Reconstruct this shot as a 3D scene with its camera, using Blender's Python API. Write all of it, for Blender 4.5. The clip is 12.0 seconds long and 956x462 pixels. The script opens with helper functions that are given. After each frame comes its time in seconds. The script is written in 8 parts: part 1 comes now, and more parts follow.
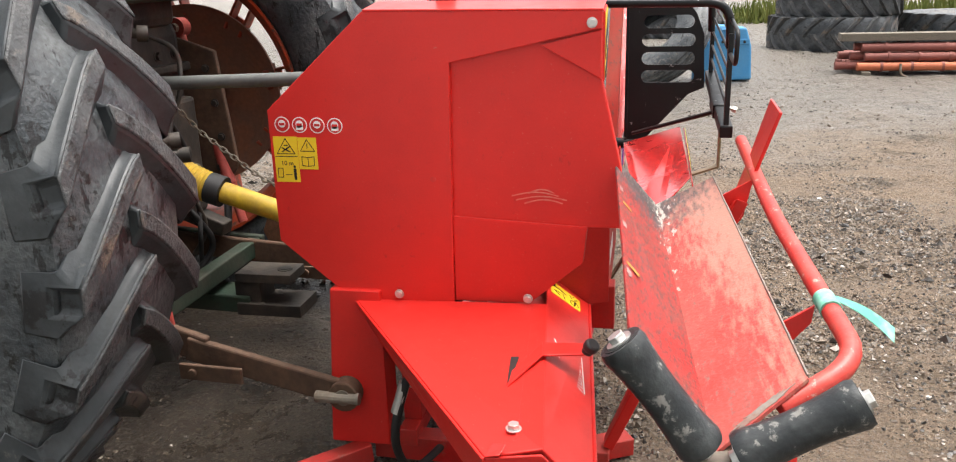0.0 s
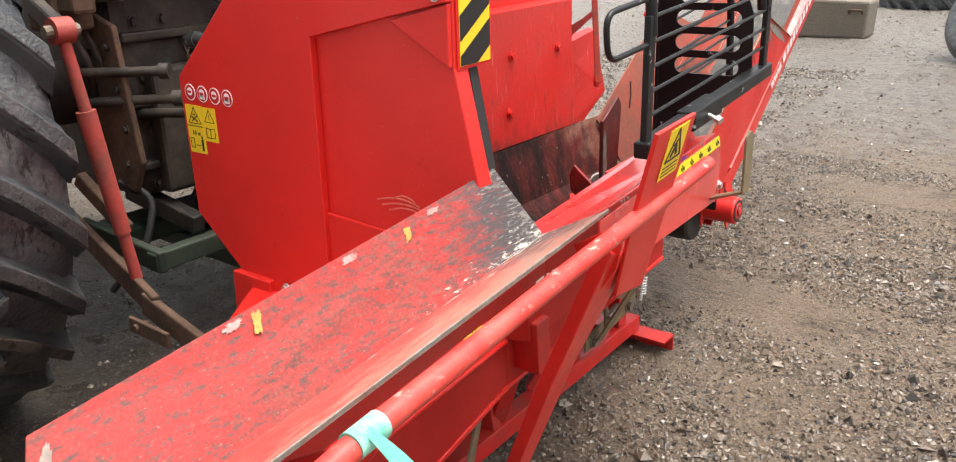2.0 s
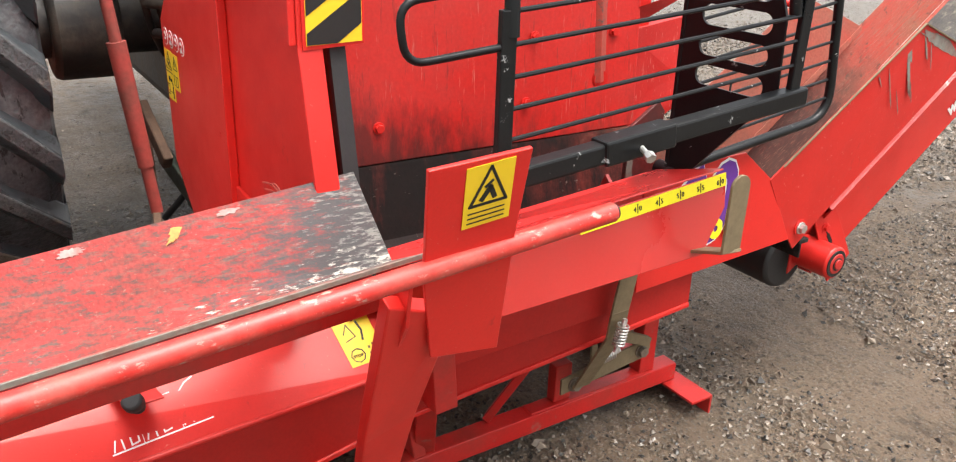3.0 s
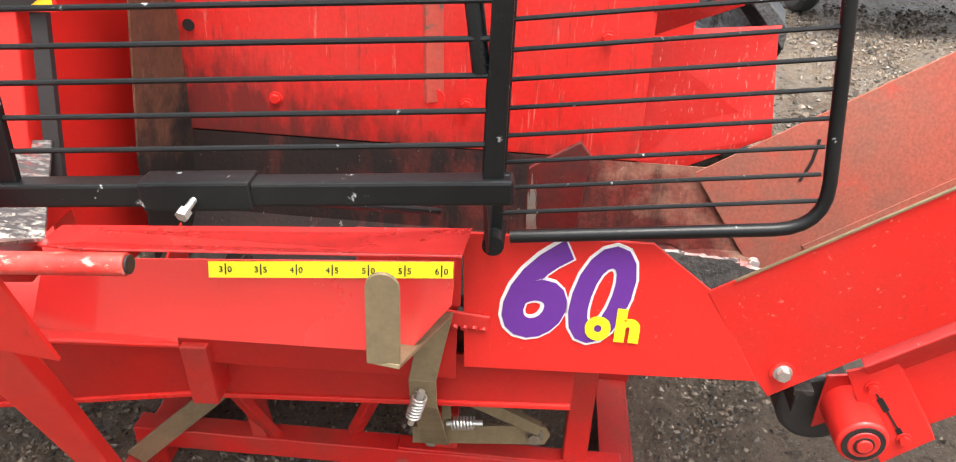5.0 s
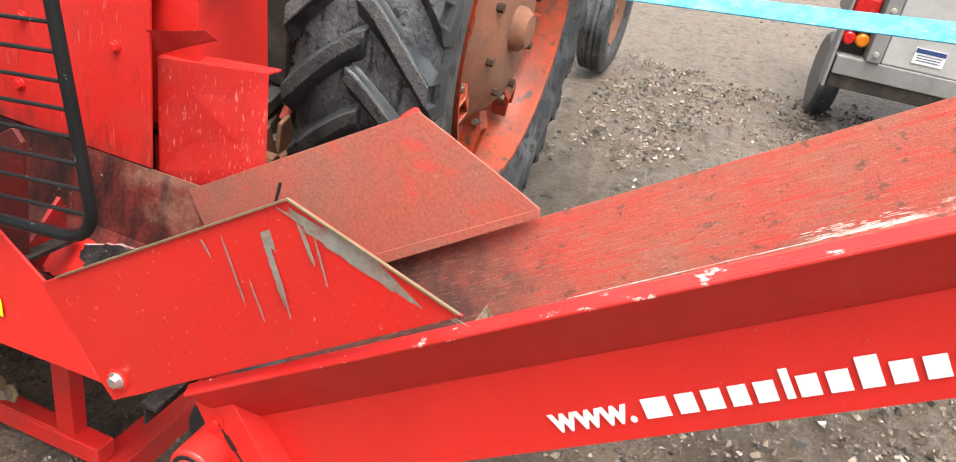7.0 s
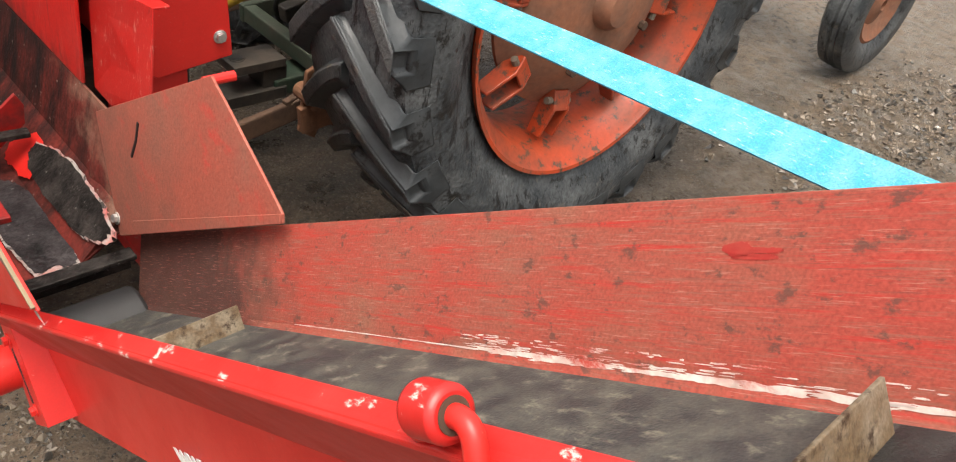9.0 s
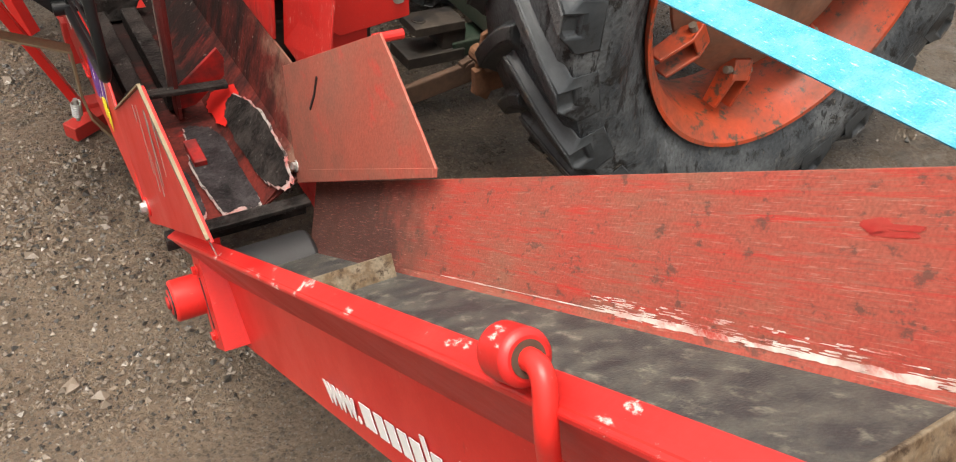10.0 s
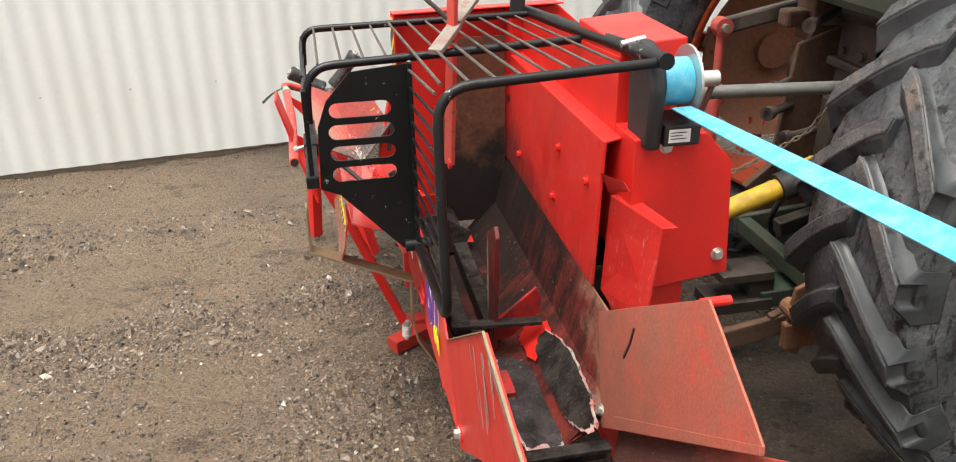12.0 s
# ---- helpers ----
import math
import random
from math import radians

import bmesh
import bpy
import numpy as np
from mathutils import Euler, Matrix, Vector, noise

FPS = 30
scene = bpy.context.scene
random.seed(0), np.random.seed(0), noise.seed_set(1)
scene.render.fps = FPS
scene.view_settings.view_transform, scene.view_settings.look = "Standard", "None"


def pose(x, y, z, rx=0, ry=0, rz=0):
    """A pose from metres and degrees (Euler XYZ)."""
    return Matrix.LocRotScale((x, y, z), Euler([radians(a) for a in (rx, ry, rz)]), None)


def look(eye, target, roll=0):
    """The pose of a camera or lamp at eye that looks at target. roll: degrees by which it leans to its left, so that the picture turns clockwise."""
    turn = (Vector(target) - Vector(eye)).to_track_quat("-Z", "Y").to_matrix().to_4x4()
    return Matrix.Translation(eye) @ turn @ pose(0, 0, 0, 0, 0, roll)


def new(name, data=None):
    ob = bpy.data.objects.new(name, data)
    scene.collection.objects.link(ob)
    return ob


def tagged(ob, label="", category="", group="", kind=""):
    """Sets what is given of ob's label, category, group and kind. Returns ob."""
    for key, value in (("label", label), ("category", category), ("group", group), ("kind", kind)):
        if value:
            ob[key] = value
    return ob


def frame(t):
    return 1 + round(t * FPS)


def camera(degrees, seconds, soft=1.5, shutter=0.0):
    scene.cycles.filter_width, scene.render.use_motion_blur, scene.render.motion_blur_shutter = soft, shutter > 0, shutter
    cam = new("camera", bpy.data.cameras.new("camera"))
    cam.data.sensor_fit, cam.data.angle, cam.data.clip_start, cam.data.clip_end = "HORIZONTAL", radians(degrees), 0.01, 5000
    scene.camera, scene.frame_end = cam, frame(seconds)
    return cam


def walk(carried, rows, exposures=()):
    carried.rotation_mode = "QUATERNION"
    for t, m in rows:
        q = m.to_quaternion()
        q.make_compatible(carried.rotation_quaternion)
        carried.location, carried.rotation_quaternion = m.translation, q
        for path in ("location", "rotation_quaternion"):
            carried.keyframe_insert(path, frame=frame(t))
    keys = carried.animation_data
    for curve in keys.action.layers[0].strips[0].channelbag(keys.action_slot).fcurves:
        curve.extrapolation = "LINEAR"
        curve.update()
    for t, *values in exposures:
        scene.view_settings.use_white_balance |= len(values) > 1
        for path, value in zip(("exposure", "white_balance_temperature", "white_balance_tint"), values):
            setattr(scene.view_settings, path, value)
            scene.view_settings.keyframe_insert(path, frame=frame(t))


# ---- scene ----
cam = camera(60.2, 12.0, soft=1.1)
PATH = [
    (0, (0.05, 0.425, 1.288), (-0.342, 2.294, 0.691), -1.8),
    (0.5, (0.094, 0.437, 1.27), (-0.277, 2.313, 0.682), -2.4),
    (1, (0.386, 0.545, 1.262), (-0.107, 2.389, 0.667), -2.4),
    (1.5, (0.669, 0.807, 1.255), (-0.136, 2.54, 0.665), -3.0),
    (2, (0.87, 1.169, 1.265), (-0.275, 2.668, 0.598), -1.7),
    (2.5, (1.084, 1.527, 1.276), (-0.328, 2.742, 0.549), 0.0),
    (3, (1.126, 1.881, 1.278), (-0.421, 2.888, 0.507), 1.9),
    (3.2, (1.099, 2.018, 1.277), (-0.464, 2.975, 0.477), 3.5),
    (4.8, (1.126, 3.02, 1.365), (-0.622, 3.025, 0.393), 3.4),
    (5, (1.106, 3.13, 1.394), (-0.63, 3.02, 0.408), 2.8),
    (5.5, (1.111, 3.504, 1.43), (-0.575, 3.153, 0.413), 2.6),
    (6, (1.105, 3.821, 1.497), (-0.555, 3.361, 0.479), 4.4),
    (6.5, (0.977, 4.157, 1.516), (-0.689, 3.678, 0.519), 8.1),
    (7, (0.868, 4.45, 1.553), (-0.818, 3.957, 0.597), 10.6),
    (7.2, (0.832, 4.585, 1.591), (-0.823, 4.036, 0.611), 10.8),
    (8.8, (0.201, 4.992, 1.658), (-1.129, 4.035, 0.51), 12.6),
    (9, (0.165, 5.018, 1.667), (-1.062, 3.972, 0.484), 11.8),
    (9.5, (0.135, 5.05, 1.667), (-0.899, 3.894, 0.403), 9.8),
    (10, (0.135, 5.057, 1.669), (-0.727, 3.801, 0.374), 6.3),
    (10.5, (0.155, 5.049, 1.674), (-0.543, 3.645, 0.432), 3.0),
    (11, (0.181, 5.042, 1.697), (-0.349, 3.46, 0.594), 0.1),
    (11.5, (0.203, 5.028, 1.713), (-0.181, 3.333, 0.724), -0.9),
    (12, (0.207, 5.021, 1.738), (-0.141, 3.258, 0.859), -0.9),
]
walk(cam, [(t, look(eye, target, roll)) for t, eye, target, roll in PATH],
     exposures=[(0, 1.36, 6650, 10), (3.0, 1.40, 6650, 10), (5.0, 1.74, 6650, 10), (7.0, 1.57, 6650, 10), (9.0, 1.05, 7000, 10), (12.0, 1.18, 7000, 10)])


# ---- world and light: bright overcast ----
world = bpy.data.worlds.new("overcast_sky")
scene.world = world
world.use_nodes = True
wn, wl = world.node_tree.nodes, world.node_tree.links
sky = wn.new("ShaderNodeTexSky")
sky.sky_type = "NISHITA"
sky.sun_disc = False
sky.sun_elevation, sky.sun_rotation = radians(75), radians(62)
sky.air_density, sky.dust_density, sky.ozone_density = 1.0, 6.0, 1.0
hsv = wn.new("ShaderNodeHueSaturation")
hsv.inputs["Saturation"].default_value = 0.25
wl.new(sky.outputs[0], hsv.inputs["Color"])
wl.new(hsv.outputs[0], wn["Background"].inputs["Color"])
wn["Background"].inputs["Strength"].default_value = 0.15
sun = new("sun", bpy.data.lights.new("sun", "SUN"))
sun.data.energy, sun.data.angle, sun.data.color = 1.5, radians(40), (1.0, 0.97, 0.93)
sun.matrix_world = look((1.42, 3.26, 6.0), (0, 2.5, 0))


# ---- materials ----
def rgba(c):
    return (c[0], c[1], c[2], 1.0)


def stretched(mp, stretch, tilt):
    """Stretches a pattern along axes that are tilted round x."""
    mp.vector_type = "TEXTURE"
    mp.inputs["Rotation"].default_value = (tilt, 0, 0)
    mp.inputs["Scale"].default_value = tuple(1.0 / s for s in stretch)


def surface(name, base, rough=0.5, metal=0.0, dirt=None, dirt_amount=0.35, dirt_scale=3.0, grain=60.0, grain_amount=0.12,
            bump=0.1, wear=None, wear_amount=0.0, wear_scale=14.0, wear_stretch=(1, 1, 1), spec=0.5, coat=0.0, wear_sharp=0.05, dirt_rough=0.25, layers=(), tilt=0.0):
    """Painted or plain surface with large stains, fine grain, streaky wear and relief."""
    m = bpy.data.materials.new(name)
    m.use_nodes = True
    nt = m.node_tree
    n, l = nt.nodes, nt.links
    b = n["Principled BSDF"]
    b.inputs["Metallic"].default_value = metal
    b.inputs["Specular IOR Level"].default_value = spec
    b.inputs["Coat Weight"].default_value = coat
    b.inputs["Coat Roughness"].default_value = 0.15
    tc = n.new("ShaderNodeTexCoord")
    big = n.new("ShaderNodeTexNoise")
    big.inputs["Scale"].default_value, big.inputs["Detail"].default_value, big.inputs["Roughness"].default_value = dirt_scale, 8, 0.65
    l.new(tc.outputs["Object"], big.inputs["Vector"])
    fine = n.new("ShaderNodeTexNoise")
    fine.inputs["Scale"].default_value, fine.inputs["Detail"].default_value = grain, 6
    l.new(tc.outputs["Object"], fine.inputs["Vector"])
    ramp = n.new("ShaderNodeMapRange")
    ramp.inputs["From Min"].default_value, ramp.inputs["From Max"].default_value = 0.42, 0.75
    ramp.inputs["To Max"].default_value = dirt_amount
    l.new(big.outputs["Fac"], ramp.inputs["Value"])
    mix1 = n.new("ShaderNodeMixRGB")
    mix1.inputs[1].default_value = rgba(base)
    mix1.inputs[2].default_value = rgba(dirt or tuple(c * 0.5 for c in base))
    l.new(ramp.outputs[0], mix1.inputs[0])
    mix2 = n.new("ShaderNodeMixRGB")
    mix2.blend_type = "MULTIPLY"
    mix2.inputs[0].default_value = 1.0
    gm = n.new("ShaderNodeMapRange")
    gm.inputs["To Min"].default_value, gm.inputs["To Max"].default_value = 1 - grain_amount * 1.6, 1 + grain_amount * 1.6
    l.new(fine.outputs["Fac"], gm.inputs["Value"])
    l.new(mix1.outputs[0], mix2.inputs[1])
    l.new(gm.outputs[0], mix2.inputs[2])
    out = mix2
    rr = n.new("ShaderNodeMapRange")
    rr.inputs["From Min"].default_value, rr.inputs["From Max"].default_value = 0.3, 0.7
    rr.inputs["To Min"].default_value, rr.inputs["To Max"].default_value = rough, min(1.0, rough + dirt_rough)
    l.new(big.outputs["Fac"], rr.inputs["Value"])
    if wear:
        mp = n.new("ShaderNodeMapping")
        stretched(mp, wear_stretch, tilt)
        l.new(tc.outputs["Object"], mp.inputs["Vector"])
        wnz = n.new("ShaderNodeTexNoise")
        wnz.inputs["Scale"].default_value, wnz.inputs["Detail"].default_value, wnz.inputs["Roughness"].default_value = wear_scale, 10, 0.7
        l.new(mp.outputs[0], wnz.inputs["Vector"])
        wr = n.new("ShaderNodeMapRange")
        t0 = 0.72 - wear_amount * 0.4
        wr.inputs["From Min"].default_value, wr.inputs["From Max"].default_value = t0, t0 + wear_sharp
        l.new(wnz.outputs["Fac"], wr.inputs["Value"])
        mix3 = n.new("ShaderNodeMixRGB")
        mix3.inputs[2].default_value = rgba(wear)
        l.new(wr.outputs[0], mix3.inputs[0])
        l.new(out.outputs[0], mix3.inputs[1])
        out = mix3
    for colour, grad, offset, scale, stretch, sharp, most in layers:
        # a stain of its own shape: noise plus a slope through the object, cut off sharply
        mp = n.new("ShaderNodeMapping")
        stretched(mp, stretch, tilt)
        l.new(tc.outputs["Object"], mp.inputs["Vector"])
        nz = n.new("ShaderNodeTexNoise")
        nz.inputs["Scale"].default_value, nz.inputs["Detail"].default_value, nz.inputs["Roughness"].default_value = scale, 9, 0.68
        l.new(mp.outputs[0], nz.inputs["Vector"])
        dot = n.new("ShaderNodeVectorMath")
        dot.operation = "DOT_PRODUCT"
        dot.inputs[1].default_value = grad
        l.new(tc.outputs["Object"], dot.inputs[0])
        add = n.new("ShaderNodeMath")
        l.new(nz.outputs["Fac"], add.inputs[0])
        l.new(dot.outputs["Value"], add.inputs[1])
        lr = n.new("ShaderNodeMapRange")
        lr.inputs["From Min"].default_value, lr.inputs["From Max"].default_value = offset, offset + sharp
        lr.inputs["To Max"].default_value = most
        l.new(add.outputs[0], lr.inputs["Value"])
        mx = n.new("ShaderNodeMixRGB")
        mx.inputs[2].default_value = rgba(colour)
        l.new(lr.outputs[0], mx.inputs[0])
        l.new(out.outputs[0], mx.inputs[1])
        out = mx
    l.new(out.outputs[0], b.inputs["Base Color"])
    l.new(rr.outputs[0], b.inputs["Roughness"])
    bp = n.new("ShaderNodeBump")
    bp.inputs["Strength"].default_value, bp.inputs["Distance"].default_value = bump, 0.004
    l.new(fine.outputs["Fac"], bp.inputs["Height"])
    l.new(bp.outputs[0], b.inputs["Normal"])
    return m


RED = (0.62, 0.023, 0.018)
M_RED = surface("red_paint", RED, 0.27, dirt=(0.36, 0.010, 0.008), dirt_amount=0.40, grain=220, grain_amount=0.05, bump=0.02,
                wear=(0.50, 0.14, 0.11), wear_amount=0.08, wear_scale=12, wear_stretch=(1, 3, 1), spec=0.36, dirt_rough=0.22, coat=0.1,
                layers=(((0.60, 0.17, 0.13), (0, 0, 0), 0.655, 130, (1, 1, 1), 0.03, 0.6), ((0.30, 0.020, 0.015), (0, 0, 0), 0.63, 45, (1, 1, 0.6), 0.08, 0.45)))
M_RED_DIRTY = surface("red_paint_dirty", (0.50, 0.014, 0.012), 0.35, dirt=(0.12, 0.06, 0.04), dirt_amount=0.6, dirt_scale=5, grain=120, grain_amount=0.1, bump=0.05,
                      wear=(0.22, 0.17, 0.13), wear_amount=0.25, wear_scale=16, wear_sharp=0.12)
M_WING_FRONT = surface("scratched_wing_paint", (0.52, 0.017, 0.013), 0.28, dirt=(0.44, 0.022, 0.016), dirt_amount=0.7, dirt_scale=5, grain=160, grain_amount=0.07, bump=0.05, spec=0.36,
                       wear=(0.60, 0.17, 0.13), wear_amount=0.12, wear_scale=20, wear_stretch=(1, 0.6, 2.4), wear_sharp=0.05,
                       layers=(((0.58, 0.22, 0.17), (0, 0, 0), 0.635, 90, (1, 1, 1), 0.03, 0.6), ((0.26, 0.018, 0.014), (0, 0, 0), 0.61, 24, (1, 1, 0.5), 0.10, 0.5)))
M_RED_WORN = surface("red_paint_scuffed", (0.47, 0.035, 0.025), 0.45, dirt=(0.34, 0.12, 0.08), dirt_amount=0.85, dirt_scale=4, grain=160, grain_amount=0.14, bump=0.12,
                     wear=(0.10, 0.085, 0.075), wear_amount=0.42, wear_scale=9, wear_stretch=(5, 0.7, 5), wear_sharp=0.10)
M_CHUTE = surface("scuffed_chute_paint", (0.30, 0.017, 0.014), 0.48, dirt=(0.17, 0.055, 0.044), dirt_amount=0.85, dirt_scale=9, grain=190, grain_amount=0.4, bump=0.3, spec=0.3,
                  wear=(0.070, 0.042, 0.037), wear_amount=0.56, wear_scale=90, wear_stretch=(1.6, 0.5, 1.6), wear_sharp=0.14,
                  layers=(((0.27, 0.18, 0.15), (0, 0, 0), 0.61, 170, (1.3, 0.7, 1.3), 0.06, 0.5),
                          ((0.13, 0.085, 0.072), (0, 0.20, 0), 0.93, 60, (2.0, 0.5, 2.0), 0.14, 0.6),
                          ((0.046, 0.048, 0.050), (1.2, 1.6, 0), 4.03, 34, (3, 0.7, 3), 0.22, 0.95),
                          ((0.30, 0.29, 0.26), (0, 1.0, 0), 2.87, 80, (2.5, 0.5, 2.5), 0.10, 0.5),
                          ((0.50, 0.47, 0.41), (1.1, 0.50, -2.6), -0.150, 70, (2.2, 0.5, 2.2), 0.08, 0.9)))
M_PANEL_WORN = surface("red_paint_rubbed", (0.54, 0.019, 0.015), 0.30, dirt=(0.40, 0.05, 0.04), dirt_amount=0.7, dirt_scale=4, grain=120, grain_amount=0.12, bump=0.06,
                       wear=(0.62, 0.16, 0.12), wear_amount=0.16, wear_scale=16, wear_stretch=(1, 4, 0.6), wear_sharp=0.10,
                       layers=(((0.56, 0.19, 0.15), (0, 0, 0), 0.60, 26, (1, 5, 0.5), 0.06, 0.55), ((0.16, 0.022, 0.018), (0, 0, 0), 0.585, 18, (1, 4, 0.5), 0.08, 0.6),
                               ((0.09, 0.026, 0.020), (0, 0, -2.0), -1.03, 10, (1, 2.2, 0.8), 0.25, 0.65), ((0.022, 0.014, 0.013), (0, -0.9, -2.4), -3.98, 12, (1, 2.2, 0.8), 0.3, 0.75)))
M_RED_SCUFFED = surface("scuffed_pale_red", (0.440, 0.0143, 0.0117), 0.34, dirt=(0.45, 0.045, 0.036), dirt_amount=0.7, dirt_scale=7, grain=160, grain_amount=0.1, bump=0.08, spec=0.4,
                        wear=(0.60, 0.20, 0.155), wear_amount=0.30, wear_scale=24, wear_stretch=(2, 2.4, 0.7), wear_sharp=0.10,
                        layers=(((0.62, 0.30, 0.24), (0, 0, 0), 0.615, 60, (2, 2.5, 0.6), 0.05, 0.6), ((0.17, 0.03, 0.024), (0, 0, 0), 0.64, 40, (2, 1, 1), 0.05, 0.6)))
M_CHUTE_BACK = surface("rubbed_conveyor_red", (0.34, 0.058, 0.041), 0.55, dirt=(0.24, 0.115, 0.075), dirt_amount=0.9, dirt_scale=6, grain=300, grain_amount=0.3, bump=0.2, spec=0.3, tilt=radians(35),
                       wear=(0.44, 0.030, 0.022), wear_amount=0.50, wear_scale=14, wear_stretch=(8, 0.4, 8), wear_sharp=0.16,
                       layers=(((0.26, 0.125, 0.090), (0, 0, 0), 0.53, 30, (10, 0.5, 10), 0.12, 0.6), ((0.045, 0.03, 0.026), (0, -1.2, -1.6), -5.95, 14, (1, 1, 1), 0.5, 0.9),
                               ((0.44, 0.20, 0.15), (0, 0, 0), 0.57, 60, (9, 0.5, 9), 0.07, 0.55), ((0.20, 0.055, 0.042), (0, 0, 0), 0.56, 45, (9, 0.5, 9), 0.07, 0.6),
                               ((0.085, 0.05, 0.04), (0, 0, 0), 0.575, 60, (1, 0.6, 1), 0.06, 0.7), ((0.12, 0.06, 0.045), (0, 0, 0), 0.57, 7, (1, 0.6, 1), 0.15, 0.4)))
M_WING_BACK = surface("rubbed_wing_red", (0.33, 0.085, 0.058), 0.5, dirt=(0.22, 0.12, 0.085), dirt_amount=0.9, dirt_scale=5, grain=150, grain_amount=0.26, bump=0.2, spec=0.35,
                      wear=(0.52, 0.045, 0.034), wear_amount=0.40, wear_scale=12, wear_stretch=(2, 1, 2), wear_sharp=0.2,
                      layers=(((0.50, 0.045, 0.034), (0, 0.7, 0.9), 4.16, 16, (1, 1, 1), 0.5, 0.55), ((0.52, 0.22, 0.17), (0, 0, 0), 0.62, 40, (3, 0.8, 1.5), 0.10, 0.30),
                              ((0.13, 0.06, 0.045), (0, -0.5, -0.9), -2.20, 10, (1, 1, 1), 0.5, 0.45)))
M_SOOT = surface("oily_black_steel", (0.011, 0.010, 0.0095), 0.38, dirt=(0.055, 0.047, 0.043), dirt_amount=0.9, dirt_scale=14, grain=90, grain_amount=0.5, bump=0.9, spec=0.12,
                 wear=(0.15, 0.04, 0.03), wear_amount=0.14, wear_scale=14, layers=(((0.16, 0.15, 0.14), (0, 0, 0), 0.62, 70, (1, 1, 1), 0.05, 0.7),))
M_BLACK = surface("black_paint", (0.004, 0.005, 0.006), 0.26, spec=0.30, dirt=(0.014, 0.014, 0.013), dirt_amount=0.45, grain=150, bump=0.05,
                  wear=(0.34, 0.35, 0.35), wear_amount=0.20, wear_scale=30, wear_sharp=0.04)
M_ROD = surface("worn_rod_steel", (0.06, 0.055, 0.05), 0.4, metal=0.3, dirt=(0.2, 0.16, 0.13), dirt_amount=0.7, dirt_scale=12, grain=150)
M_STEEL = surface("bare_steel", (0.19, 0.168, 0.135), 0.45, metal=0.3, dirt=(0.10, 0.055, 0.028), dirt_amount=1.0, dirt_scale=16, grain=120, bump=0.1)
M_ZINC = surface("zinc_plated", (0.62, 0.62, 0.60), 0.3, metal=0.9, grain=200)
M_OLIVE = surface("olive_zinc_bar", (0.22, 0.17, 0.10), 0.42, metal=0.35, dirt=(0.13, 0.10, 0.06), dirt_amount=0.6, dirt_scale=14, grain=120)
M_RUST = surface("rusty_steel", (0.085, 0.045, 0.026), 0.75, dirt=(0.032, 0.02, 0.014), dirt_amount=0.8, dirt_scale=9, grain=60, grain_amount=0.3, bump=0.4)
M_RUST_BROWN = surface("flaking_brown_rust", (0.17, 0.075, 0.036), 0.8, dirt=(0.07, 0.035, 0.02), dirt_amount=0.9, dirt_scale=14, grain=70, grain_amount=0.3, bump=0.5)
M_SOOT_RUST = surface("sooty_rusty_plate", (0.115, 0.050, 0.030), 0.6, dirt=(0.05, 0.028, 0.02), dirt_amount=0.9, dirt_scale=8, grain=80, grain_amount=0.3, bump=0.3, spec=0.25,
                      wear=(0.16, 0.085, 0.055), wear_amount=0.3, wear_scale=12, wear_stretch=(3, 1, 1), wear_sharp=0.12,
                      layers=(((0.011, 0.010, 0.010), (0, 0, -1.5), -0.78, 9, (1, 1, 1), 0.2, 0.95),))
M_RUBBER = surface("roller_rubber", (0.014, 0.017, 0.019), 0.34, dirt=(0.06, 0.066, 0.066), dirt_amount=0.9, dirt_scale=20, grain=90, grain_amount=0.3, bump=0.35,
                   wear=(0.20, 0.195, 0.18), wear_amount=0.34, wear_scale=40, wear_sharp=0.06)
M_TYRE = surface("tyre_rubber", (0.034, 0.040, 0.045), 0.32, dirt=(0.13, 0.138, 0.14), dirt_amount=1.0, dirt_scale=6, grain=85, grain_amount=0.5, bump=0.9,
                 wear=(0.009, 0.009, 0.009), wear_amount=0.36, wear_scale=14, wear_sharp=0.04,
                 layers=(((0.17, 0.155, 0.135), (0, 0, -0.12), 0.56, 28, (1, 1, 1), 0.08, 0.6), ((0.010, 0.010, 0.011), (0, 0, 0), 0.57, 12, (3, 3, 0.8), 0.03, 0.9)))
M_FLANK = surface("smooth_lug_rubber", (0.026, 0.031, 0.035), 0.36, dirt=(0.078, 0.085, 0.088), dirt_amount=0.8, dirt_scale=7, grain=60, grain_amount=0.2, bump=0.25,
                  wear=(0.009, 0.009, 0.010), wear_amount=0.44, wear_scale=8, wear_sharp=0.04,
                  layers=(((0.16, 0.15, 0.13), (0, 0, -0.12), 0.57, 26, (1, 1, 1), 0.08, 0.5),))
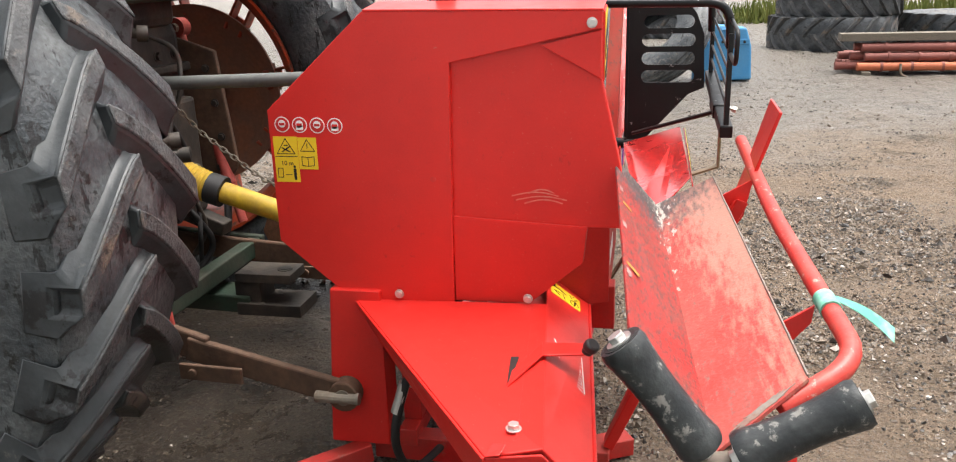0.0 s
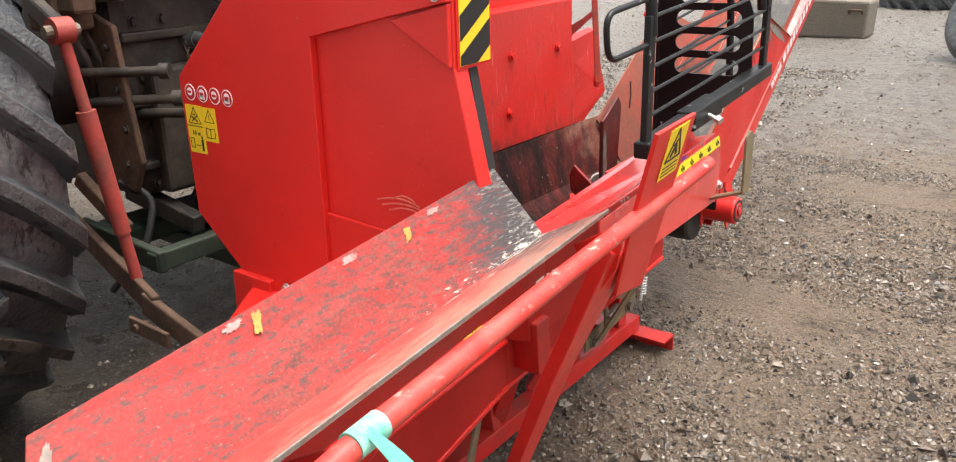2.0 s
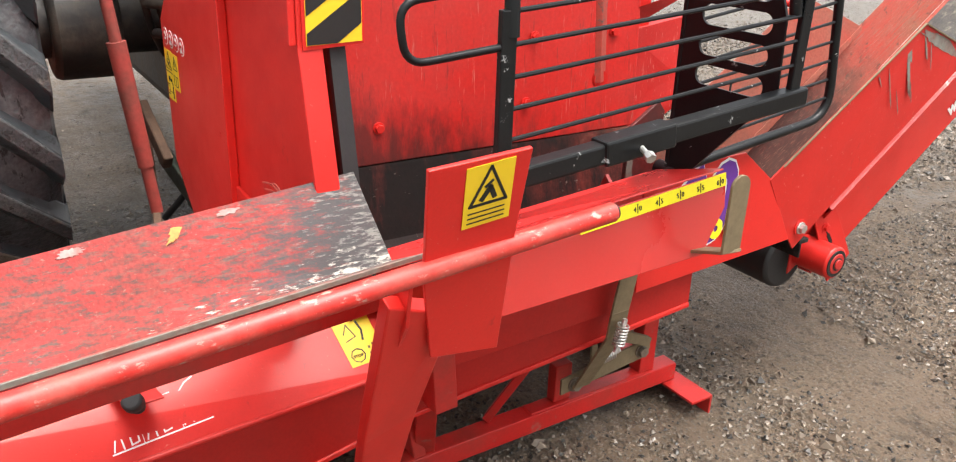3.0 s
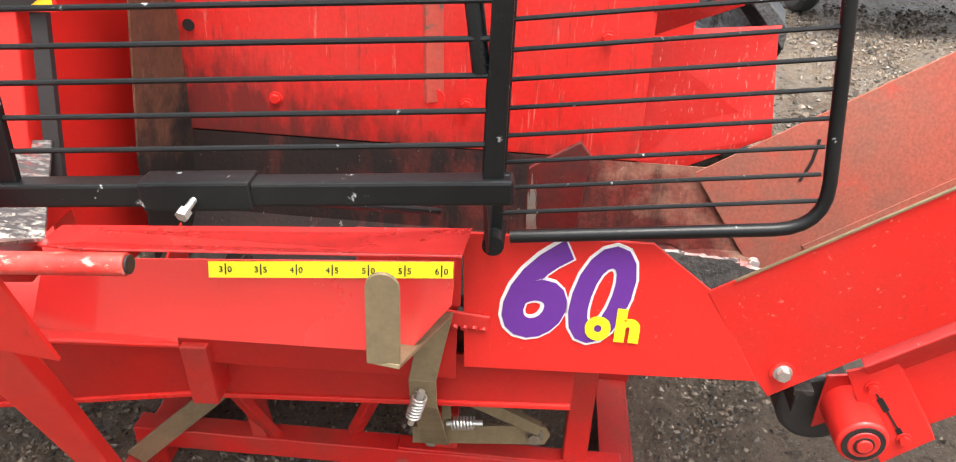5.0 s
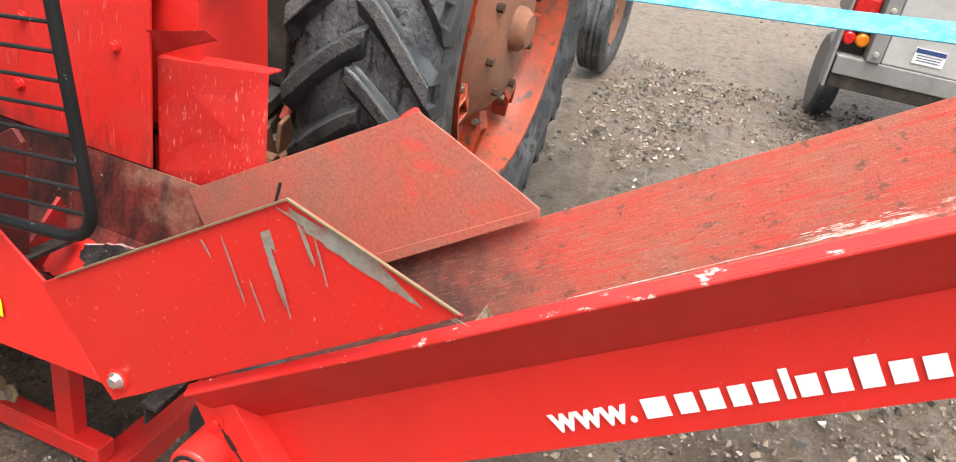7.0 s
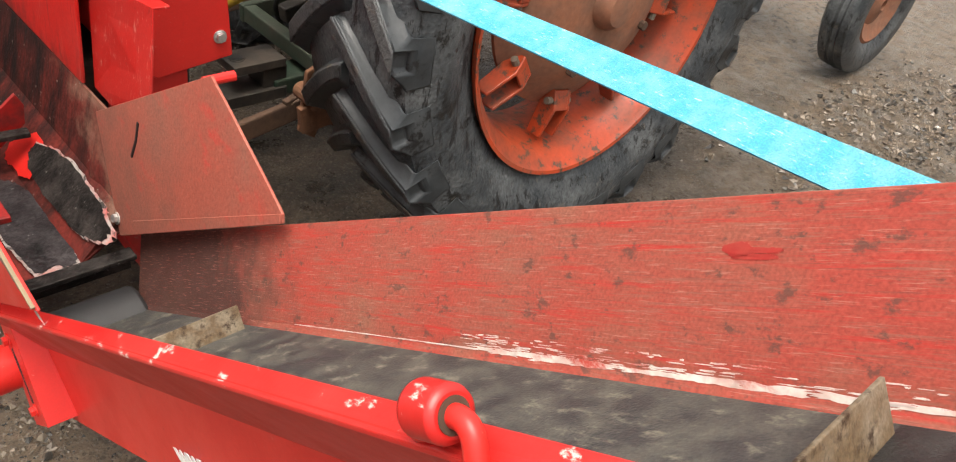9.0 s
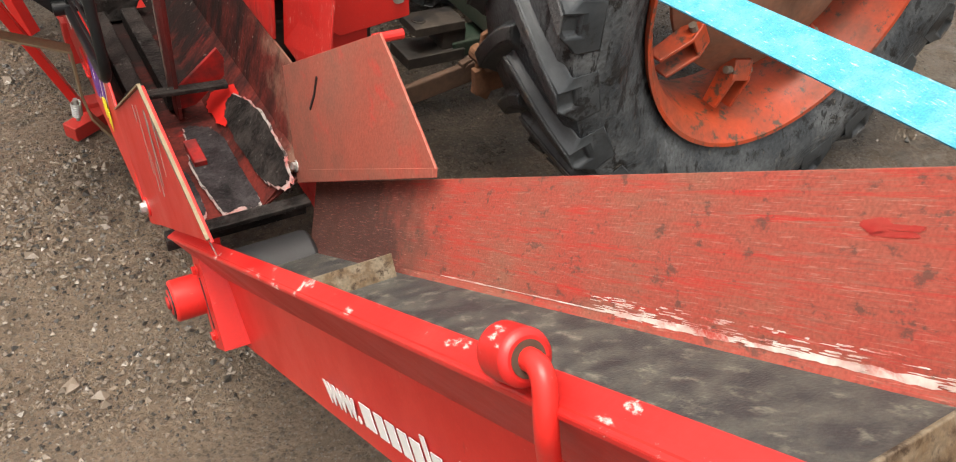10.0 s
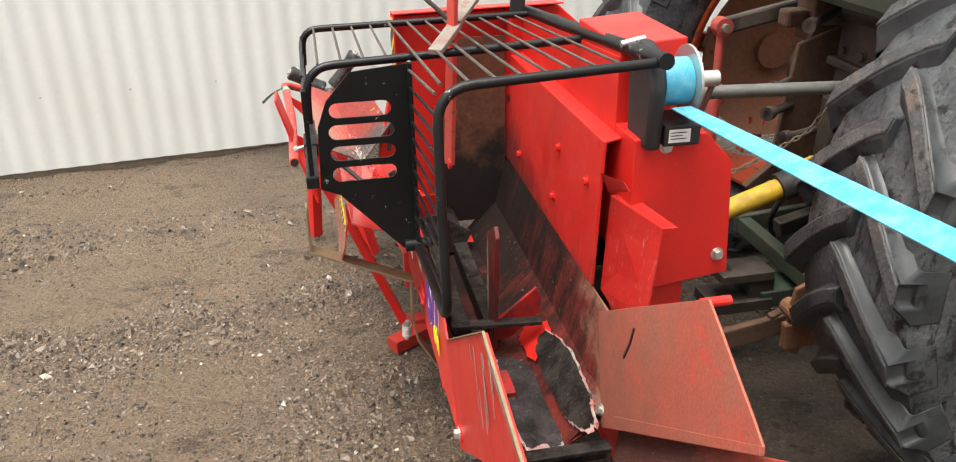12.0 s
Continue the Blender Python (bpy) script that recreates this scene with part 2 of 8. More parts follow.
M_LUG = surface("tyre_lug_rubber", (0.036, 0.039, 0.042), 0.5, dirt=(0.11, 0.11, 0.107), dirt_amount=0.75, dirt_scale=8, grain=130, grain_amount=0.45, bump=0.9,
                wear=(0.01, 0.01, 0.01), wear_amount=0.34, wear_scale=18, wear_sharp=0.05,
                layers=(((0.12, 0.09, 0.066), (0, 0, 0), 0.56, 5, (1, 1, 1), 0.06, 0.75), ((0.19, 0.165, 0.135), (0, 0, 0), 0.60, 30, (1, 1, 1), 0.08, 0.45), ((0.008, 0.008, 0.008), (0, 0, 0), 0.57, 22, (1, 1, 1), 0.05, 0.9)))
M_BELT = surface("conveyor_belt", (0.034, 0.036, 0.036), 0.45, dirt=(0.115, 0.108, 0.086), dirt_amount=0.9, dirt_scale=22, grain=320, grain_amount=0.35, bump=0.3, tilt=radians(35),
                 wear=(0.19, 0.18, 0.14), wear_amount=0.44, wear_scale=46, wear_stretch=(1, 0.5, 1), wear_sharp=0.14,
                 layers=(((0.022, 0.024, 0.026), (0, 0, 0), 0.56, 34, (1.5, 0.6, 1.5), 0.10, 0.6),))
M_BELT_CLEAN = surface("clean_belt_rubber", (0.012, 0.013, 0.014), 0.38, dirt=(0.040, 0.040, 0.038), dirt_amount=0.8, dirt_scale=30, grain=260, grain_amount=0.3, bump=0.4, tilt=radians(35),
                       wear=(0.05, 0.05, 0.05), wear_amount=0.25, wear_scale=40, wear_stretch=(3, 0.5, 3), wear_sharp=0.10)
M_CLEAT = surface("rusty_cleat_steel", (0.13, 0.092, 0.052), 0.5, metal=0.2, dirt=(0.30, 0.27, 0.21), dirt_amount=0.9, dirt_scale=26, grain=240, grain_amount=0.35, bump=0.3,
                  wear=(0.040, 0.024, 0.013), wear_amount=0.46, wear_scale=40, wear_sharp=0.10)
M_ORANGE = surface("orange_rim_paint", (0.40, 0.050, 0.013), 0.36, dirt=(0.14, 0.055, 0.032), dirt_amount=1.0, dirt_scale=8, grain=80, grain_amount=0.15, bump=0.1,
                   wear=(0.075, 0.045, 0.03), wear_amount=0.46, wear_scale=22, wear_sharp=0.08)
M_HUB = surface("dusty_wheel_disc", (0.20, 0.095, 0.058), 0.7, dirt=(0.38, 0.12, 0.05), dirt_amount=0.6, dirt_scale=6, grain=60, grain_amount=0.2, bump=0.2)
M_OILY = surface("greasy_cast_iron", (0.016, 0.014, 0.012), 0.5, dirt=(0.085, 0.063, 0.046), dirt_amount=0.9, dirt_scale=7, grain=40, grain_amount=0.35, bump=0.5,
                 wear=(0.02, 0.05, 0.03), wear_amount=0.15, wear_scale=6)
M_GREEN = surface("dark_green_paint", (0.010, 0.028, 0.016), 0.5, dirt=(0.05, 0.04, 0.03), dirt_amount=0.9, dirt_scale=6, grain=60, grain_amount=0.25, bump=0.3)
M_LINKRED = surface("faded_red_linkage", (0.33, 0.045, 0.035), 0.5, dirt=(0.10, 0.05, 0.035), dirt_amount=0.8, dirt_scale=9, grain=70, grain_amount=0.2, bump=0.25)
M_GREYROD = surface("grey_link_rod", (0.15, 0.155, 0.15), 0.4, metal=0.3, dirt=(0.08, 0.08, 0.075), dirt_amount=0.7, dirt_scale=9)
M_YELLOW = surface("yellow_plastic", (0.55, 0.36, 0.02), 0.45, dirt=(0.20, 0.14, 0.05), dirt_amount=0.8, dirt_scale=12, grain=70, bump=0.1)
M_LABEL = surface("yellow_sticker", (0.80, 0.55, 0.02), 0.35, dirt=(0.70, 0.47, 0.02), grain=90, grain_amount=0.03, bump=0.0)
M_TAPE_Y = surface("bright_yellow_tape", (0.85, 0.75, 0.02), 0.3, dirt=(0.75, 0.64, 0.02), grain=90, grain_amount=0.03, bump=0.0)
M_INK = surface("black_print", (0.012, 0.012, 0.012), 0.4, grain=80, bump=0.0)
M_WHITE = surface("white_print", (0.78, 0.78, 0.76), 0.4, dirt=(0.6, 0.58, 0.55), grain=80, grain_amount=0.04, bump=0.0)
M_PURPLE = surface("purple_print", (0.12, 0.025, 0.26), 0.35, grain=80, grain_amount=0.04, bump=0.0)
M_REDINK = surface("red_print", (0.55, 0.02, 0.015), 0.35, grain=80, bump=0.0)
M_BLUE = surface("blue_webbing", (0.035, 0.30, 0.44), 0.7, dirt=(0.22, 0.44, 0.50), dirt_amount=0.7, dirt_scale=30, grain=600, grain_amount=0.35, bump=0.4,
                 wear=(0.40, 0.55, 0.58), wear_amount=0.34, wear_scale=120, wear_stretch=(4, 0.5, 4), wear_sharp=0.08)
M_BLUEBOX = surface("blue_painted_weight", (0.045, 0.24, 0.48), 0.5, dirt=(0.12, 0.30, 0.45), dirt_amount=0.6, dirt_scale=5, grain=60, bump=0.15)
M_GREENTAPE = surface("green_marking_tape", (0.10, 0.42, 0.30), 0.4, dirt=(0.55, 0.68, 0.62), dirt_amount=0.9, dirt_scale=22, grain=60, bump=0.05)
M_PLASTIC = surface("black_plastic", (0.018, 0.018, 0.019), 0.45, grain=150, bump=0.08)
M_WOOD = surface("weathered_timber", (0.15, 0.125, 0.095), 0.8, dirt=(0.12, 0.11, 0.09), dirt_amount=0.7, grain=60, grain_amount=0.3, bump=0.4,
                 wear=(0.10, 0.09, 0.07), wear_amount=0.4, wear_scale=12, wear_stretch=(0.6, 8, 8))
M_PIPES = surface("red_brown_pipes", (0.20, 0.055, 0.04), 0.6, dirt=(0.10, 0.04, 0.035), dirt_amount=0.8, dirt_scale=3, grain=60, bump=0.2)
M_PIPEORANGE = surface("orange_pipe", (0.50, 0.13, 0.05), 0.55, dirt=(0.28, 0.09, 0.05), dirt_amount=0.8, dirt_scale=4, grain=60, bump=0.2)
M_SHEET = surface("white_sheet_metal", (0.72, 0.76, 0.745), 0.4, dirt=(0.64, 0.66, 0.62), dirt_amount=0.5, dirt_scale=1.2, grain=40, grain_amount=0.03, bump=0.02)
M_TRAILER = surface("grey_trailer_steel", (0.20, 0.20, 0.195), 0.55, dirt=(0.10, 0.095, 0.085), dirt_amount=0.7, grain=40, bump=0.1)
M_SHEET_GREY = surface("galvanised_sheet", (0.36, 0.36, 0.35), 0.5, dirt=(0.24, 0.235, 0.22), dirt_amount=0.7, dirt_scale=4, grain=60, grain_amount=0.08, bump=0.05)
M_BLUEINK = surface("blue_print", (0.02, 0.05, 0.16), 0.4, grain=80, bump=0.0)
M_LAMP_R = surface("red_lamp_lens", (0.5, 0.01, 0.01), 0.15, grain=80, bump=0.0)
M_LAMP_O = surface("amber_lamp_lens", (0.7, 0.20, 0.01), 0.15, grain=80, bump=0.0)
M_CONCRETE = surface("concrete_plinth", (0.27, 0.225, 0.165), 0.85, dirt=(0.13, 0.115, 0.10), dirt_amount=0.8, dirt_scale=4, grain=50, grain_amount=0.2, bump=0.3)
M_LEAF = surface("weed_leaves", (0.10, 0.13, 0.02), 0.6, dirt=(0.20, 0.17, 0.03), dirt_amount=0.8, dirt_scale=5, grain=30)


def ground_material():
    m = bpy.data.materials.new("muddy_gravel")
    m.use_nodes = True
    n, l = m.node_tree.nodes, m.node_tree.links
    b = n["Principled BSDF"]
    tc = n.new("ShaderNodeTexCoord")
    sep = n.new("ShaderNodeSeparateXYZ")
    l.new(tc.outputs["Object"], sep.inputs[0])

    def noise_tex(scale, detail=8, rough=0.6, vec=None):
        q = n.new("ShaderNodeTexNoise")
        q.inputs["Scale"].default_value, q.inputs["Detail"].default_value, q.inputs["Roughness"].default_value = scale, detail, rough
        l.new(vec or tc.outputs["Object"], q.inputs["Vector"])
        return q.outputs["Fac"]

    def rng(value, a, b2, c=0.0, d=1.0):
        q = n.new("ShaderNodeMapRange")
        for k, v in zip(("From Min", "From Max", "To Min", "To Max"), (a, b2, c, d)):
            q.inputs[k].default_value = v
        l.new(value, q.inputs["Value"])
        return q.outputs[0]

    def mathn(op, p, q):
        k = n.new("ShaderNodeMath")
        k.operation = op
        for i, v in enumerate((p, q)):
            if isinstance(v, (int, float)):
                k.inputs[i].default_value = v
            else:
                l.new(v, k.inputs[i])
        return k.outputs[0]

    def mix(f, a, c):
        k = n.new("ShaderNodeMixRGB")
        l.new(f, k.inputs[0])
        for i, v in ((1, a), (2, c)):
            if isinstance(v, tuple):
                k.inputs[i].default_value = rgba(v)
            else:
                l.new(v, k.inputs[i])
        return k.outputs[0]

    def cells(scale):
        q = n.new("ShaderNodeTexVoronoi")
        q.inputs["Scale"].default_value = scale
        l.new(tc.outputs["Object"], q.inputs["Vector"])
        s2 = n.new("ShaderNodeSeparateXYZ")
        l.new(q.outputs["Color"], s2.inputs[0])
        return q.outputs["Distance"], s2.outputs["X"], s2.outputs["Y"]

    big, mid, fine, speck = noise_tex(0.9), noise_tex(4.0, 12, 0.75), noise_tex(38, 10, 0.75), noise_tex(120, 5, 0.65)
    # dry tan earth out in the yard, wet dark mud round the tractor and machine, grey gravel further off
    side = mathn("ADD", sep.outputs["X"], 1.2)
    away = mathn("ADD", mathn("MULTIPLY", mathn("MAXIMUM", side, 0.0), 0.85), mathn("MULTIPLY", mathn("MAXIMUM", mathn("MULTIPLY", side, -1.0), 0.0), 0.30))
    behind = mathn("MULTIPLY", mathn("MAXIMUM", mathn("SUBTRACT", sep.outputs["Y"], 3.8), 0.0), 0.55)
    squash = n.new("ShaderNodeMapping")
    squash.inputs["Scale"].default_value = (0.35, 1.6, 1.0)
    l.new(tc.outputs["Object"], squash.inputs["Vector"])
    streak = noise_tex(1.3, 8, 0.7, squash.outputs[0])
    dry = rng(mathn("ADD", mathn("ADD", away, behind), mathn("ADD", mathn("MULTIPLY", big, 1.7), mathn("SUBTRACT", mathn("MULTIPLY", streak, 1.6), mathn("MULTIPLY", mathn("MAXIMUM", mathn("SUBTRACT", 2.9, sep.outputs["Y"]), 0.0), 0.30)))), 1.75, 2.75)
    far = rng(mathn("ADD", sep.outputs["Y"], mathn("MULTIPLY", big, 4.0)), 8.0, 10.5)
    wet = mix(mid, (0.022, 0.016, 0.011), (0.120, 0.088, 0.060))
    tan = mix(mathn("ADD", mathn("MULTIPLY", mid, 0.6), mathn("MULTIPLY", streak, 0.4)), (0.125, 0.088, 0.058), (0.43, 0.315, 0.215))
    gravel = mix(mid, (0.12, 0.108, 0.092), (0.30, 0.265, 0.22))
    col = mix(far, mix(dry, wet, tan), gravel)
    tone = rng(dry, 0.0, 1.0, 0.35, 1.0)
    col = mix(mathn("MULTIPLY", rng(fine, 0.54, 0.66, 0, 0.6), tone), col, (0.29, 0.23, 0.17))
    col = mix(mathn("MULTIPLY", rng(fine, 0.47, 0.36, 0, 0.85), mathn("SUBTRACT", 1.0, mathn("MULTIPLY", dry, 0.55))), col, (0.028, 0.023, 0.019))
    col = mix(mathn("MULTIPLY", rng(speck, 0.60, 0.66, 0, 0.85), tone), col, (0.36, 0.32, 0.27))
    col = mix(rng(speck, 0.40, 0.34, 0, 0.55), col, (0.04, 0.032, 0.025))
    # churned tracks and puddled patches
    rut = n.new("ShaderNodeMapping")
    rut.inputs["Scale"].default_value = (0.9, 1.8, 1.0)
    rut.inputs["Rotation"].default_value = (0, 0, 0.22)
    l.new(tc.outputs["Object"], rut.inputs["Vector"])
    churn = noise_tex(2.4, 15, 0.80, rut.outputs[0])
    col = mix(rng(churn, 0.54, 0.60, 0, 0.6), col, (0.040, 0.026, 0.015))
    col = mix(mathn("MULTIPLY", rng(churn, 0.46, 0.36, 0, 0.5), rng(dry, 0.0, 1.0, 0.3, 1.0)), col, (0.27, 0.20, 0.135))
    clod = noise_tex(11, 7, 0.72)
    yard = rng(mathn("ADD", mathn("SUBTRACT", sep.outputs["Y"], mathn("MULTIPLY", sep.outputs["X"], 0.8)), mathn("MULTIPLY", big, 2.0)), 6.2, 7.6)
    # sky glare on the wet far yard, painted as pale patches; dark stones next
    col = mix(mathn("MULTIPLY", yard, rng(clod, 0.54, 0.42, 0, 0.8)), col, (0.30, 0.27, 0.235))
    col = mix(mathn("MULTIPLY", yard, rng(noise_tex(17, 8, 0.75), 0.54, 0.60, 0, 0.8)), col, (0.040, 0.034, 0.028))
    col = mix(rng(clod, 0.60, 0.66, 0, 0.6), col, (0.040, 0.028, 0.018))
    # packed small stones in the mud
    d1, r1, k1 = cells(62)
    d2, r2, k2 = cells(130)
    stone = mix(k1, (0.050, 0.038, 0.027), (0.25, 0.20, 0.15))
    col = mix(mathn("MULTIPLY", rng(r1, 0.50, 0.54), rng(d1, 0.46, 0.34, 0, 0.55)), col, stone)
    stone2 = mix(k2, (0.035, 0.030, 0.025), (0.36, 0.32, 0.27))
    col = mix(mathn("MULTIPLY", rng(r2, 0.66, 0.70), rng(d2, 0.46, 0.36, 0, 0.6)), col, stone2)
    l.new(col, b.inputs["Base Color"])
    l.new(mathn("MULTIPLY", rng(mathn("ADD", mid, mathn("MULTIPLY", dry, 0.3)), 0.38, 0.80, 0.14, 0.9), rng(yard, 0.0, 1.0, 1.0, 0.45)), b.inputs["Roughness"])
    h = mathn("SUBTRACT", mathn("ADD", mathn("MULTIPLY", fine, 0.6), mathn("ADD", mathn("MULTIPLY", mid, 1.6), mathn("MULTIPLY", speck, 0.25))), mathn("ADD", mathn("MULTIPLY", d1, 0.35), mathn("MULTIPLY", churn, 1.2)))
    bp = n.new("ShaderNodeBump")
    bp.inputs["Strength"].default_value, bp.inputs["Distance"].default_value = 1.0, 0.055
    l.new(h, bp.inputs["Height"])
    l.new(bp.outputs[0], b.inputs["Normal"])
    return m


def pebble_material():
    m = bpy.data.materials.new("pebbles")
    m.use_nodes = True
    n, l = m.node_tree.nodes, m.node_tree.links
    b = n["Principled BSDF"]
    g = n.new("ShaderNodeNewGeometry")
    cr = n.new("ShaderNodeValToRGB")
    cr.color_ramp.elements[0].color = (0.022, 0.019, 0.016, 1)
    cr.color_ramp.elements[1].color = (0.48, 0.45, 0.41, 1)
    for at, c in ((0.22, (0.034, 0.028, 0.022, 1)), (0.27, (0.085, 0.064, 0.046, 1)), (0.98, (0.190, 0.150, 0.112, 1))):
        cr.color_ramp.elements.new(at).color = c
    l.new(g.outputs["Random Per Island"], cr.inputs[0])
    l.new(cr.outputs[0], b.inputs["Base Color"])
    b.inputs["Roughness"].default_value = 0.42
    return m


M_GROUND, M_PEBBLE = ground_material(), pebble_material()


# ---- mesh helpers ----
def V(*p):
    return Vector(p)


def thing(name, label, category, at=(0, 0, 0), group="", kind="", m=None):
    e = new(name)
    e.matrix_basis = m if m is not None else Matrix.Translation(at)
    e.empty_display_size = 0.1
    return tagged(e, label, category, group, kind)


def part(name, bm, material, parent=None, label="", bevel=0.0, smooth=False, local=False):
    """One mesh object under a thing or a part. World coordinates, unless local."""
    bmesh.ops.recalc_face_normals(bm, faces=bm.faces)
    me = bpy.data.meshes.new(name)
    bm.to_mesh(me)
    bm.free()
    me.materials.append(material)
    if smooth:
        me.shade_smooth()
        me.set_sharp_from_angle(angle=radians(38))
    ob = new(name, me)
    if parent is not None:
        ob.parent = parent
        if parent.type == "EMPTY" and not local:
            ob.matrix_parent_inverse = parent.matrix_basis.inverted()
    if bevel:
        bv = ob.modifiers.new("edge", "BEVEL")
        bv.width, bv.segments, bv.limit_method = bevel, 2, "ANGLE"
    if label:
        ob["label"] = label
    return ob


def plate(bm, pts, thick, normal=None):
    """A flat plate: the polygon pts, thickened away from its normal."""
    pts = [Vector(p) for p in pts]
    nrm = Vector(normal).normalized() if normal is not None else sum(((pts[i] - pts[0]).cross(pts[i + 1] - pts[0]) for i in range(1, len(pts) - 1)), Vector()).normalized()
    a = [bm.verts.new(p) for p in pts]
    b = [bm.verts.new(p - nrm * thick) for p in pts]
    bm.faces.new(a)
    bm.faces.new(b[::-1])
    for i in range(len(pts)):
        j = (i + 1) % len(pts)
        bm.faces.new((a[i], b[i], b[j], a[j]))
    return bm


def channel(bm, prof, y0, y1, t, lift=None):
    """A folded sheet: the (x, z) line prof, t thick on its left, from y0 to y1."""
    pts = [Vector((x, z)) for x, z in prof]
    off = []
    for i, p in enumerate(pts):
        a = (p - pts[i - 1]).normalized() if i else (pts[1] - p).normalized()
        c = (pts[i + 1] - p).normalized() if i < len(pts) - 1 else a
        n = Vector((-(a + c).y, (a + c).x)).normalized()
        off.append(p + n * (t / max(0.4, n.dot(Vector((-a.y, a.x))))))
    ring = pts + off[::-1]
    dz = lift or (lambda y: 0.0)
    va = [bm.verts.new((q.x, y0, q.y + dz(y0))) for q in ring]
    vb = [bm.verts.new((q.x, y1, q.y + dz(y1))) for q in ring]
    m = len(pts)
    for i in range(len(ring)):
        j = (i + 1) % len(ring)
        bm.faces.new((va[i], va[j], vb[j], vb[i]))
    for v in (va, vb):
        for i in range(m - 1):
            bm.faces.new((v[i], v[i + 1], v[2 * m - 2 - i], v[2 * m - 1 - i]))
    return bm


def plate_y(bm, prof, y, thick):
    """A plate that faces -y: (x, z) profile, front at y."""
    return plate(bm, [(x, y, z) for x, z in prof], thick, (0, -1, 0))


def plate_x(bm, prof, x, thick):
    """A plate that faces +x: (y, z) profile, front at x."""
    return plate(bm, [(x, y, z) for y, z in prof], thick, (1, 0, 0))


def beam(bm, p0, p1, w, h, up=(0, 0, 1)):
    p0, p1 = Vector(p0), Vector(p1)
    d = (p1 - p0).normalized()
    s = d.cross(Vector(up))
    if s.length < 1e-3:
        s = d.cross(Vector((1, 0, 0)))
    s.normalize()
    u = s.cross(d).normalized()
    r = [[bm.verts.new(p + s * (a * w / 2) + u * (b * h / 2)) for a, b in ((-1, -1), (1, -1), (1, 1), (-1, 1))] for p in (p0, p1)]
    bm.faces.new(r[0])
    bm.faces.new(r[1][::-1])
    for i in range(4):
        j = (i + 1) % 4
        bm.faces.new((r[0][i], r[1][i], r[1][j], r[0][j]))
    return bm


def box(bm, lo, hi):
    lo, hi = Vector(lo), Vector(hi)
    c = (lo + hi) / 2
    return beam(bm, (lo.x, c.y, c.z), (hi.x, c.y, c.z), hi.y - lo.y, hi.z - lo.z)


def rounded_path(pts, r, n=6):
    pts = [Vector(p) for p in pts]
    out = [pts[0]]
    for i in range(1, len(pts) - 1):
        a, p, c = pts[i - 1], pts[i], pts[i + 1]
        d1, d2 = (a - p), (c - p)
        k = min(r, d1.length * 0.49, d2.length * 0.49)
        s, e = p + d1.normalized() * k, p + d2.normalized() * k
        for j in range(n + 1):
            t = j / n
            out.append(s * (1 - t) ** 2 + p * (2 * t * (1 - t)) + e * t ** 2)
    out.append(pts[-1])
    return out


def tube(bm, pts, r, seg=12, bend=0.0, r_end=None):
    path = rounded_path(pts, bend) if bend else [Vector(p) for p in pts]
    rings, ref = [], None
    for i, p in enumerate(path):
        d = (path[min(i + 1, len(path) - 1)] - path[max(i - 1, 0)]).normalized()
        if ref is None:
            ref = d.orthogonal().normalized()
        ref = (ref - d * ref.dot(d)).normalized()
        side = d.cross(ref)
        rad = r if r_end is None else r + (r_end - r) * i / (len(path) - 1)
        rings.append([bm.verts.new(p + (ref * math.cos(2 * math.pi * k / seg) + side * math.sin(2 * math.pi * k / seg)) * rad) for k in range(seg)])
    for a, b in zip(rings, rings[1:]):
        for k in range(seg):
            j = (k + 1) % seg
            bm.faces.new((a[k], a[j], b[j], b[k]))
    bm.faces.new(rings[0][::-1])
    bm.faces.new(rings[-1])
    return bm


def lathe(bm, prof, seg=64, closed=False):
    """Turns the (radius, y) profile round the y axis."""
    rings = [[bm.verts.new((r * math.cos(2 * math.pi * k / seg), y, r * math.sin(2 * math.pi * k / seg))) for k in range(seg)] for r, y in prof]
    pairs = list(zip(rings, rings[1:])) + ([(rings[-1], rings[0])] if closed else [])
    for a, b in pairs:
        for k in range(seg):
            j = (k + 1) % seg
            bm.faces.new((a[k], a[j], b[j], b[k]))
    if not closed:
        for r in (rings[0], rings[-1]):
            if prof[0][0] > 1e-6:
                bm.faces.new(r)
    return bm


def B():
    return bmesh.new()


def bolt(parent, p, axis, r=0.012, material=None, name="bolt"):
    """A hexagon bolt head on a washer, at p, that sticks out along axis."""
    axis, p = Vector(axis).normalized(), Vector(p)
    bm = B()
    tube(bm, [p, p + axis * 0.003], r * 1.35, 16)
    tube(bm, [p + axis * 0.0031, p + axis * (0.003 + r * 0.8)], r, 6)
    return part(name, bm, material or M_ZINC, parent, bevel=0.0008)


def stroke(bm, pts, width, normal, thick=0.0012):
    """A printed line: a run of flat thin bars through pts."""
    for a, b in zip(pts, pts[1:]):
        a, b = Vector(a), Vector(b)
        d = (b - a).normalized()
        beam(bm, a - d * width * 0.4, b + d * width * 0.4, width, thick, normal)


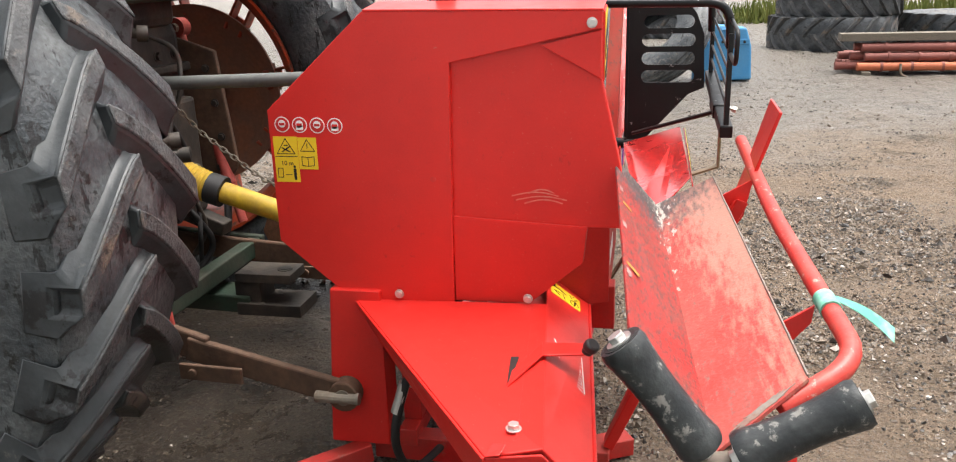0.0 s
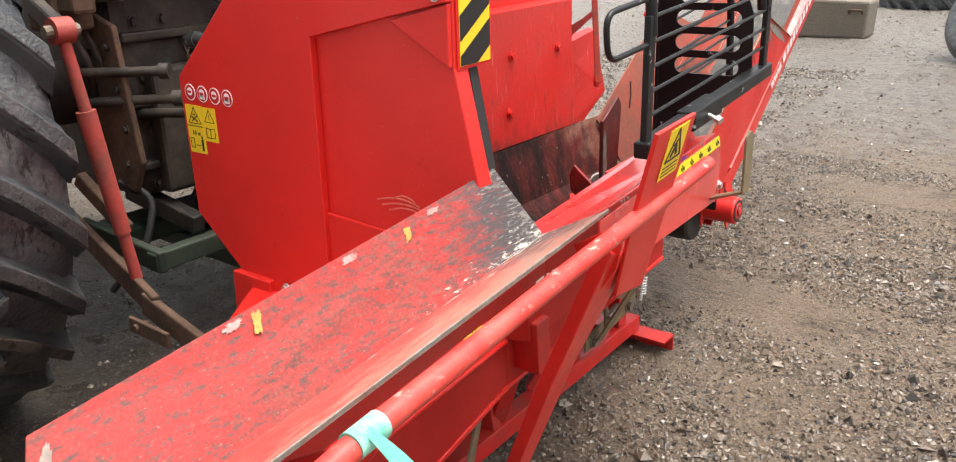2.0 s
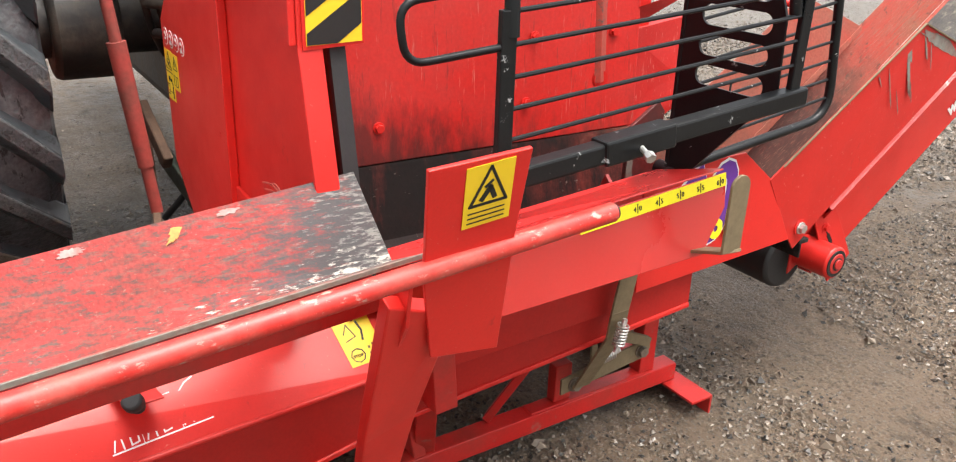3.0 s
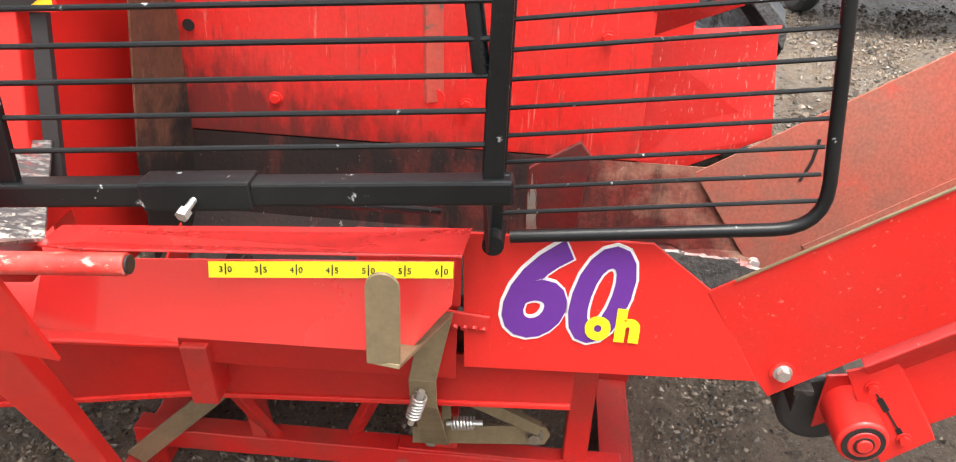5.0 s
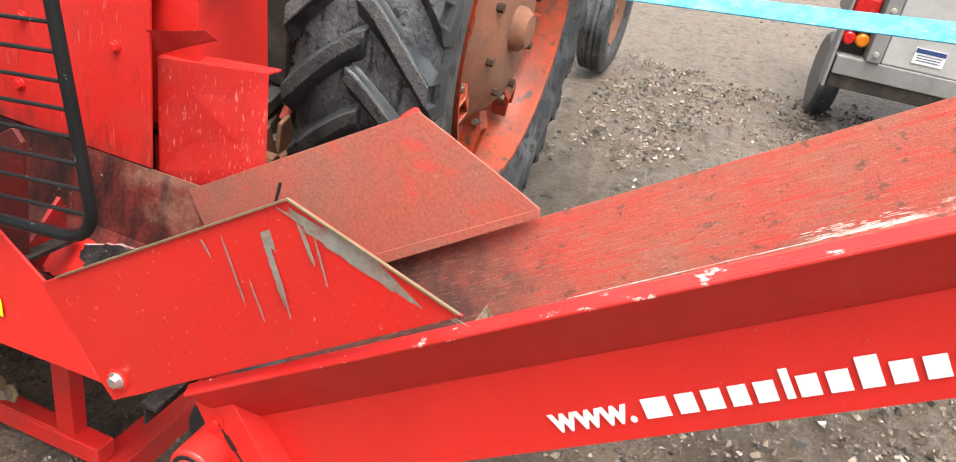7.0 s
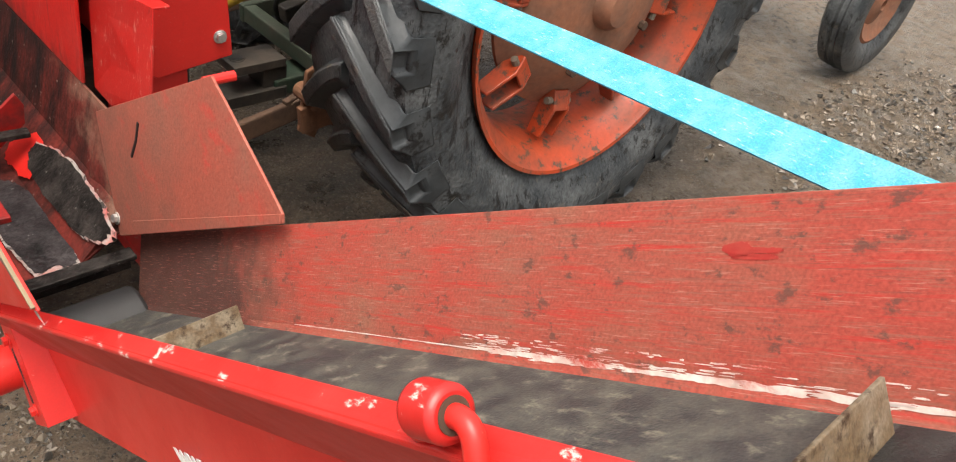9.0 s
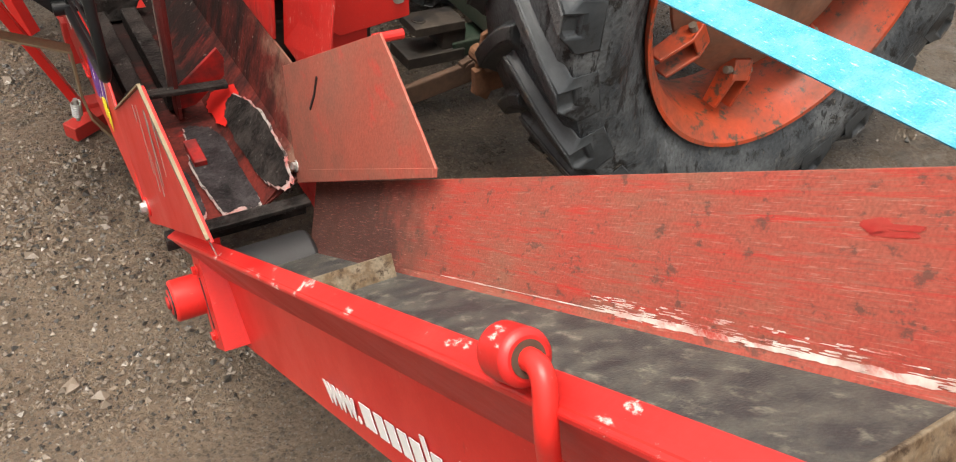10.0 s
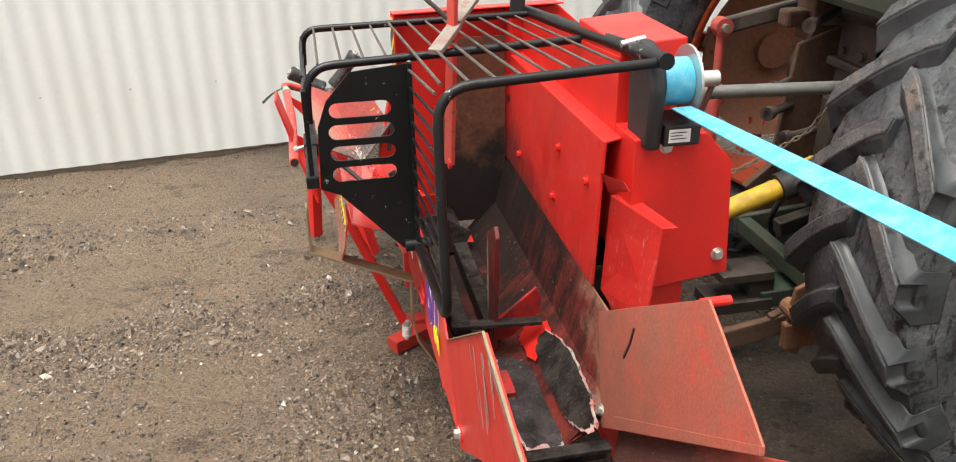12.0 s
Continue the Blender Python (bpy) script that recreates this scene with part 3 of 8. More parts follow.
def text_mesh(name, body, size, m, material, parent, label="", bold=0.0, spacing=1.0, depth=0.0006, shear=0.0, width=None):
    c = bpy.data.curves.new(name, "FONT")
    c.body, c.size, c.extrude, c.offset, c.space_character, c.shear = body, size, depth, bold, spacing, shear
    c.align_x, c.resolution_u = "LEFT", 4
    tmp = bpy.data.objects.new("tmp", c)
    scene.collection.objects.link(tmp)
    dg = bpy.context.evaluated_depsgraph_get()
    me = bpy.data.meshes.new_from_object(tmp.evaluated_get(dg))
    bpy.data.objects.remove(tmp)
    if width:
        xs = [v.co.x for v in me.vertices]
        k = width / (max(xs) - min(xs))
        me.transform(Matrix.Diagonal((k, 1, 1, 1)))
    me.transform(m)
    me.materials.clear()
    me.materials.append(material)
    ob = new(name, me)
    ob.parent = parent
    if parent.type == "EMPTY":
        ob.matrix_parent_inverse = parent.matrix_basis.inverted()
    if label:
        ob["label"] = label
    return ob


def axes(origin, right, up):
    """A matrix whose x runs along right and y along up, as print lies on a face."""
    r = Vector(right).normalized()
    u = Vector(up)
    u = (u - r * u.dot(r)).normalized()
    n = r.cross(u)
    return Matrix(((r.x, u.x, n.x, origin[0]), (r.y, u.y, n.y, origin[1]), (r.z, u.z, n.z, origin[2]), (0, 0, 0, 1)))



# ---- the yard: ground, wall ----
def height(x, y):
    # churned wheel marks out in the yard, flat round the machine
    out = max(0.0, min(1.0, x - 0.7)) * max(0.0, min(1.0, y - 4.2))
    track = 0.030 * noise.noise((x * 1.1, y * 3.4, 9.0)) + 0.014 * noise.noise((x * 6.0, y * 3.0, 4.0))
    return out * track + 0.020 * noise.noise((x * 0.8, y * 2.4, 0.3)) + 0.016 * noise.noise((x * 4.1, y * 4.9, 2.0)) + 0.009 * noise.noise((x * 11, y * 12, 5.0))


def make_ground():
    def line(a, b, step, lo, hi):
        mid = list(np.arange(a, b + 1e-6, step))
        k, out_lo, out_hi = step, [], []
        x = a
        while x > lo:
            k *= 1.35
            x -= k
            out_lo.append(x)
        k, x = step, b
        while x < hi:
            k *= 1.35
            x += k
            out_hi.append(x)
        return out_lo[::-1] + mid + out_hi
    xs, ys = line(-4.2, 3.6, 0.045, -900, 900), line(-0.5, 10.5, 0.045, -900, 900)
    verts = [(x, y, height(x, y) if abs(x) < 30 and abs(y) < 30 else 0.0) for y in ys for x in xs]
    w = len(xs)
    faces = [(j * w + i, j * w + i + 1, (j + 1) * w + i + 1, (j + 1) * w + i) for j in range(len(ys) - 1) for i in range(w - 1)]
    me = bpy.data.meshes.new("ground")
    me.from_pydata(verts, [], faces)
    me.shade_smooth()
    me.materials.append(M_GROUND)
    tagged(new("ground", me), "muddy yard of wet brown earth and gravel with wheel marks", "ground", kind="structure")


def make_pebbles():
    """Small angular stones, eight faces each."""
    rng = np.random.default_rng(4)
    octa = np.array([(1, 0, 0), (-1, 0, 0), (0, 1, 0), (0, -1, 0), (0, 0, 1), (0, 0, -1)], float)
    tri = np.array([(0, 2, 4), (2, 1, 4), (1, 3, 4), (3, 0, 4), (2, 0, 5), (1, 2, 5), (3, 1, 5), (0, 3, 5)])
    n1, n2, n3 = 60000, 26000, 42000
    x = np.concatenate([rng.uniform(-3.6, 3.0, n1), rng.uniform(-8.5, 5.5, n2), rng.uniform(0.0, 2.7, n3)])
    y = np.concatenate([rng.uniform(0.1, 7.5, n1), rng.uniform(4.0, 17.0, n2), rng.uniform(0.2, 4.9, n3)])
    s = np.concatenate([0.0020 + 0.0068 * rng.random(n1) ** 4.0, 0.004 + 0.013 * rng.random(n2) ** 3, 0.0022 + 0.0075 * rng.random(n3) ** 3.2])
    # clods thrown up beside the wheel marks
    n4 = 16000
    x, y = np.concatenate([x, rng.uniform(-0.2, 3.4, n4)]), np.concatenate([y, rng.uniform(0.4, 5.5, n4)])
    s = np.concatenate([s, 0.006 + 0.014 * rng.random(n4) ** 2.5])
    n5 = 46000
    x, y = np.concatenate([rng.uniform(-5.0, -0.9, n5), x]), np.concatenate([rng.uniform(3.6, 9.5, n5), y])
    s = np.concatenate([0.003 + 0.015 * rng.random(n5) ** 2.6, s])
    # crumbs of soil round the machine's open side
    n6 = 60000
    x, y = np.concatenate([rng.uniform(-0.7, 1.5, n6), x]), np.concatenate([rng.uniform(1.9, 6.2, n6), y])
    s = np.concatenate([0.0030 + 0.0060 * rng.random(n6) ** 2.0, s])
    # the stones lie in bands, with smooth trodden earth between
    band = np.array([noise.noise((p * 0.55, q * 1.9, 7.0)) + 0.7 * noise.noise((p * 2.1, q * 4.0, 3.0)) for p, q in zip(x, y)])
    need = rng.uniform(-0.45, 0.35, len(x))
    need[-n4:] = rng.uniform(0.05, 0.65, n4)
    keep = band > need
    x, y, s = x[keep], y[keep], s[keep]
    z = np.array([height(p, q) for p, q in zip(x, y)]) + s * 0.3
    n = len(x)
    v = octa[None] * (s[:, None, None] * rng.uniform(0.6, 1.35, (n, 6, 1)))
    v += rng.normal(0, 0.25, (n, 6, 3)) * s[:, None, None]
    a = rng.uniform(0, 6.283, n)
    vx, vy = v[..., 0] * np.cos(a)[:, None] - v[..., 1] * np.sin(a)[:, None], v[..., 0] * np.sin(a)[:, None] + v[..., 1] * np.cos(a)[:, None]
    co = np.stack([vx + x[:, None], vy + y[:, None], v[..., 2] * 0.75 + z[:, None]], -1).reshape(-1, 3)
    fc = (tri[None] + 6 * np.arange(n)[:, None, None]).reshape(-1, 3)
    me = bpy.data.meshes.new("gravel")
    me.from_pydata(co.tolist(), [], fc.tolist())
    me.materials.append(M_PEBBLE)
    tagged(new("gravel", me), "loose grey and brown gravel stones strewn over mud", "gravel", kind="stuff")


def make_wall():
    # the wall stands a little askew to the machine
    m = Matrix.Translation((0.42, 0.13, 0)) @ Matrix.Rotation(math.atan(0.115), 4, "Z") @ Matrix.Translation((-0.42, -0.146, 0))

    def put(bm):
        bmesh.ops.transform(bm, matrix=m, verts=bm.verts)
        return bm
    xs = np.arange(-3.0, 9.0, 0.0144)
    prof = [(float(x), 0.146 + 0.0038 * math.sin(2 * math.pi * x / 0.115)) for x in xs]
    bm = B()
    rows = [[bm.verts.new((x, y + dy, z)) for x, y in prof] for dy, z in ((0.0, 0.035), (0.0, 2.9), (-0.06, 2.9), (-0.06, 0.035))]
    for a, b in zip(rows, rows[1:] + rows[:1]):
        for i in range(len(prof) - 1):
            bm.faces.new((a[i], a[i + 1], b[i + 1], b[i]))
    w = part("wall_building", put(bm), M_SHEET, smooth=True)
    tagged(w, "white corrugated sheet metal wall of a building", "wall", kind="structure")
    bm = B()
    box(bm, (-3.0, -0.20, -0.2), (9.0, 0.122, 0.033))
    tagged(part("plinth", put(bm), M_CONCRETE, bevel=0.01), "dirty concrete plinth under the sheet wall", "plinth", kind="structure")
    bm = B()
    box(bm, (-3.0, -6.0, -0.2), (9.0, -0.21, 3.0))
    tagged(part("building_body", put(bm), M_CONCRETE), "plain building body behind the sheet wall", "building", kind="structure")
    for x in np.arange(-2.904, 8.9, 0.460):
        for z in (0.45, 1.6, 2.75):
            bolt(w, m @ Vector((float(x), 0.1495, z)), (-0.114, 0.993, 0), 0.005, M_ZINC, "screw")


make_ground()
make_pebbles()
make_wall()

# ---- the firewood processor ----
MACHINE = thing("firewood_processor", "red tractor-mounted firewood processor with octagonal saw hood and log splitter", "firewood processor", (-0.4, 2.8, 0))
Y0 = 2.30


# darker copy of the red: shade below fold and tray, put into the colour
M_RED_SHADED = surface("shaded_red_flank", (0.40, 0.014, 0.011), 0.42, dirt=(0.26, 0.020, 0.015), dirt_amount=0.7, dirt_scale=4, grain=150, grain_amount=0.10, bump=0.05, spec=0.3,
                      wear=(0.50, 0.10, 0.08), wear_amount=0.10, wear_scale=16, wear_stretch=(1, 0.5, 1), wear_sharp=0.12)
M_SCRATCH = surface("pale_red_scratch", (0.66, 0.22, 0.17), 0.4, dirt=(0.62, 0.05, 0.04), dirt_amount=1.0, dirt_scale=40, grain=120, bump=0.05)
M_FRESH = surface("dark_touched_up_red", (0.33, 0.018, 0.014), 0.4, dirt=(0.38, 0.05, 0.035), dirt_amount=1.0, dirt_scale=40, grain=120, bump=0.05)


def make_hood():
    oct_ = [(-0.60, 1.21), (-0.05, 1.20), (-0.05, 1.05), (0.02, 0.74), (0.02, 0.70), (-0.08, 0.70), (-0.09, 0.61), (-0.22, 0.50), (-0.67, 0.49), (-0.86, 0.65), (-0.86, 0.98)]
    bm = B()
    plate_y(bm, oct_, Y0 + 0.018, 0.040)
    hood = part("saw_hood", bm, M_RED, MACHINE, "glossy red octagonal saw hood", bevel=0.003)
    bm = B()
    plate_y(bm, [(-0.603, 1.212), (-0.05, 1.203), (-0.05, 1.165), (-0.40, 1.092), (-0.41, 0.498), (-0.672, 0.487), (-0.863, 0.648), (-0.863, 0.982)], Y0, 0.0175)
    part("cover_panel", bm, M_RED, hood, bevel=0.002)
    bm = B()
    plate_y(bm, [(-0.19, 1.13), (-0.052, 1.162), (-0.052, 1.052)], Y0 + 0.006, 0.0115)
    part("corner_gusset", bm, M_RED, hood, bevel=0.002)
    bm = B()
    plate_y(bm, [(-0.407, 0.722), (-0.08, 0.703), (-0.09, 0.612), (-0.22, 0.502), (-0.407, 0.50)], Y0 + 0.010, 0.0075)
    part("lower_panel", bm, M_RED, hood, bevel=0.0015)
    # folded wet top edge
    bm = B()
    plate(bm, [(-0.60, 2.298, 1.216), (-0.048, 2.298, 1.207), (-0.048, 2.42, 1.222), (-0.60, 2.42, 1.230)], 0.005)
    part("top_flange", bm, M_RED, hood, bevel=0.002)
    # folded side lip at the saw slot
    bm = B()
    plate(bm, [(-0.046, 2.325, 1.20), (-0.046, 2.325, 1.045), (-0.046, 2.425, 1.05), (-0.046, 2.425, 1.21)], 0.005, (1, 0, 0))
    lip = part("slot_lip", bm, M_RED, hood, bevel=0.001)
    nrm, x = (1, 0, 0), -0.0445
    bm = B()
    plate(bm, [(x, 2.330, 1.195), (x, 2.420, 1.205), (x, 2.420, 1.055), (x, 2.330, 1.052)], 0.001, nrm)
    hz = part("hazard_label", bm, M_LABEL, hood, "yellow and black striped hazard label")
    bm = B()
    x += 0.0008
    plate(bm, [(x, 2.331, 1.14), (x, 2.331, 1.095), (x, 2.419, 1.155), (x, 2.419, 1.20)], 0.001, nrm)
    part("black_stripe", bm, M_INK, hz)
    bm = B()
    plate(bm, [(x, 2.331, 1.07), (x, 2.331, 1.053), (x, 2.38, 1.054), (x, 2.419, 1.082), (x, 2.419, 1.13)], 0.001, nrm)
    part("black_stripe", bm, M_INK, hz)
    bm = B()
    plate_y(bm, [(-0.83, 0.97), (-0.60, 1.18), (-0.42, 1.20), (-0.42, 0.55), (-0.66, 0.52), (-0.83, 0.66)], 2.359, 0.08)
    part("rear_cover", bm, M_RED, hood, bevel=0.004)
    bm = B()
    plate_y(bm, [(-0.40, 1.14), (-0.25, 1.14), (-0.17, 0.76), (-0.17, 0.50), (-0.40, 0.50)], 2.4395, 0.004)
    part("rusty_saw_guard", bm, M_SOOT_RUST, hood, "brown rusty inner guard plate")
    bm = B()
    plate(bm, [(-0.062, 2.372, 1.058), (-0.062, 2.398, 1.058), (-0.004, 2.398, 0.765), (-0.004, 2.372, 0.765)], 0.012, (1, 0, 0.2))
    part("saw_slot_strip", bm, M_PLASTIC, hood, "black rubber strip at the saw slot")
    for p in ((-0.073, Y0, 1.177), (-0.551, Y0 - 0.004, 0.517), (-0.222, Y0 - 0.004, 0.520)):
        bolt(hood, p, (0, -1, 0), 0.009)
    bm = B()
    tube(bm, [(-0.45, Y0 - 0.0008, 0.816), (-0.45, Y0 + 0.004, 0.816)], 0.007, 14)
    part("drain_hole", bm, M_REDINK, hood)
    # chafed streaks near the panel's lower edge
    bm = B()
    for z, x0, x1 in ((0.775, -0.26, -0.15), (0.765, -0.25, -0.13), (0.757, -0.23, -0.14), (0.782, -0.22, -0.16)):
        stroke(bm, [(x0 + (x1 - x0) * i / 6, Y0 + 0.0175, z + 0.010 * math.sin(i * 0.5)) for i in range(7)], 0.003, (0, -1, 0), 0.0008)
    part("scratch_marks", bm, M_SCRATCH, hood, "pale scratches in the red paint")
    # prohibition roundels and warning labels
    for i in range(4):
        cx, cz, y = -0.826 + i * 0.0455, 0.948 - i * 0.001, Y0 - 0.0008
        bm = B()
        tube(bm, [(cx, y + 0.001, cz), (cx, y, cz)], 0.0195, 28)
        disc = part("safety_roundel", bm, M_WHITE, hood, "white ring pictogram on red")
        bm = B()
        tube(bm, [(cx, y, cz), (cx, y - 0.0006, cz)], 0.0170, 28)
        part("roundel_field", bm, M_REDINK, disc)
        bm = B()
        tube(bm, [(cx, y - 0.0006, cz + 0.002), (cx, y - 0.0012, cz + 0.002)], 0.0095, 16)
        if i % 2:
            box(bm, (cx - 0.009, y - 0.0012, cz - 0.012), (cx + 0.009, y - 0.0006, cz - 0.001))
        part("roundel_head", bm, M_WHITE, disc)
        bm = B()
        box(bm, (cx - 0.007, y - 0.0018, cz - 0.002), (cx + 0.007, y - 0.0012, cz + 0.004))
        part("roundel_detail", bm, M_REDINK, disc)

    def label_box(x0, x1, z0, z1):
        bm = B()
        plate_y(bm, [(x0, z0), (x1, z0), (x1, z1), (x0, z1)], Y0 - 0.001, 0.0009)
        return part("warning_label", bm, M_LABEL, hood, "yellow safety sticker with black pictograms")

    def ink(parent, *lines, width=0.0016):
        bm = B()
        for pts in lines:
            stroke(bm, [(x, Y0 - 0.0014, z) for x, z in pts], width, (0, -1, 0), 0.0006)
        part("print", bm, M_INK, parent)
    la = label_box(-0.854, -0.791, 0.803, 0.918)
    ink(la, [(-0.851, 0.868), (-0.794, 0.868)], [(-0.846, 0.875), (-0.822, 0.913), (-0.799, 0.875), (-0.846, 0.875)], width=0.0018)
    ink(la, [(-0.832, 0.890), (-0.812, 0.880)], [(-0.832, 0.880), (-0.812, 0.893)], [(-0.826, 0.896), (-0.818, 0.896)], width=0.003)
    text_mesh("print", "10 m", 0.016, axes((-0.838, Y0 - 0.0014, 0.846), (1, 0, 0), (0, 0, 1)), M_INK, la)
    ink(la, [(-0.803, 0.812), (-0.803, 0.835)], width=0.007)
    ink(la, [(-0.803, 0.842), (-0.803, 0.843)], width=0.006)
    ink(la, [(-0.828, 0.822), (-0.812, 0.822)], [(-0.848, 0.815), (-0.848, 0.838), (-0.835, 0.838), (-0.835, 0.815), (-0.848, 0.815)])
    lb = label_box(-0.790, -0.741, 0.836, 0.916)
    ink(lb, [(-0.784, 0.882), (-0.766, 0.911), (-0.747, 0.882), (-0.784, 0.882)], [(-0.766, 0.889), (-0.766, 0.900)])
    ink(lb, [(-0.782, 0.846), (-0.782, 0.868), (-0.766, 0.866), (-0.750, 0.868), (-0.750, 0.846), (-0.766, 0.844), (-0.782, 0.846)], [(-0.766, 0.845), (-0.766, 0.866)])
    return hood


def ridge(y):
    return Vector((-0.105 - 0.107 * (y - 1.64), y, 0.507))


def fold(y):
    return Vector((-0.015 - 0.083 * (y - 1.64), y, 0.421))


def keel(y):
    """Lower edge of the body's side."""
    return 0.297 + 0.12 * (y - 2.5)


def make_apron():
    """The flat drive cover in front of the hood, the slanted cover beside it and the body's side."""
    bm = B()
    plate(bm, [(-0.67, 2.299, 0.497), (-0.206, 1.640, 0.492), ridge(1.655), ridge(2.299)], 0.006, (0, 0, 1))
    plate(bm, [(-0.67, 2.297, 0.497), (-0.206, 1.638, 0.492), (-0.190, 1.640, 0.40), (-0.63, 2.297, 0.42)], 0.006)
    ap = part("drive_cover", bm, M_RED, MACHINE, bevel=0.002)
    bolt(ap, (-0.166, 1.711, 0.507), (0, 0, 1), 0.011)
    # curled front tip of the cover
    bm = B()
    plate(bm, [(-0.206, 1.636, 0.494), (-0.178, 1.630, 0.503), (-0.170, 1.652, 0.512), (-0.196, 1.660, 0.508)], 0.003, (0, -0.3, 1))
    part("curled_tip", bm, M_RED, ap, bevel=0.001)
    bm = B()
    stroke(bm, [ridge(1.68) + V(-0.047, 0, 0.001), ridge(2.0) + V(-0.042, 0, 0.001), ridge(2.29) + V(-0.034, 0, 0.001)], 0.0022, (0, 0, 1), 0.0008)
    part("sheet_seam", bm, M_REDINK, ap)
    bm = B()
    plate(bm, [(-0.217, 1.997, 0.5085), (-0.199, 1.999, 0.5085), (-0.200, 1.935, 0.5085), (-0.205, 1.875, 0.5085)], 0.001, (0, 0, 1))
    part("torn_slot", bm, M_INK, ap, "dark torn slot in the cover")
    bm = B()
    plate(bm, [(-0.204, 1.930, 0.510), (-0.202, 1.864, 0.510), (-0.149, 1.991, 0.519), (-0.156, 2.052, 0.520)], 0.004, (0, 0, 1))
    plate(bm, [(-0.156, 2.052, 0.520), (-0.149, 1.991, 0.519), (-0.064, 2.018, 0.513), (-0.066, 2.072, 0.514)], 0.004, (0, 0, 1))
    part("bent_strap", bm, M_RED, ap, "bent red strap pulled out of the cover", bevel=0.001)
    bm = B()
    plate(bm, [ridge(1.655), ridge(2.52), fold(2.52), fold(1.640)], 0.006, (0.7, 0.05, 0.72))
    plate_y(bm, [(-0.206, 0.49), (-0.107, 0.505), (-0.018, 0.418), (-0.020, keel(1.64)), (-0.19, 0.20)], 1.637, 0.006)
    sl = part("slanted_cover", bm, M_RED, MACHINE, bevel=0.002)
    bm = B()
    y0, y1, y2 = 1.645, 2.515, 3.24
    f0, f1 = fold(y0), fold(y1)
    f2 = Vector((-0.048, y2, 0.50))
    for a, b in ((f0, f1), (f1, f2)):
        plate(bm, [a, Vector((a.x, a.y, keel(a.y))), Vector((b.x, b.y, keel(b.y))), b], 0.005, (1, 0.08, 0))
    side = part("body_side", bm, M_RED_SHADED, MACHINE, "red lower side of the body with shade in its colour", bevel=0.0015)
    bm = B()
    for a, b in ((f0, f1), (f1, f2)):
        beam(bm, (a.x - 0.008, a.y, keel(a.y) + 0.004), (b.x - 0.008, b.y, keel(b.y) + 0.004), 0.026, 0.012)
    part("lower_lip", bm, M_RED, side, bevel=0.003)
    bm = B()
    for a, b in ((f0, f1),):
        beam(bm, a + V(0.001, 0, -0.002), b + V(0.001, 0, -0.002), 0.010, 0.010)
    part("folded_edge", bm, M_RED, side, bevel=0.004)
    nrm = (fold(2.0) - ridge(2.0)).cross(ridge(2.1) - ridge(2.0)).normalized()
    if nrm.z < 0:
        nrm = -nrm

    def on(y, s, lift=0.0012):
        r, q = ridge(y), fold(y)
        return r + (q - r).normalized() * s + nrm * lift
    d = (fold(2.05) - ridge(2.05)).normalized()
    # white assembly pictogram, work steps as plain strokes
    bm = B()
    w = 0.0026
    stroke(bm, [on(1.978, 0.052), on(2.140, 0.046)], 0.0015, nrm)
    stroke(bm, [on(1.985, 0.108), on(2.146, 0.104)], w, nrm)
    for y0, s0 in ((2.030, 0.050), (2.093, 0.048)):
        stroke(bm, [on(y0, s0), on(y0 + 0.004, s0 + 0.056)], 0.0012, nrm)
    for y0, s0 in ((1.988, 0.058), (2.040, 0.056), (2.100, 0.054)):
        stroke(bm, [on(y0, s0 + 0.046), on(y0 + 0.004, s0 + 0.028), on(y0 + 0.008, s0 + 0.014), on(y0 + 0.018, s0 + 0.012), on(y0 + 0.013, s0 + 0.028), on(y0 + 0.015, s0 + 0.046)], w, nrm)
        stroke(bm, [on(y0 + 0.012, s0 + 0.008), on(y0 + 0.014, s0 + 0.001), on(y0 + 0.020, s0 + 0.004), on(y0 + 0.017, s0 + 0.010)], w, nrm)
        stroke(bm, [on(y0 + 0.018, s0 + 0.014), on(y0 + 0.029, s0 + 0.024)], w, nrm)
        stroke(bm, [on(y0 + 0.027, s0 + 0.044), on(y0 + 0.026, s0 + 0.026), on(y0 + 0.031, s0 + 0.021), on(y0 + 0.038, s0 + 0.026), on(y0 + 0.039, s0 + 0.042), on(y0 + 0.027, s0 + 0.044)], w, nrm)
    for y0, s0, k in ((2.010, 0.046, 0.012), (2.045, 0.041, 0.013), (2.078, 0.040, 0.010)):
        stroke(bm, [on(y0, s0), on(y0 + k, s0 - 0.002)], 0.006 if k > 0.012 else 0.003, nrm)
    stroke(bm, [on(2.100, 0.046), on(2.116, 0.030), on(2.130, 0.024)], w, nrm)
    part("pictogram", bm, M_WHITE, sl, "white line pictogram of work steps")
    # yellow label with stop sign
    bm = B()
    plate(bm, [on(2.400, 0.012), on(2.412, 0.108), on(2.487, 0.108), on(2.478, 0.010)], 0.001, nrm)
    lab = part("warning_label", bm, M_LABEL, sl, "yellow sticker with stop pictogram")
    bm = B()
    c = on(2.432, 0.088, 0.0016)
    stroke(bm, [c + Vector((0, 1, 0)) * 0.014 * math.cos(a * 0.785) + d * 0.014 * math.sin(a * 0.785) for a in range(9)], 0.0018, nrm)
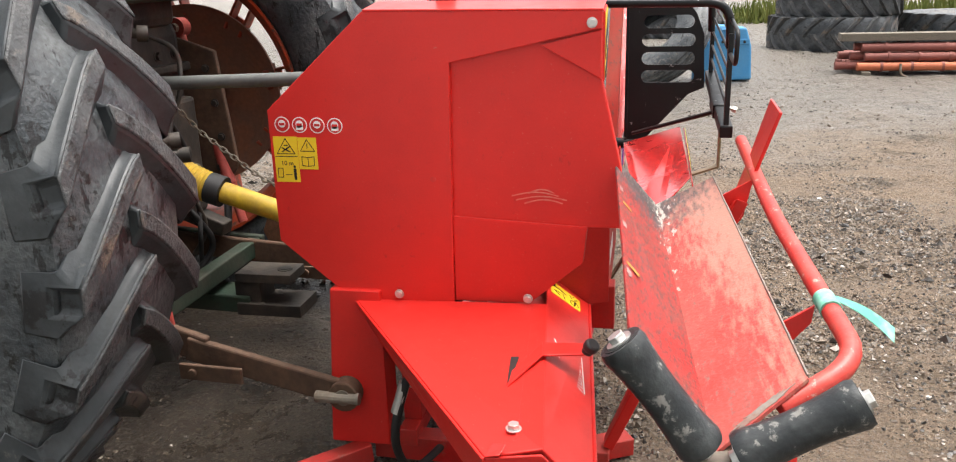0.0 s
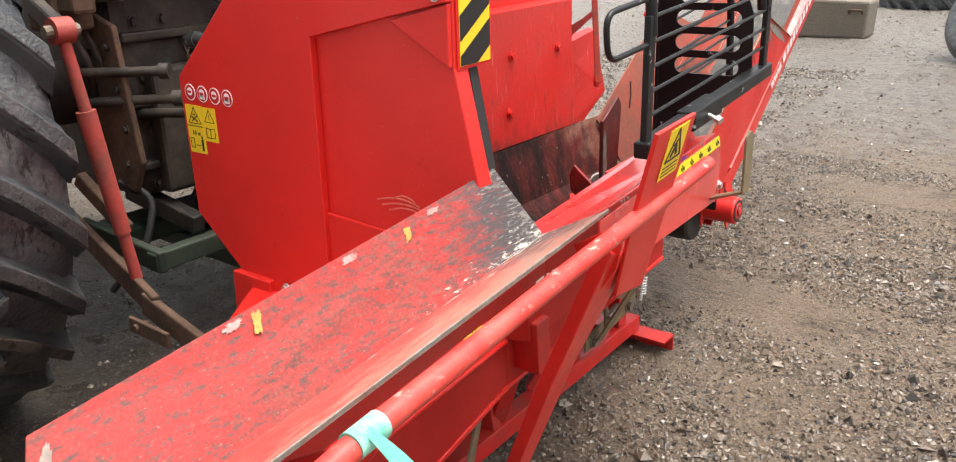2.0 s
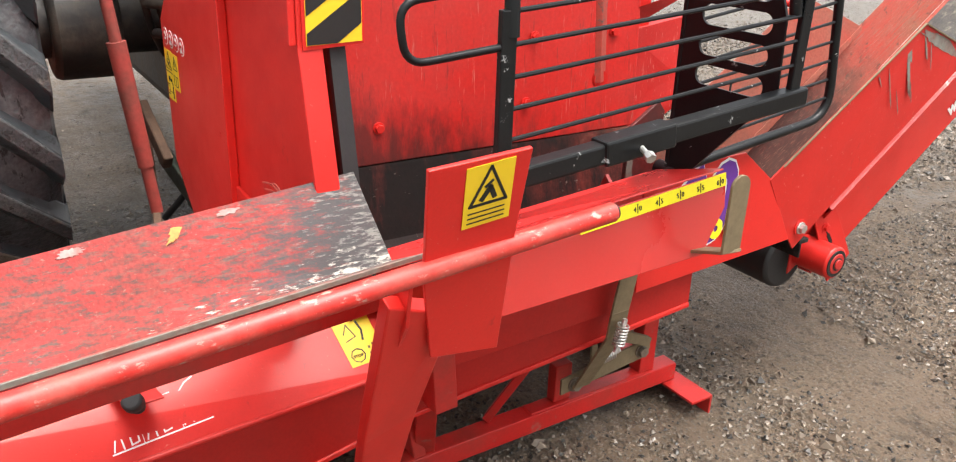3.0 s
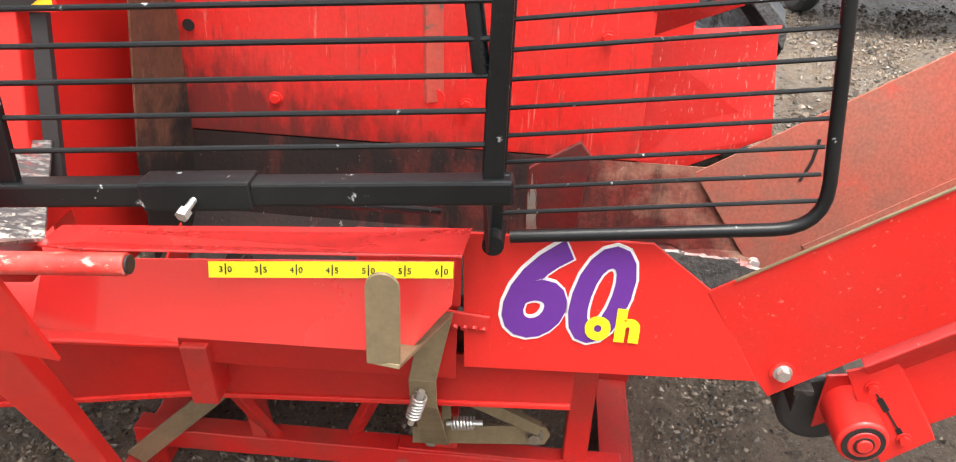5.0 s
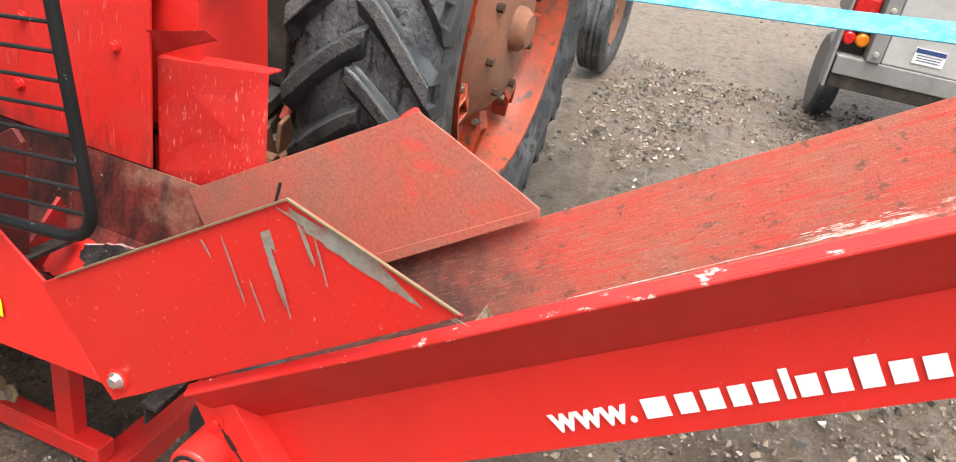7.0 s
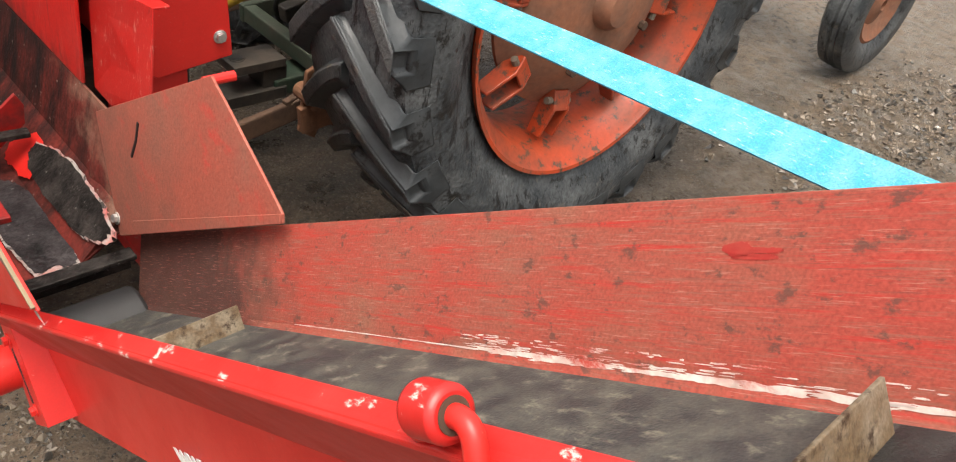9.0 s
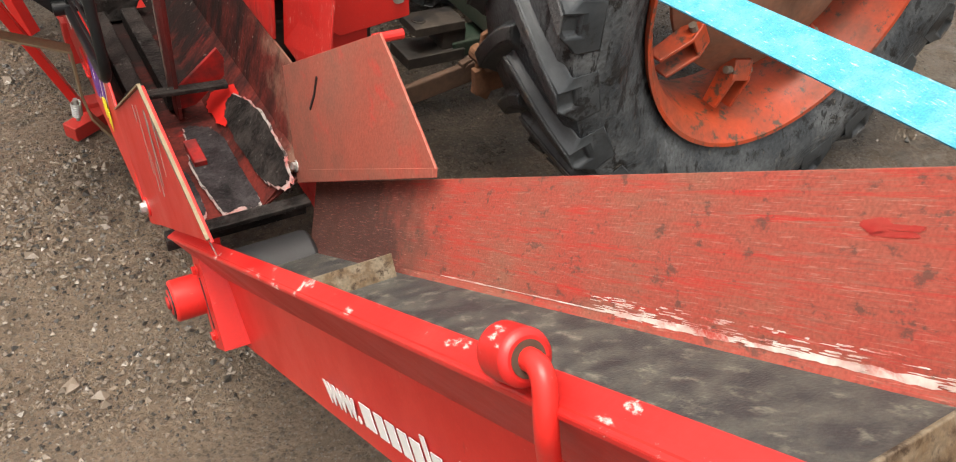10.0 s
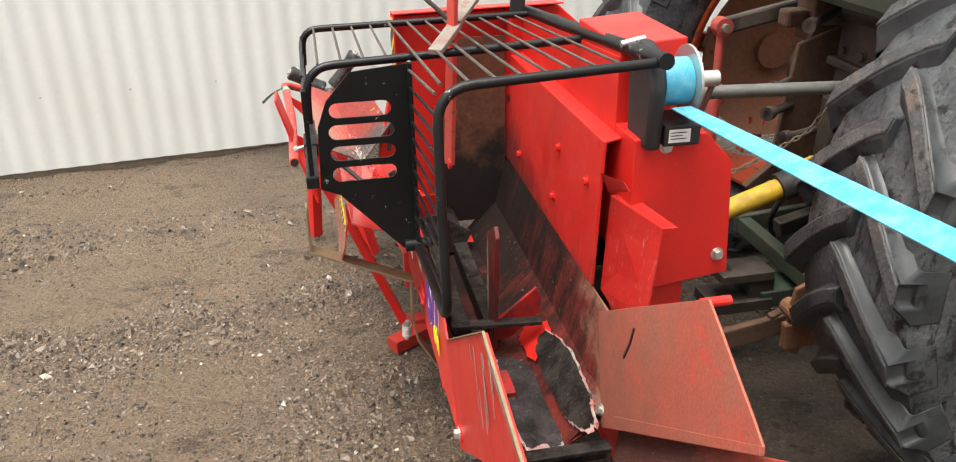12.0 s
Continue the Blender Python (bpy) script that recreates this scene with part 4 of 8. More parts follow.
    stroke(bm, [on(2.418, 0.040, 0.0016), on(2.428, 0.022, 0.0016), on(2.440, 0.050, 0.0016), on(2.418, 0.056, 0.0016)], 0.002, nrm)
    stroke(bm, [on(2.450, 0.020, 0.0016), on(2.456, 0.040, 0.0016), on(2.452, 0.060, 0.0016)], 0.004, nrm)
    for i in range(5):
        q = on(2.465 + 0.008 * math.cos(i * 1.26), 0.084 + 0.011 * math.sin(i * 1.26), 0.0016)
        stroke(bm, [q, q + d * 0.002], 0.004, nrm)
    part("print", bm, M_INK, lab)
    text_mesh("print", "STOP", 0.0085, axes(on(2.4215, 0.0910, 0.0018), (0, 1, 0), -d), M_INK, lab)
    bm = B()
    k0 = Vector((-0.060, 2.030, 0.508))
    tube(bm, [k0, k0 + V(0.006, 0, 0.016)], 0.012, 14)
    tube(bm, [k0 + V(0.006, -0.004, 0.014), k0 + V(0.016, -0.010, 0.030)], 0.017, 12)
    part("knob", bm, M_PLASTIC, ap, "black plastic knob", bevel=0.005, smooth=True)


M_RED_SCUFF = surface("scuffed_red_pipe", (0.52, 0.028, 0.022), 0.32, dirt=(0.46, 0.12, 0.09), dirt_amount=0.8, dirt_scale=14, grain=180, grain_amount=0.15, bump=0.1,
                      wear=(0.50, 0.30, 0.25), wear_amount=0.36, wear_scale=70, wear_stretch=(1, 0.5, 1), wear_sharp=0.08)
M_MARK_Y = surface("worn_yellow_paint_mark", (0.36, 0.22, 0.03), 0.5, dirt=(0.40, 0.10, 0.03), dirt_amount=1.0, dirt_scale=60, grain=160, grain_amount=0.2, bump=0.1)
M_MARK_PALE = surface("pale_paint_mark", (0.27, 0.20, 0.185), 0.5, dirt=(0.36, 0.08, 0.06), dirt_amount=1.0, dirt_scale=60, grain=160, grain_amount=0.2, bump=0.1)
M_CHUTE_WING = surface("scraped_chute_wing", (0.37, 0.038, 0.031), 0.42, dirt=(0.27, 0.10, 0.08), dirt_amount=0.8, dirt_scale=6, grain=150, grain_amount=0.3, bump=0.2, spec=0.4,
                       wear=(0.22, 0.10, 0.085), wear_amount=0.48, wear_scale=90, wear_stretch=(1.3, 0.7, 1.3), wear_sharp=0.14,
                       layers=(((0.34, 0.28, 0.21), (3.0, 0.55, 0), 2.00, 26, (3, 0.6, 3), 0.20, 0.50), ((0.05, 0.05, 0.052), (-1.2, 1.0, 0), 2.52, 18, (4, 1, 4), 0.25, 0.9),
                               ((0.50, 0.47, 0.42), (-3.2, 0.0, 0), 0.185, 40, (2.0, 0.6, 2.0), 0.07, 0.8)))


def make_infeed():
    """Scuffed V-shaped infeed chute with rubber rollers and a bent guide pipe."""
    inf = part("infeed_chute", plate(B(), [(0.040, 1.470, 0.791), (0.152, 1.392, 0.688), (0.081, 2.405, 0.737), (-0.019, 2.388, 0.857)], 0.006, (0.63, 0, 0.77)),
               M_CHUTE, MACHINE, "scuffed red steel infeed chute with grey wear", bevel=0.0015)
    bm = B()
    plate(bm, [(0.149, 1.392, 0.6885), (0.271, 1.475, 0.762), (0.210, 2.418, 0.806), (0.078, 2.405, 0.7375)], 0.005, (-0.5, 0, 0.85))
    wg = part("chute_wing", bm, M_CHUTE_WING, inf, bevel=0.0004)
    bm = B()
    wu = Vector((0.122, 0.083, 0.0735)).normalized()
    wn_ = wu.cross(Vector((-0.065, 1.0, 0.05))).normalized()
    wn_ = -wn_ if wn_.z < 0 else wn_
    blot(bm, Vector((0.212, 1.446, 0.7272)) + wn_ * 0.0012, wu, wn_.cross(wu), 0.062, 0.008, wn_, 31, 50, 0.18)
    part("bare_edge", bm, M_BARE, wg, "bare grey metal along the wing's mouth")
    # dark and bare end where the logs rub
    bm = B()
    a, b, c, e = Vector((0.152, 1.392, 0.688)), Vector((0.081, 2.405, 0.737)), Vector((0.040, 1.470, 0.791)), Vector((-0.019, 2.388, 0.857))
    n1 = Vector((0.63, 0, 0.77)) * 0.001

    def q(s, t):
        return (a.lerp(b, s)).lerp(c.lerp(e, s), t) + n1
    ud, vd = (b - a).normalized(), (c - a).normalized()
    blot(bm, q(0.022, 0.5) - n1 * 0.5, ud, vd, 0.012, 0.074, n1, 3, 50, 0.07)
    part("bare_edge", bm, M_BARE, inf, "bare grey metal along the chute's mouth")
    for k, s in enumerate((0.340, 0.690)):
        bm = B()
        blot(bm, q(s, 0.86) - n1 * 0.7, ud, vd, 0.010, 0.021, n1, 11 + k, 44, 0.20)
        part("paint_mark", bm, M_MARK_Y, inf, "yellow paint length mark")
    for k, s in enumerate((0.30, 0.545, 0.775)):
        bm = B()
        blot(bm, q(s, 0.93) - n1 * 0.7, ud, vd, 0.018, 0.008, n1, 21 + k, 40, 0.25)
        part("pale_spot", bm, M_MARK_PALE, inf, "pale worn paint spot")
    # beam under the chute and its cross gussets
    bm = B()
    beam(bm, (0.140, 1.46, 0.648), (0.075, 2.38, 0.690), 0.05, 0.045)
    part("chute_beam", bm, M_RED_DIRTY, inf, bevel=0.003)
    bm = B()
    beam(bm, (0.2715, 1.480, 0.7610), (0.2110, 2.413, 0.8045), 0.003, 0.008)
    part("wing_edge", bm, M_BARE, wg, "bare brown edge of the wing", bevel=0.001)
    for y, x in ((1.70, 0.17),):
        bm = B()
        plate(bm, [(x - 0.03, y, 0.66), (x + 0.06, y, 0.715), (0.318, y, 0.775), (0.315, y, 0.745), (0.18, y, 0.575), (x - 0.03, y, 0.58)], 0.006, (0, -1, 0))
        part("gusset", bm, M_RED, inf, bevel=0.001)
    bm = B()
    beam(bm, (0.19, 1.52, 0.64), (0.03, 1.70, 0.02), 0.05, 0.04)
    part("chute_leg", bm, M_RED, inf, bevel=0.003)
    bm = B()
    beam(bm, (0.24, 1.50, 0.64), (0.28, 1.44, 0.02), 0.05, 0.04)
    part("chute_leg", bm, M_RED, inf, bevel=0.003)
    # guide pipe
    bm = B()
    tube(bm, [(0.235, 1.462, 0.722), (0.345, 1.512, 0.772), (0.331, 1.660, 0.787), (0.306, 2.10, 0.809), (0.295, 2.655, 0.848)], 0.0148, 16, bend=0.085)
    pipe = part("guide_pipe", bm, M_RED_SCUFF, inf, bevel=0.002, smooth=True)
    bm = B()
    tube(bm, [(0.295, 2.656, 0.848), (0.295, 2.659, 0.8482)], 0.0120, 16)
    part("pipe_bore", bm, M_INK, pipe)
    bm = B()
    plate(bm, [(0.343, 2.321, 0.975), (0.342, 2.469, 0.983), (0.3055, 2.474, 0.850), (0.243, 2.497, 0.640), (0.249, 2.379, 0.660), (0.292, 2.344, 0.805)], 0.007, (0.96, 0.02, -0.28))
    plate(bm, [(0.335, 2.3215, 0.975), (0.343, 2.3215, 0.975), (0.290, 2.3445, 0.800), (0.282, 2.3445, 0.800)], 0.003, (0, -1, -0.1))
    sp = part("sign_plate", bm, M_RED, inf, bevel=0.0015)
    make_sign(sp)
    # support from the pipe down to the frame
    bm = B()
    plate(bm, [(0.282, 2.298, 0.775), (0.262, 2.412, 0.728), (0.157, 2.405, 0.500), (-0.010, 2.402, 0.075), (-0.010, 2.352, 0.075), (0.150, 2.318, 0.470)], 0.028, (0.92, 0, -0.39))
    part("pipe_support", bm, M_RED, inf, bevel=0.003)
    bm = B()
    plate(bm, [(0.19, 2.33, 0.762), (0.292, 2.325, 0.825), (0.275, 2.325, 0.735), (0.235, 2.33, 0.675)], 0.006, (0, -1, 0))
    part("gusset", bm, M_RED, inf, bevel=0.001)
    # green marking tape, tied round the pipe with a loose end
    bm = B()
    tube(bm, [(0.3318, 1.652, 0.7868), (0.3290, 1.698, 0.7889)], 0.0168, 18)
    tape = thing("marking_tape", "green and white plastic marking tape tied round the guide pipe", "tape", (0.33, 1.67, 0.79))
    part("tape_wrap", bm, M_GREENTAPE, tape, smooth=True)
    bm = B()
    prev = None
    for i in range(13):
        s = i / 12
        p = Vector((0.340 + 0.089 * s, 1.668 + 0.001 * s, 0.801 - 0.058 * s + 0.008 * math.sin(s * 3.0)))
        w = Vector((0.002, 0.0095, 0.007)) * (0.35 + 0.75 * s)
        row = [bm.verts.new(p - w), bm.verts.new(p + w), bm.verts.new(p + w + Vector((0, 0, 0.0012))), bm.verts.new(p - w + Vector((0, 0, 0.0012)))]
        if prev:
            for k in range(4):
                j = (k + 1) % 4
                bm.faces.new((prev[k], prev[j], row[j], row[k]))
        else:
            bm.faces.new(row)
        prev = row
    bm.faces.new(prev[::-1])
    part("tape_tail", bm, M_GREENTAPE, tape, smooth=True)
    # two rubber rollers in a V
    for p0, p1 in (((0.026, 1.371, 0.848), (0.132, 1.366, 0.711)), ((0.178, 1.368, 0.702), (0.316, 1.375, 0.786))):
        roller(inf, Vector(p0), Vector(p1))
    bm = B()
    beam(bm, (0.152, 1.350, 0.690), (0.158, 1.43, 0.672), 0.05, 0.02)
    part("roller_bracket", bm, M_STEEL, inf, bevel=0.002)


def blot(bm, c, u, v, ru, rv, nrm, seed, n=30, jag=0.14):
    """A thin ragged patch of paint or wear round c, ru along u and rv along v."""
    rnd = random.Random(seed)
    nrm = Vector(nrm).normalized()
    pts = []
    for k in range(n):
        a = 2 * math.pi * k / n
        rag = 0.80 + 0.22 * noise.noise((math.cos(a) * 1.5 + seed * 3.1, math.sin(a) * 1.5, seed)) + rnd.uniform(-jag, jag)
        ca, sa = math.cos(a), math.sin(a)
        pts.append(Vector(c) + Vector(u) * (ru * math.copysign(abs(ca) ** 0.75, ca) * rag) + Vector(v) * (rv * math.copysign(abs(sa) ** 0.75, sa) * rag))
    plate(bm, pts, 0.0008, nrm)


def roller(parent, p0, p1):
    d = p1 - p0
    n, seg = 18, 28
    bm = B()
    ref = d.orthogonal().normalized()
    side = d.normalized().cross(ref)
    rings = []
    for i in range(n + 1):
        s = i / n
        r = 0.033 - 0.0065 * (1 - (2 * s - 1) ** 2)
        if i in (0, n):
            r -= 0.004
        rings.append([bm.verts.new(p0 + d * s + (ref * math.cos(k * 2 * math.pi / seg) + side * math.sin(k * 2 * math.pi / seg)) * r) for k in range(seg)])
    for a, b in zip(rings, rings[1:]):
        for k in range(seg):
            bm.faces.new((a[k], a[(k + 1) % seg], b[(k + 1) % seg], b[k]))
    bm.faces.new(rings[0][::-1])
    bm.faces.new(rings[-1])
    r = part("rubber_roller", bm, M_RUBBER, parent, "black waisted rubber roller", smooth=True)
    u = d.normalized()
    bm = B()
    tube(bm, [p0 - u * 0.0008, p1 + u * 0.0008], 0.0235, 24)
    part("roller_core", bm, M_INK, r, smooth=True)
    bm = B()
    tube(bm, [p0 - u * 0.003, p1 + u * 0.003], 0.0175, 24)
    part("axle_washer", bm, M_ZINC, r, smooth=True)
    bm = B()
    tube(bm, [p0 - u * 0.011, p1 + u * 0.011], 0.0115, 6)
    part("axle_nut", bm, M_ZINC, r, bevel=0.001)


def make_sign(sp):
    """Yellow warning sticker on the red sign plate."""
    o, r, u = Vector((0.3135, 2.384, 0.880)), Vector((0.0012, 0.070, 0.007)), Vector((0.0255, -0.010, 0.0895))
    nrm = r.cross(u).normalized()

    def at(a, b, lift=0.002):
        return o + r * a + u * b + nrm * lift
    bm = B()
    plate(bm, [at(0, 0), at(1, 0), at(1, 1), at(0, 1)], 0.001, nrm)
    st = part("warning_label", bm, M_LABEL, sp, "yellow sticker with black warning triangle")
    bm = B()
    stroke(bm, [at(0.12, 0.36, 0.0026), at(0.5, 0.95, 0.0026), at(0.88, 0.36, 0.0026), at(0.12, 0.36, 0.0026)], 0.004, nrm, 0.0008)
    stroke(bm, [at(0.36, 0.44, 0.0026), at(0.52, 0.62, 0.0026), at(0.62, 0.45, 0.0026)], 0.007, nrm, 0.0008)
    stroke(bm, [at(0.42, 0.64, 0.0026), at(0.55, 0.72, 0.0026)], 0.004, nrm, 0.0008)
    for b in (0.24, 0.16, 0.08):
        stroke(bm, [at(0.1, b, 0.0026), at(0.86, b, 0.0026)], 0.0016, nrm, 0.0008)
    part("print", bm, M_INK, st)


M_BARE = surface("worn_pale_metal", (0.19, 0.18, 0.155), 0.5, dirt=(0.20, 0.07, 0.05), dirt_amount=0.9, dirt_scale=30, grain=110, grain_amount=0.25, bump=0.1)


M_RED_SCRAPED = surface("scraped_red_paint", (0.464, 0.0130, 0.0117), 0.25, dirt=(0.5, 0.05, 0.04), dirt_amount=0.6, grain=160, grain_amount=0.06, bump=0.04,
                        wear=(0.62, 0.46, 0.42), wear_amount=0.30, wear_scale=34, wear_stretch=(1.6, 0.7, 1), wear_sharp=0.05)
M_RED_DUSTY = surface("dusty_red_flank", (0.450, 0.0104, 0.0078), 0.34, dirt=(0.38, 0.035, 0.022), dirt_amount=0.5, dirt_scale=5, grain=140, grain_amount=0.12, bump=0.06, spec=0.4,
                      wear=(0.30, 0.06, 0.04), wear_amount=0.14, wear_scale=12, wear_stretch=(1, 0.6, 1), wear_sharp=0.2)
M_BARE_STREAK = surface("worn_white_streak", (0.66, 0.62, 0.57), 0.5, dirt=(0.42, 0.08, 0.05), dirt_amount=1.0, dirt_scale=14, grain=120, grain_amount=0.2, bump=0.1,
                        wear=(0.45, 0.06, 0.04), wear_amount=0.45, wear_scale=16, wear_stretch=(1, 0.5, 1), wear_sharp=0.1)

M_RIM = surface("chipped_paint_rim", (0.34, 0.31, 0.29), 0.5, dirt=(0.42, 0.03, 0.025), dirt_amount=1.0, dirt_scale=22, grain=120, grain_amount=0.2, bump=0.2,
                wear=(0.03, 0.026, 0.024), wear_amount=0.50, wear_scale=34, wear_sharp=0.06)
M_WEDGE = surface("sooty_red_wedge", (0.11, 0.014, 0.012), 0.4, dirt=(0.025, 0.02, 0.018), dirt_amount=1.0, dirt_scale=11, grain=90, grain_amount=0.2, bump=0.15,
                  wear=(0.30, 0.28, 0.25), wear_amount=0.16, wear_scale=20, wear_stretch=(1, 1, 3), wear_sharp=0.06)


M_KNIFE = surface("sooty_red_knife", (0.34, 0.014, 0.012), 0.35, dirt=(0.03, 0.02, 0.018), dirt_amount=1.0, dirt_scale=16, grain=90, grain_amount=0.2, bump=0.15)


def make_trough():
    """Splitting trough with its panels, wings, wedge and length scale."""
    bm = B()
    prof = [(-0.042, 0.56), (-0.10, 0.46), (-0.27, 0.46), (-0.365, 0.56), (-0.405, 0.72)]
    channel(bm, prof, 2.535, 3.60, 0.006)
    channel(bm, prof[2:], 2.42, 2.535, 0.006)
    tr = part("splitting_trough", bm, M_TROUGH, MACHINE, "oily blackened splitting trough")
    # side plate with number decal
    bm = B()
    plate_x(bm, [(3.035, 0.745), (3.335, 0.752), (3.44, 0.672), (3.545, 0.50), (3.045, 0.475)], -0.028, 0.006)
    side = part("side_plate", bm, M_RED, tr, bevel=0.0015)
    x = -0.0275
    for ch, y, w in (("6", 3.092, 0.112), ("0", 3.203, 0.104)):
        ol = text_mesh("number_outline", ch, 0.248, axes((x + 0.0006, y - 0.0005, 0.562), (0, 1, 0.02), (0, 0, 1)), M_WHITE, side, "white outline of the number decal", bold=0.0140, shear=0.26, width=w + 0.009)
        text_mesh("number_decal", ch, 0.248, axes((x + 0.0022, y, 0.562), (0, 1, 0.02), (0, 0, 1)), M_PURPLE, side, "purple number decal", bold=0.0085, shear=0.26, width=w)
    for ch, y, w in (("o", 3.246, 0.043), ("h", 3.294, 0.041)):
        text_mesh("letter_decal", ch, 0.083, axes((x + 0.0040, y, 0.566), (0, 1, 0), (0, 0, 1)), M_TAPE_Y, side, "yellow letter decal", bold=0.005, width=w)
    bm = B()
    plate_x(bm, [(2.86, 0.735), (3.034, 0.742), (3.034, 0.60), (2.86, 0.60)], -0.031, 0.006)
    bk = part("backing_plate", bm, M_RED, tr, bevel=0.001)
    bm = B()
    xm = -0.0302
    stroke(bm, [(xm, 2.925, 0.668), (xm, 2.978, 0.670)], 0.0022, (1, 0, 0), 0.0008)
    stroke(bm, [(xm, 2.932, 0.672), (xm, 2.925, 0.668), (xm, 2.932, 0.664)], 0.0022, (1, 0, 0), 0.0008)
    stroke(bm, [(xm, 2.970, 0.674), (xm, 2.978, 0.670), (xm, 2.970, 0.666)], 0.0022, (1, 0, 0), 0.0008)
    stroke(bm, [(xm, 2.950, 0.672), (xm, 2.956, 0.606)], 0.0030, (1, 0, 0), 0.0008)
    for y0 in (2.930, 2.966):
        stroke(bm, [(xm, y0, 0.645), (xm, y0 + 0.012, 0.642), (xm, y0 + 0.010, 0.625), (xm, y0 + 0.002, 0.628), (xm, y0 + 0.014, 0.610)], 0.0024, (1, 0, 0), 0.0008)
    part("pictogram", bm, M_WHITE, bk, "small white arrow pictogram")
    # ruler tray: continues the V and folds down on the outside
    bm = B()
    def rise(y):
        return 0.08 * (y - 3.04)

    def tp(x, y, z):
        return (x, y, z + rise(y))
    plate(bm, [tp(0.030, 2.405, 0.785), tp(0.10, 2.405, 0.790), tp(0.163, 2.52, 0.822), tp(0.153, 3.05, 0.812), tp(-0.02, 3.05, 0.758)], 0.004, (-0.3, 0, 0.95))
    t0, t1, l0, l1 = Vector(tp(0.1705, 2.46, 0.8105)), Vector(tp(0.1665, 3.042, 0.8105)), Vector((0.1893, 2.4276, 0.6517)), Vector((0.1905, 2.980, 0.667))
    plate(bm, [t0, l0, l1, t1.lerp(l1, 0.45) + Vector((0, 0.026, 0)), t1], 0.004, (0.95, 0.05, 0.35))
    tray = part("ruler_tray", bm, M_RED_WET_SHEEN, tr, bevel=0.001)
    top0, top1 = t0, t1
    low0, low1 = l0 + Vector((0, 0.0324, 0)), l1 + Vector((0, 0.062, 0))
    d = (low0.lerp(low1, 0.7) - top0.lerp(top1, 0.7)).normalized()
    nrm = (top1 - top0).cross(d).normalized()
    if nrm.x < 0:
        nrm = -nrm

    def on(y, s, lift):
        k = (y - 2.46) / 0.582
        a, b = top0.lerp(top1, k), low0.lerp(low1, k)
        return a + (b - a).normalized() * s + nrm * (lift + 0.0010)
    bm = B()
    plate(bm, [on(2.700, 0.003, 0.0012), on(2.700, 0.027, 0.0012), on(3.040, 0.024, 0.0012), on(3.040, 0.0, 0.0012)], 0.001, nrm)
    scale = part("length_scale", bm, M_TAPE_Y, tray, "yellow length scale from 30 to 60 centimetres")
    bm = B()
    for i, num in enumerate(("30", "35", "40", "45", "50", "55", "60")):
        y = 2.7245 + 0.05 * i
        stroke(bm, [on(y, 0.006, 0.0018), on(y, 0.021, 0.0018)], 0.0016, nrm, 0.0008)
        for k, ch in ((-0.0095, num[0]), (0.0028, num[1])):
            text_mesh("print", ch, 0.0125, axes(on(y + k, 0.018, 0.0018), (0, 1, 0), -d), M_INK, scale)
    part("print", bm, M_INK, scale)
    # lower body under the tray
    bm = B()
    box(bm, (-0.33, 2.40, 0.385), (-0.16, 3.30, 0.452))
    part("lower_body", bm, M_RED_DIRTY, tr, bevel=0.004)
    bm = B()
    plate(bm, [(-0.0405, 2.54, 0.562), (-0.0405, 2.54, 0.636), (-0.0405, 3.03, 0.636), (-0.0405, 3.03, 0.562)], 0.003, (-1, 0, 0))
    part("inner_liner", bm, M_TROUGH, tr, "sooty inner liner of the trough")
    bm = B()
    plate(bm, [(-0.196, 2.495, 0.512), (-0.165, 2.502, 0.640), (-0.036, 2.528, 0.640), (-0.036, 2.528, 0.425), (-0.090, 2.512, 0.425)], 0.004, (0.3, -0.9, 0.2))
    plate(bm, [(-0.036, 2.53, 0.425), (-0.036, 2.53, 0.640), (-0.036, 3.03, 0.640), (-0.036, 3.03, 0.440)], 0.004, (1, 0, 0))
    rc = part("rib_cover", bm, M_RED_SHADED, tr, "red cover sheet under the tray with shade in its colour", bevel=0.001)
    y0 = 2.552
    for wdt in (0.030, 0.010, 0.026, 0.032, 0.028):
        bm = B()
        plate(bm, [(-0.0345, yy, zz) for yy, zz in ((y0, 0.522), (y0 + wdt, 0.520), (y0 + wdt + 0.006, 0.563), (y0 + 0.006, 0.565))], 0.001, (1, 0, 0))
        part("letter_bar", bm, M_WHITE, rc, "white bar in place of a logo letter")
        y0 += wdt + 0.012
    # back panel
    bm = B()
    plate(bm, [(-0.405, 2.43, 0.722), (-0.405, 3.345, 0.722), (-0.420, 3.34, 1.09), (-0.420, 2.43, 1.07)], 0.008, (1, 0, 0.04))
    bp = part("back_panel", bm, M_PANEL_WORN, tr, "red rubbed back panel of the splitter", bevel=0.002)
    for p in ((-0.408, 3.0, 0.815), (-0.414, 3.257, 0.963), (-0.414, 3.02, 0.965), (-0.408, 2.62, 0.80)):
        bolt(bp, p, (1, 0, 0), 0.010, M_RED)
    bm = B()
    tube(bm, [(-0.409, 2.46, 0.935), (-0.4075, 2.46, 0.935)], 0.012, 16)
    part("slot_hole", bm, M_INK, bp)
    bm = B()
    plate(bm, [(-0.42, 2.43, 1.072), (-0.42, 3.34, 1.092), (-0.462, 3.34, 1.10), (-0.462, 2.43, 1.08)], 0.006, (0, 0, 1))
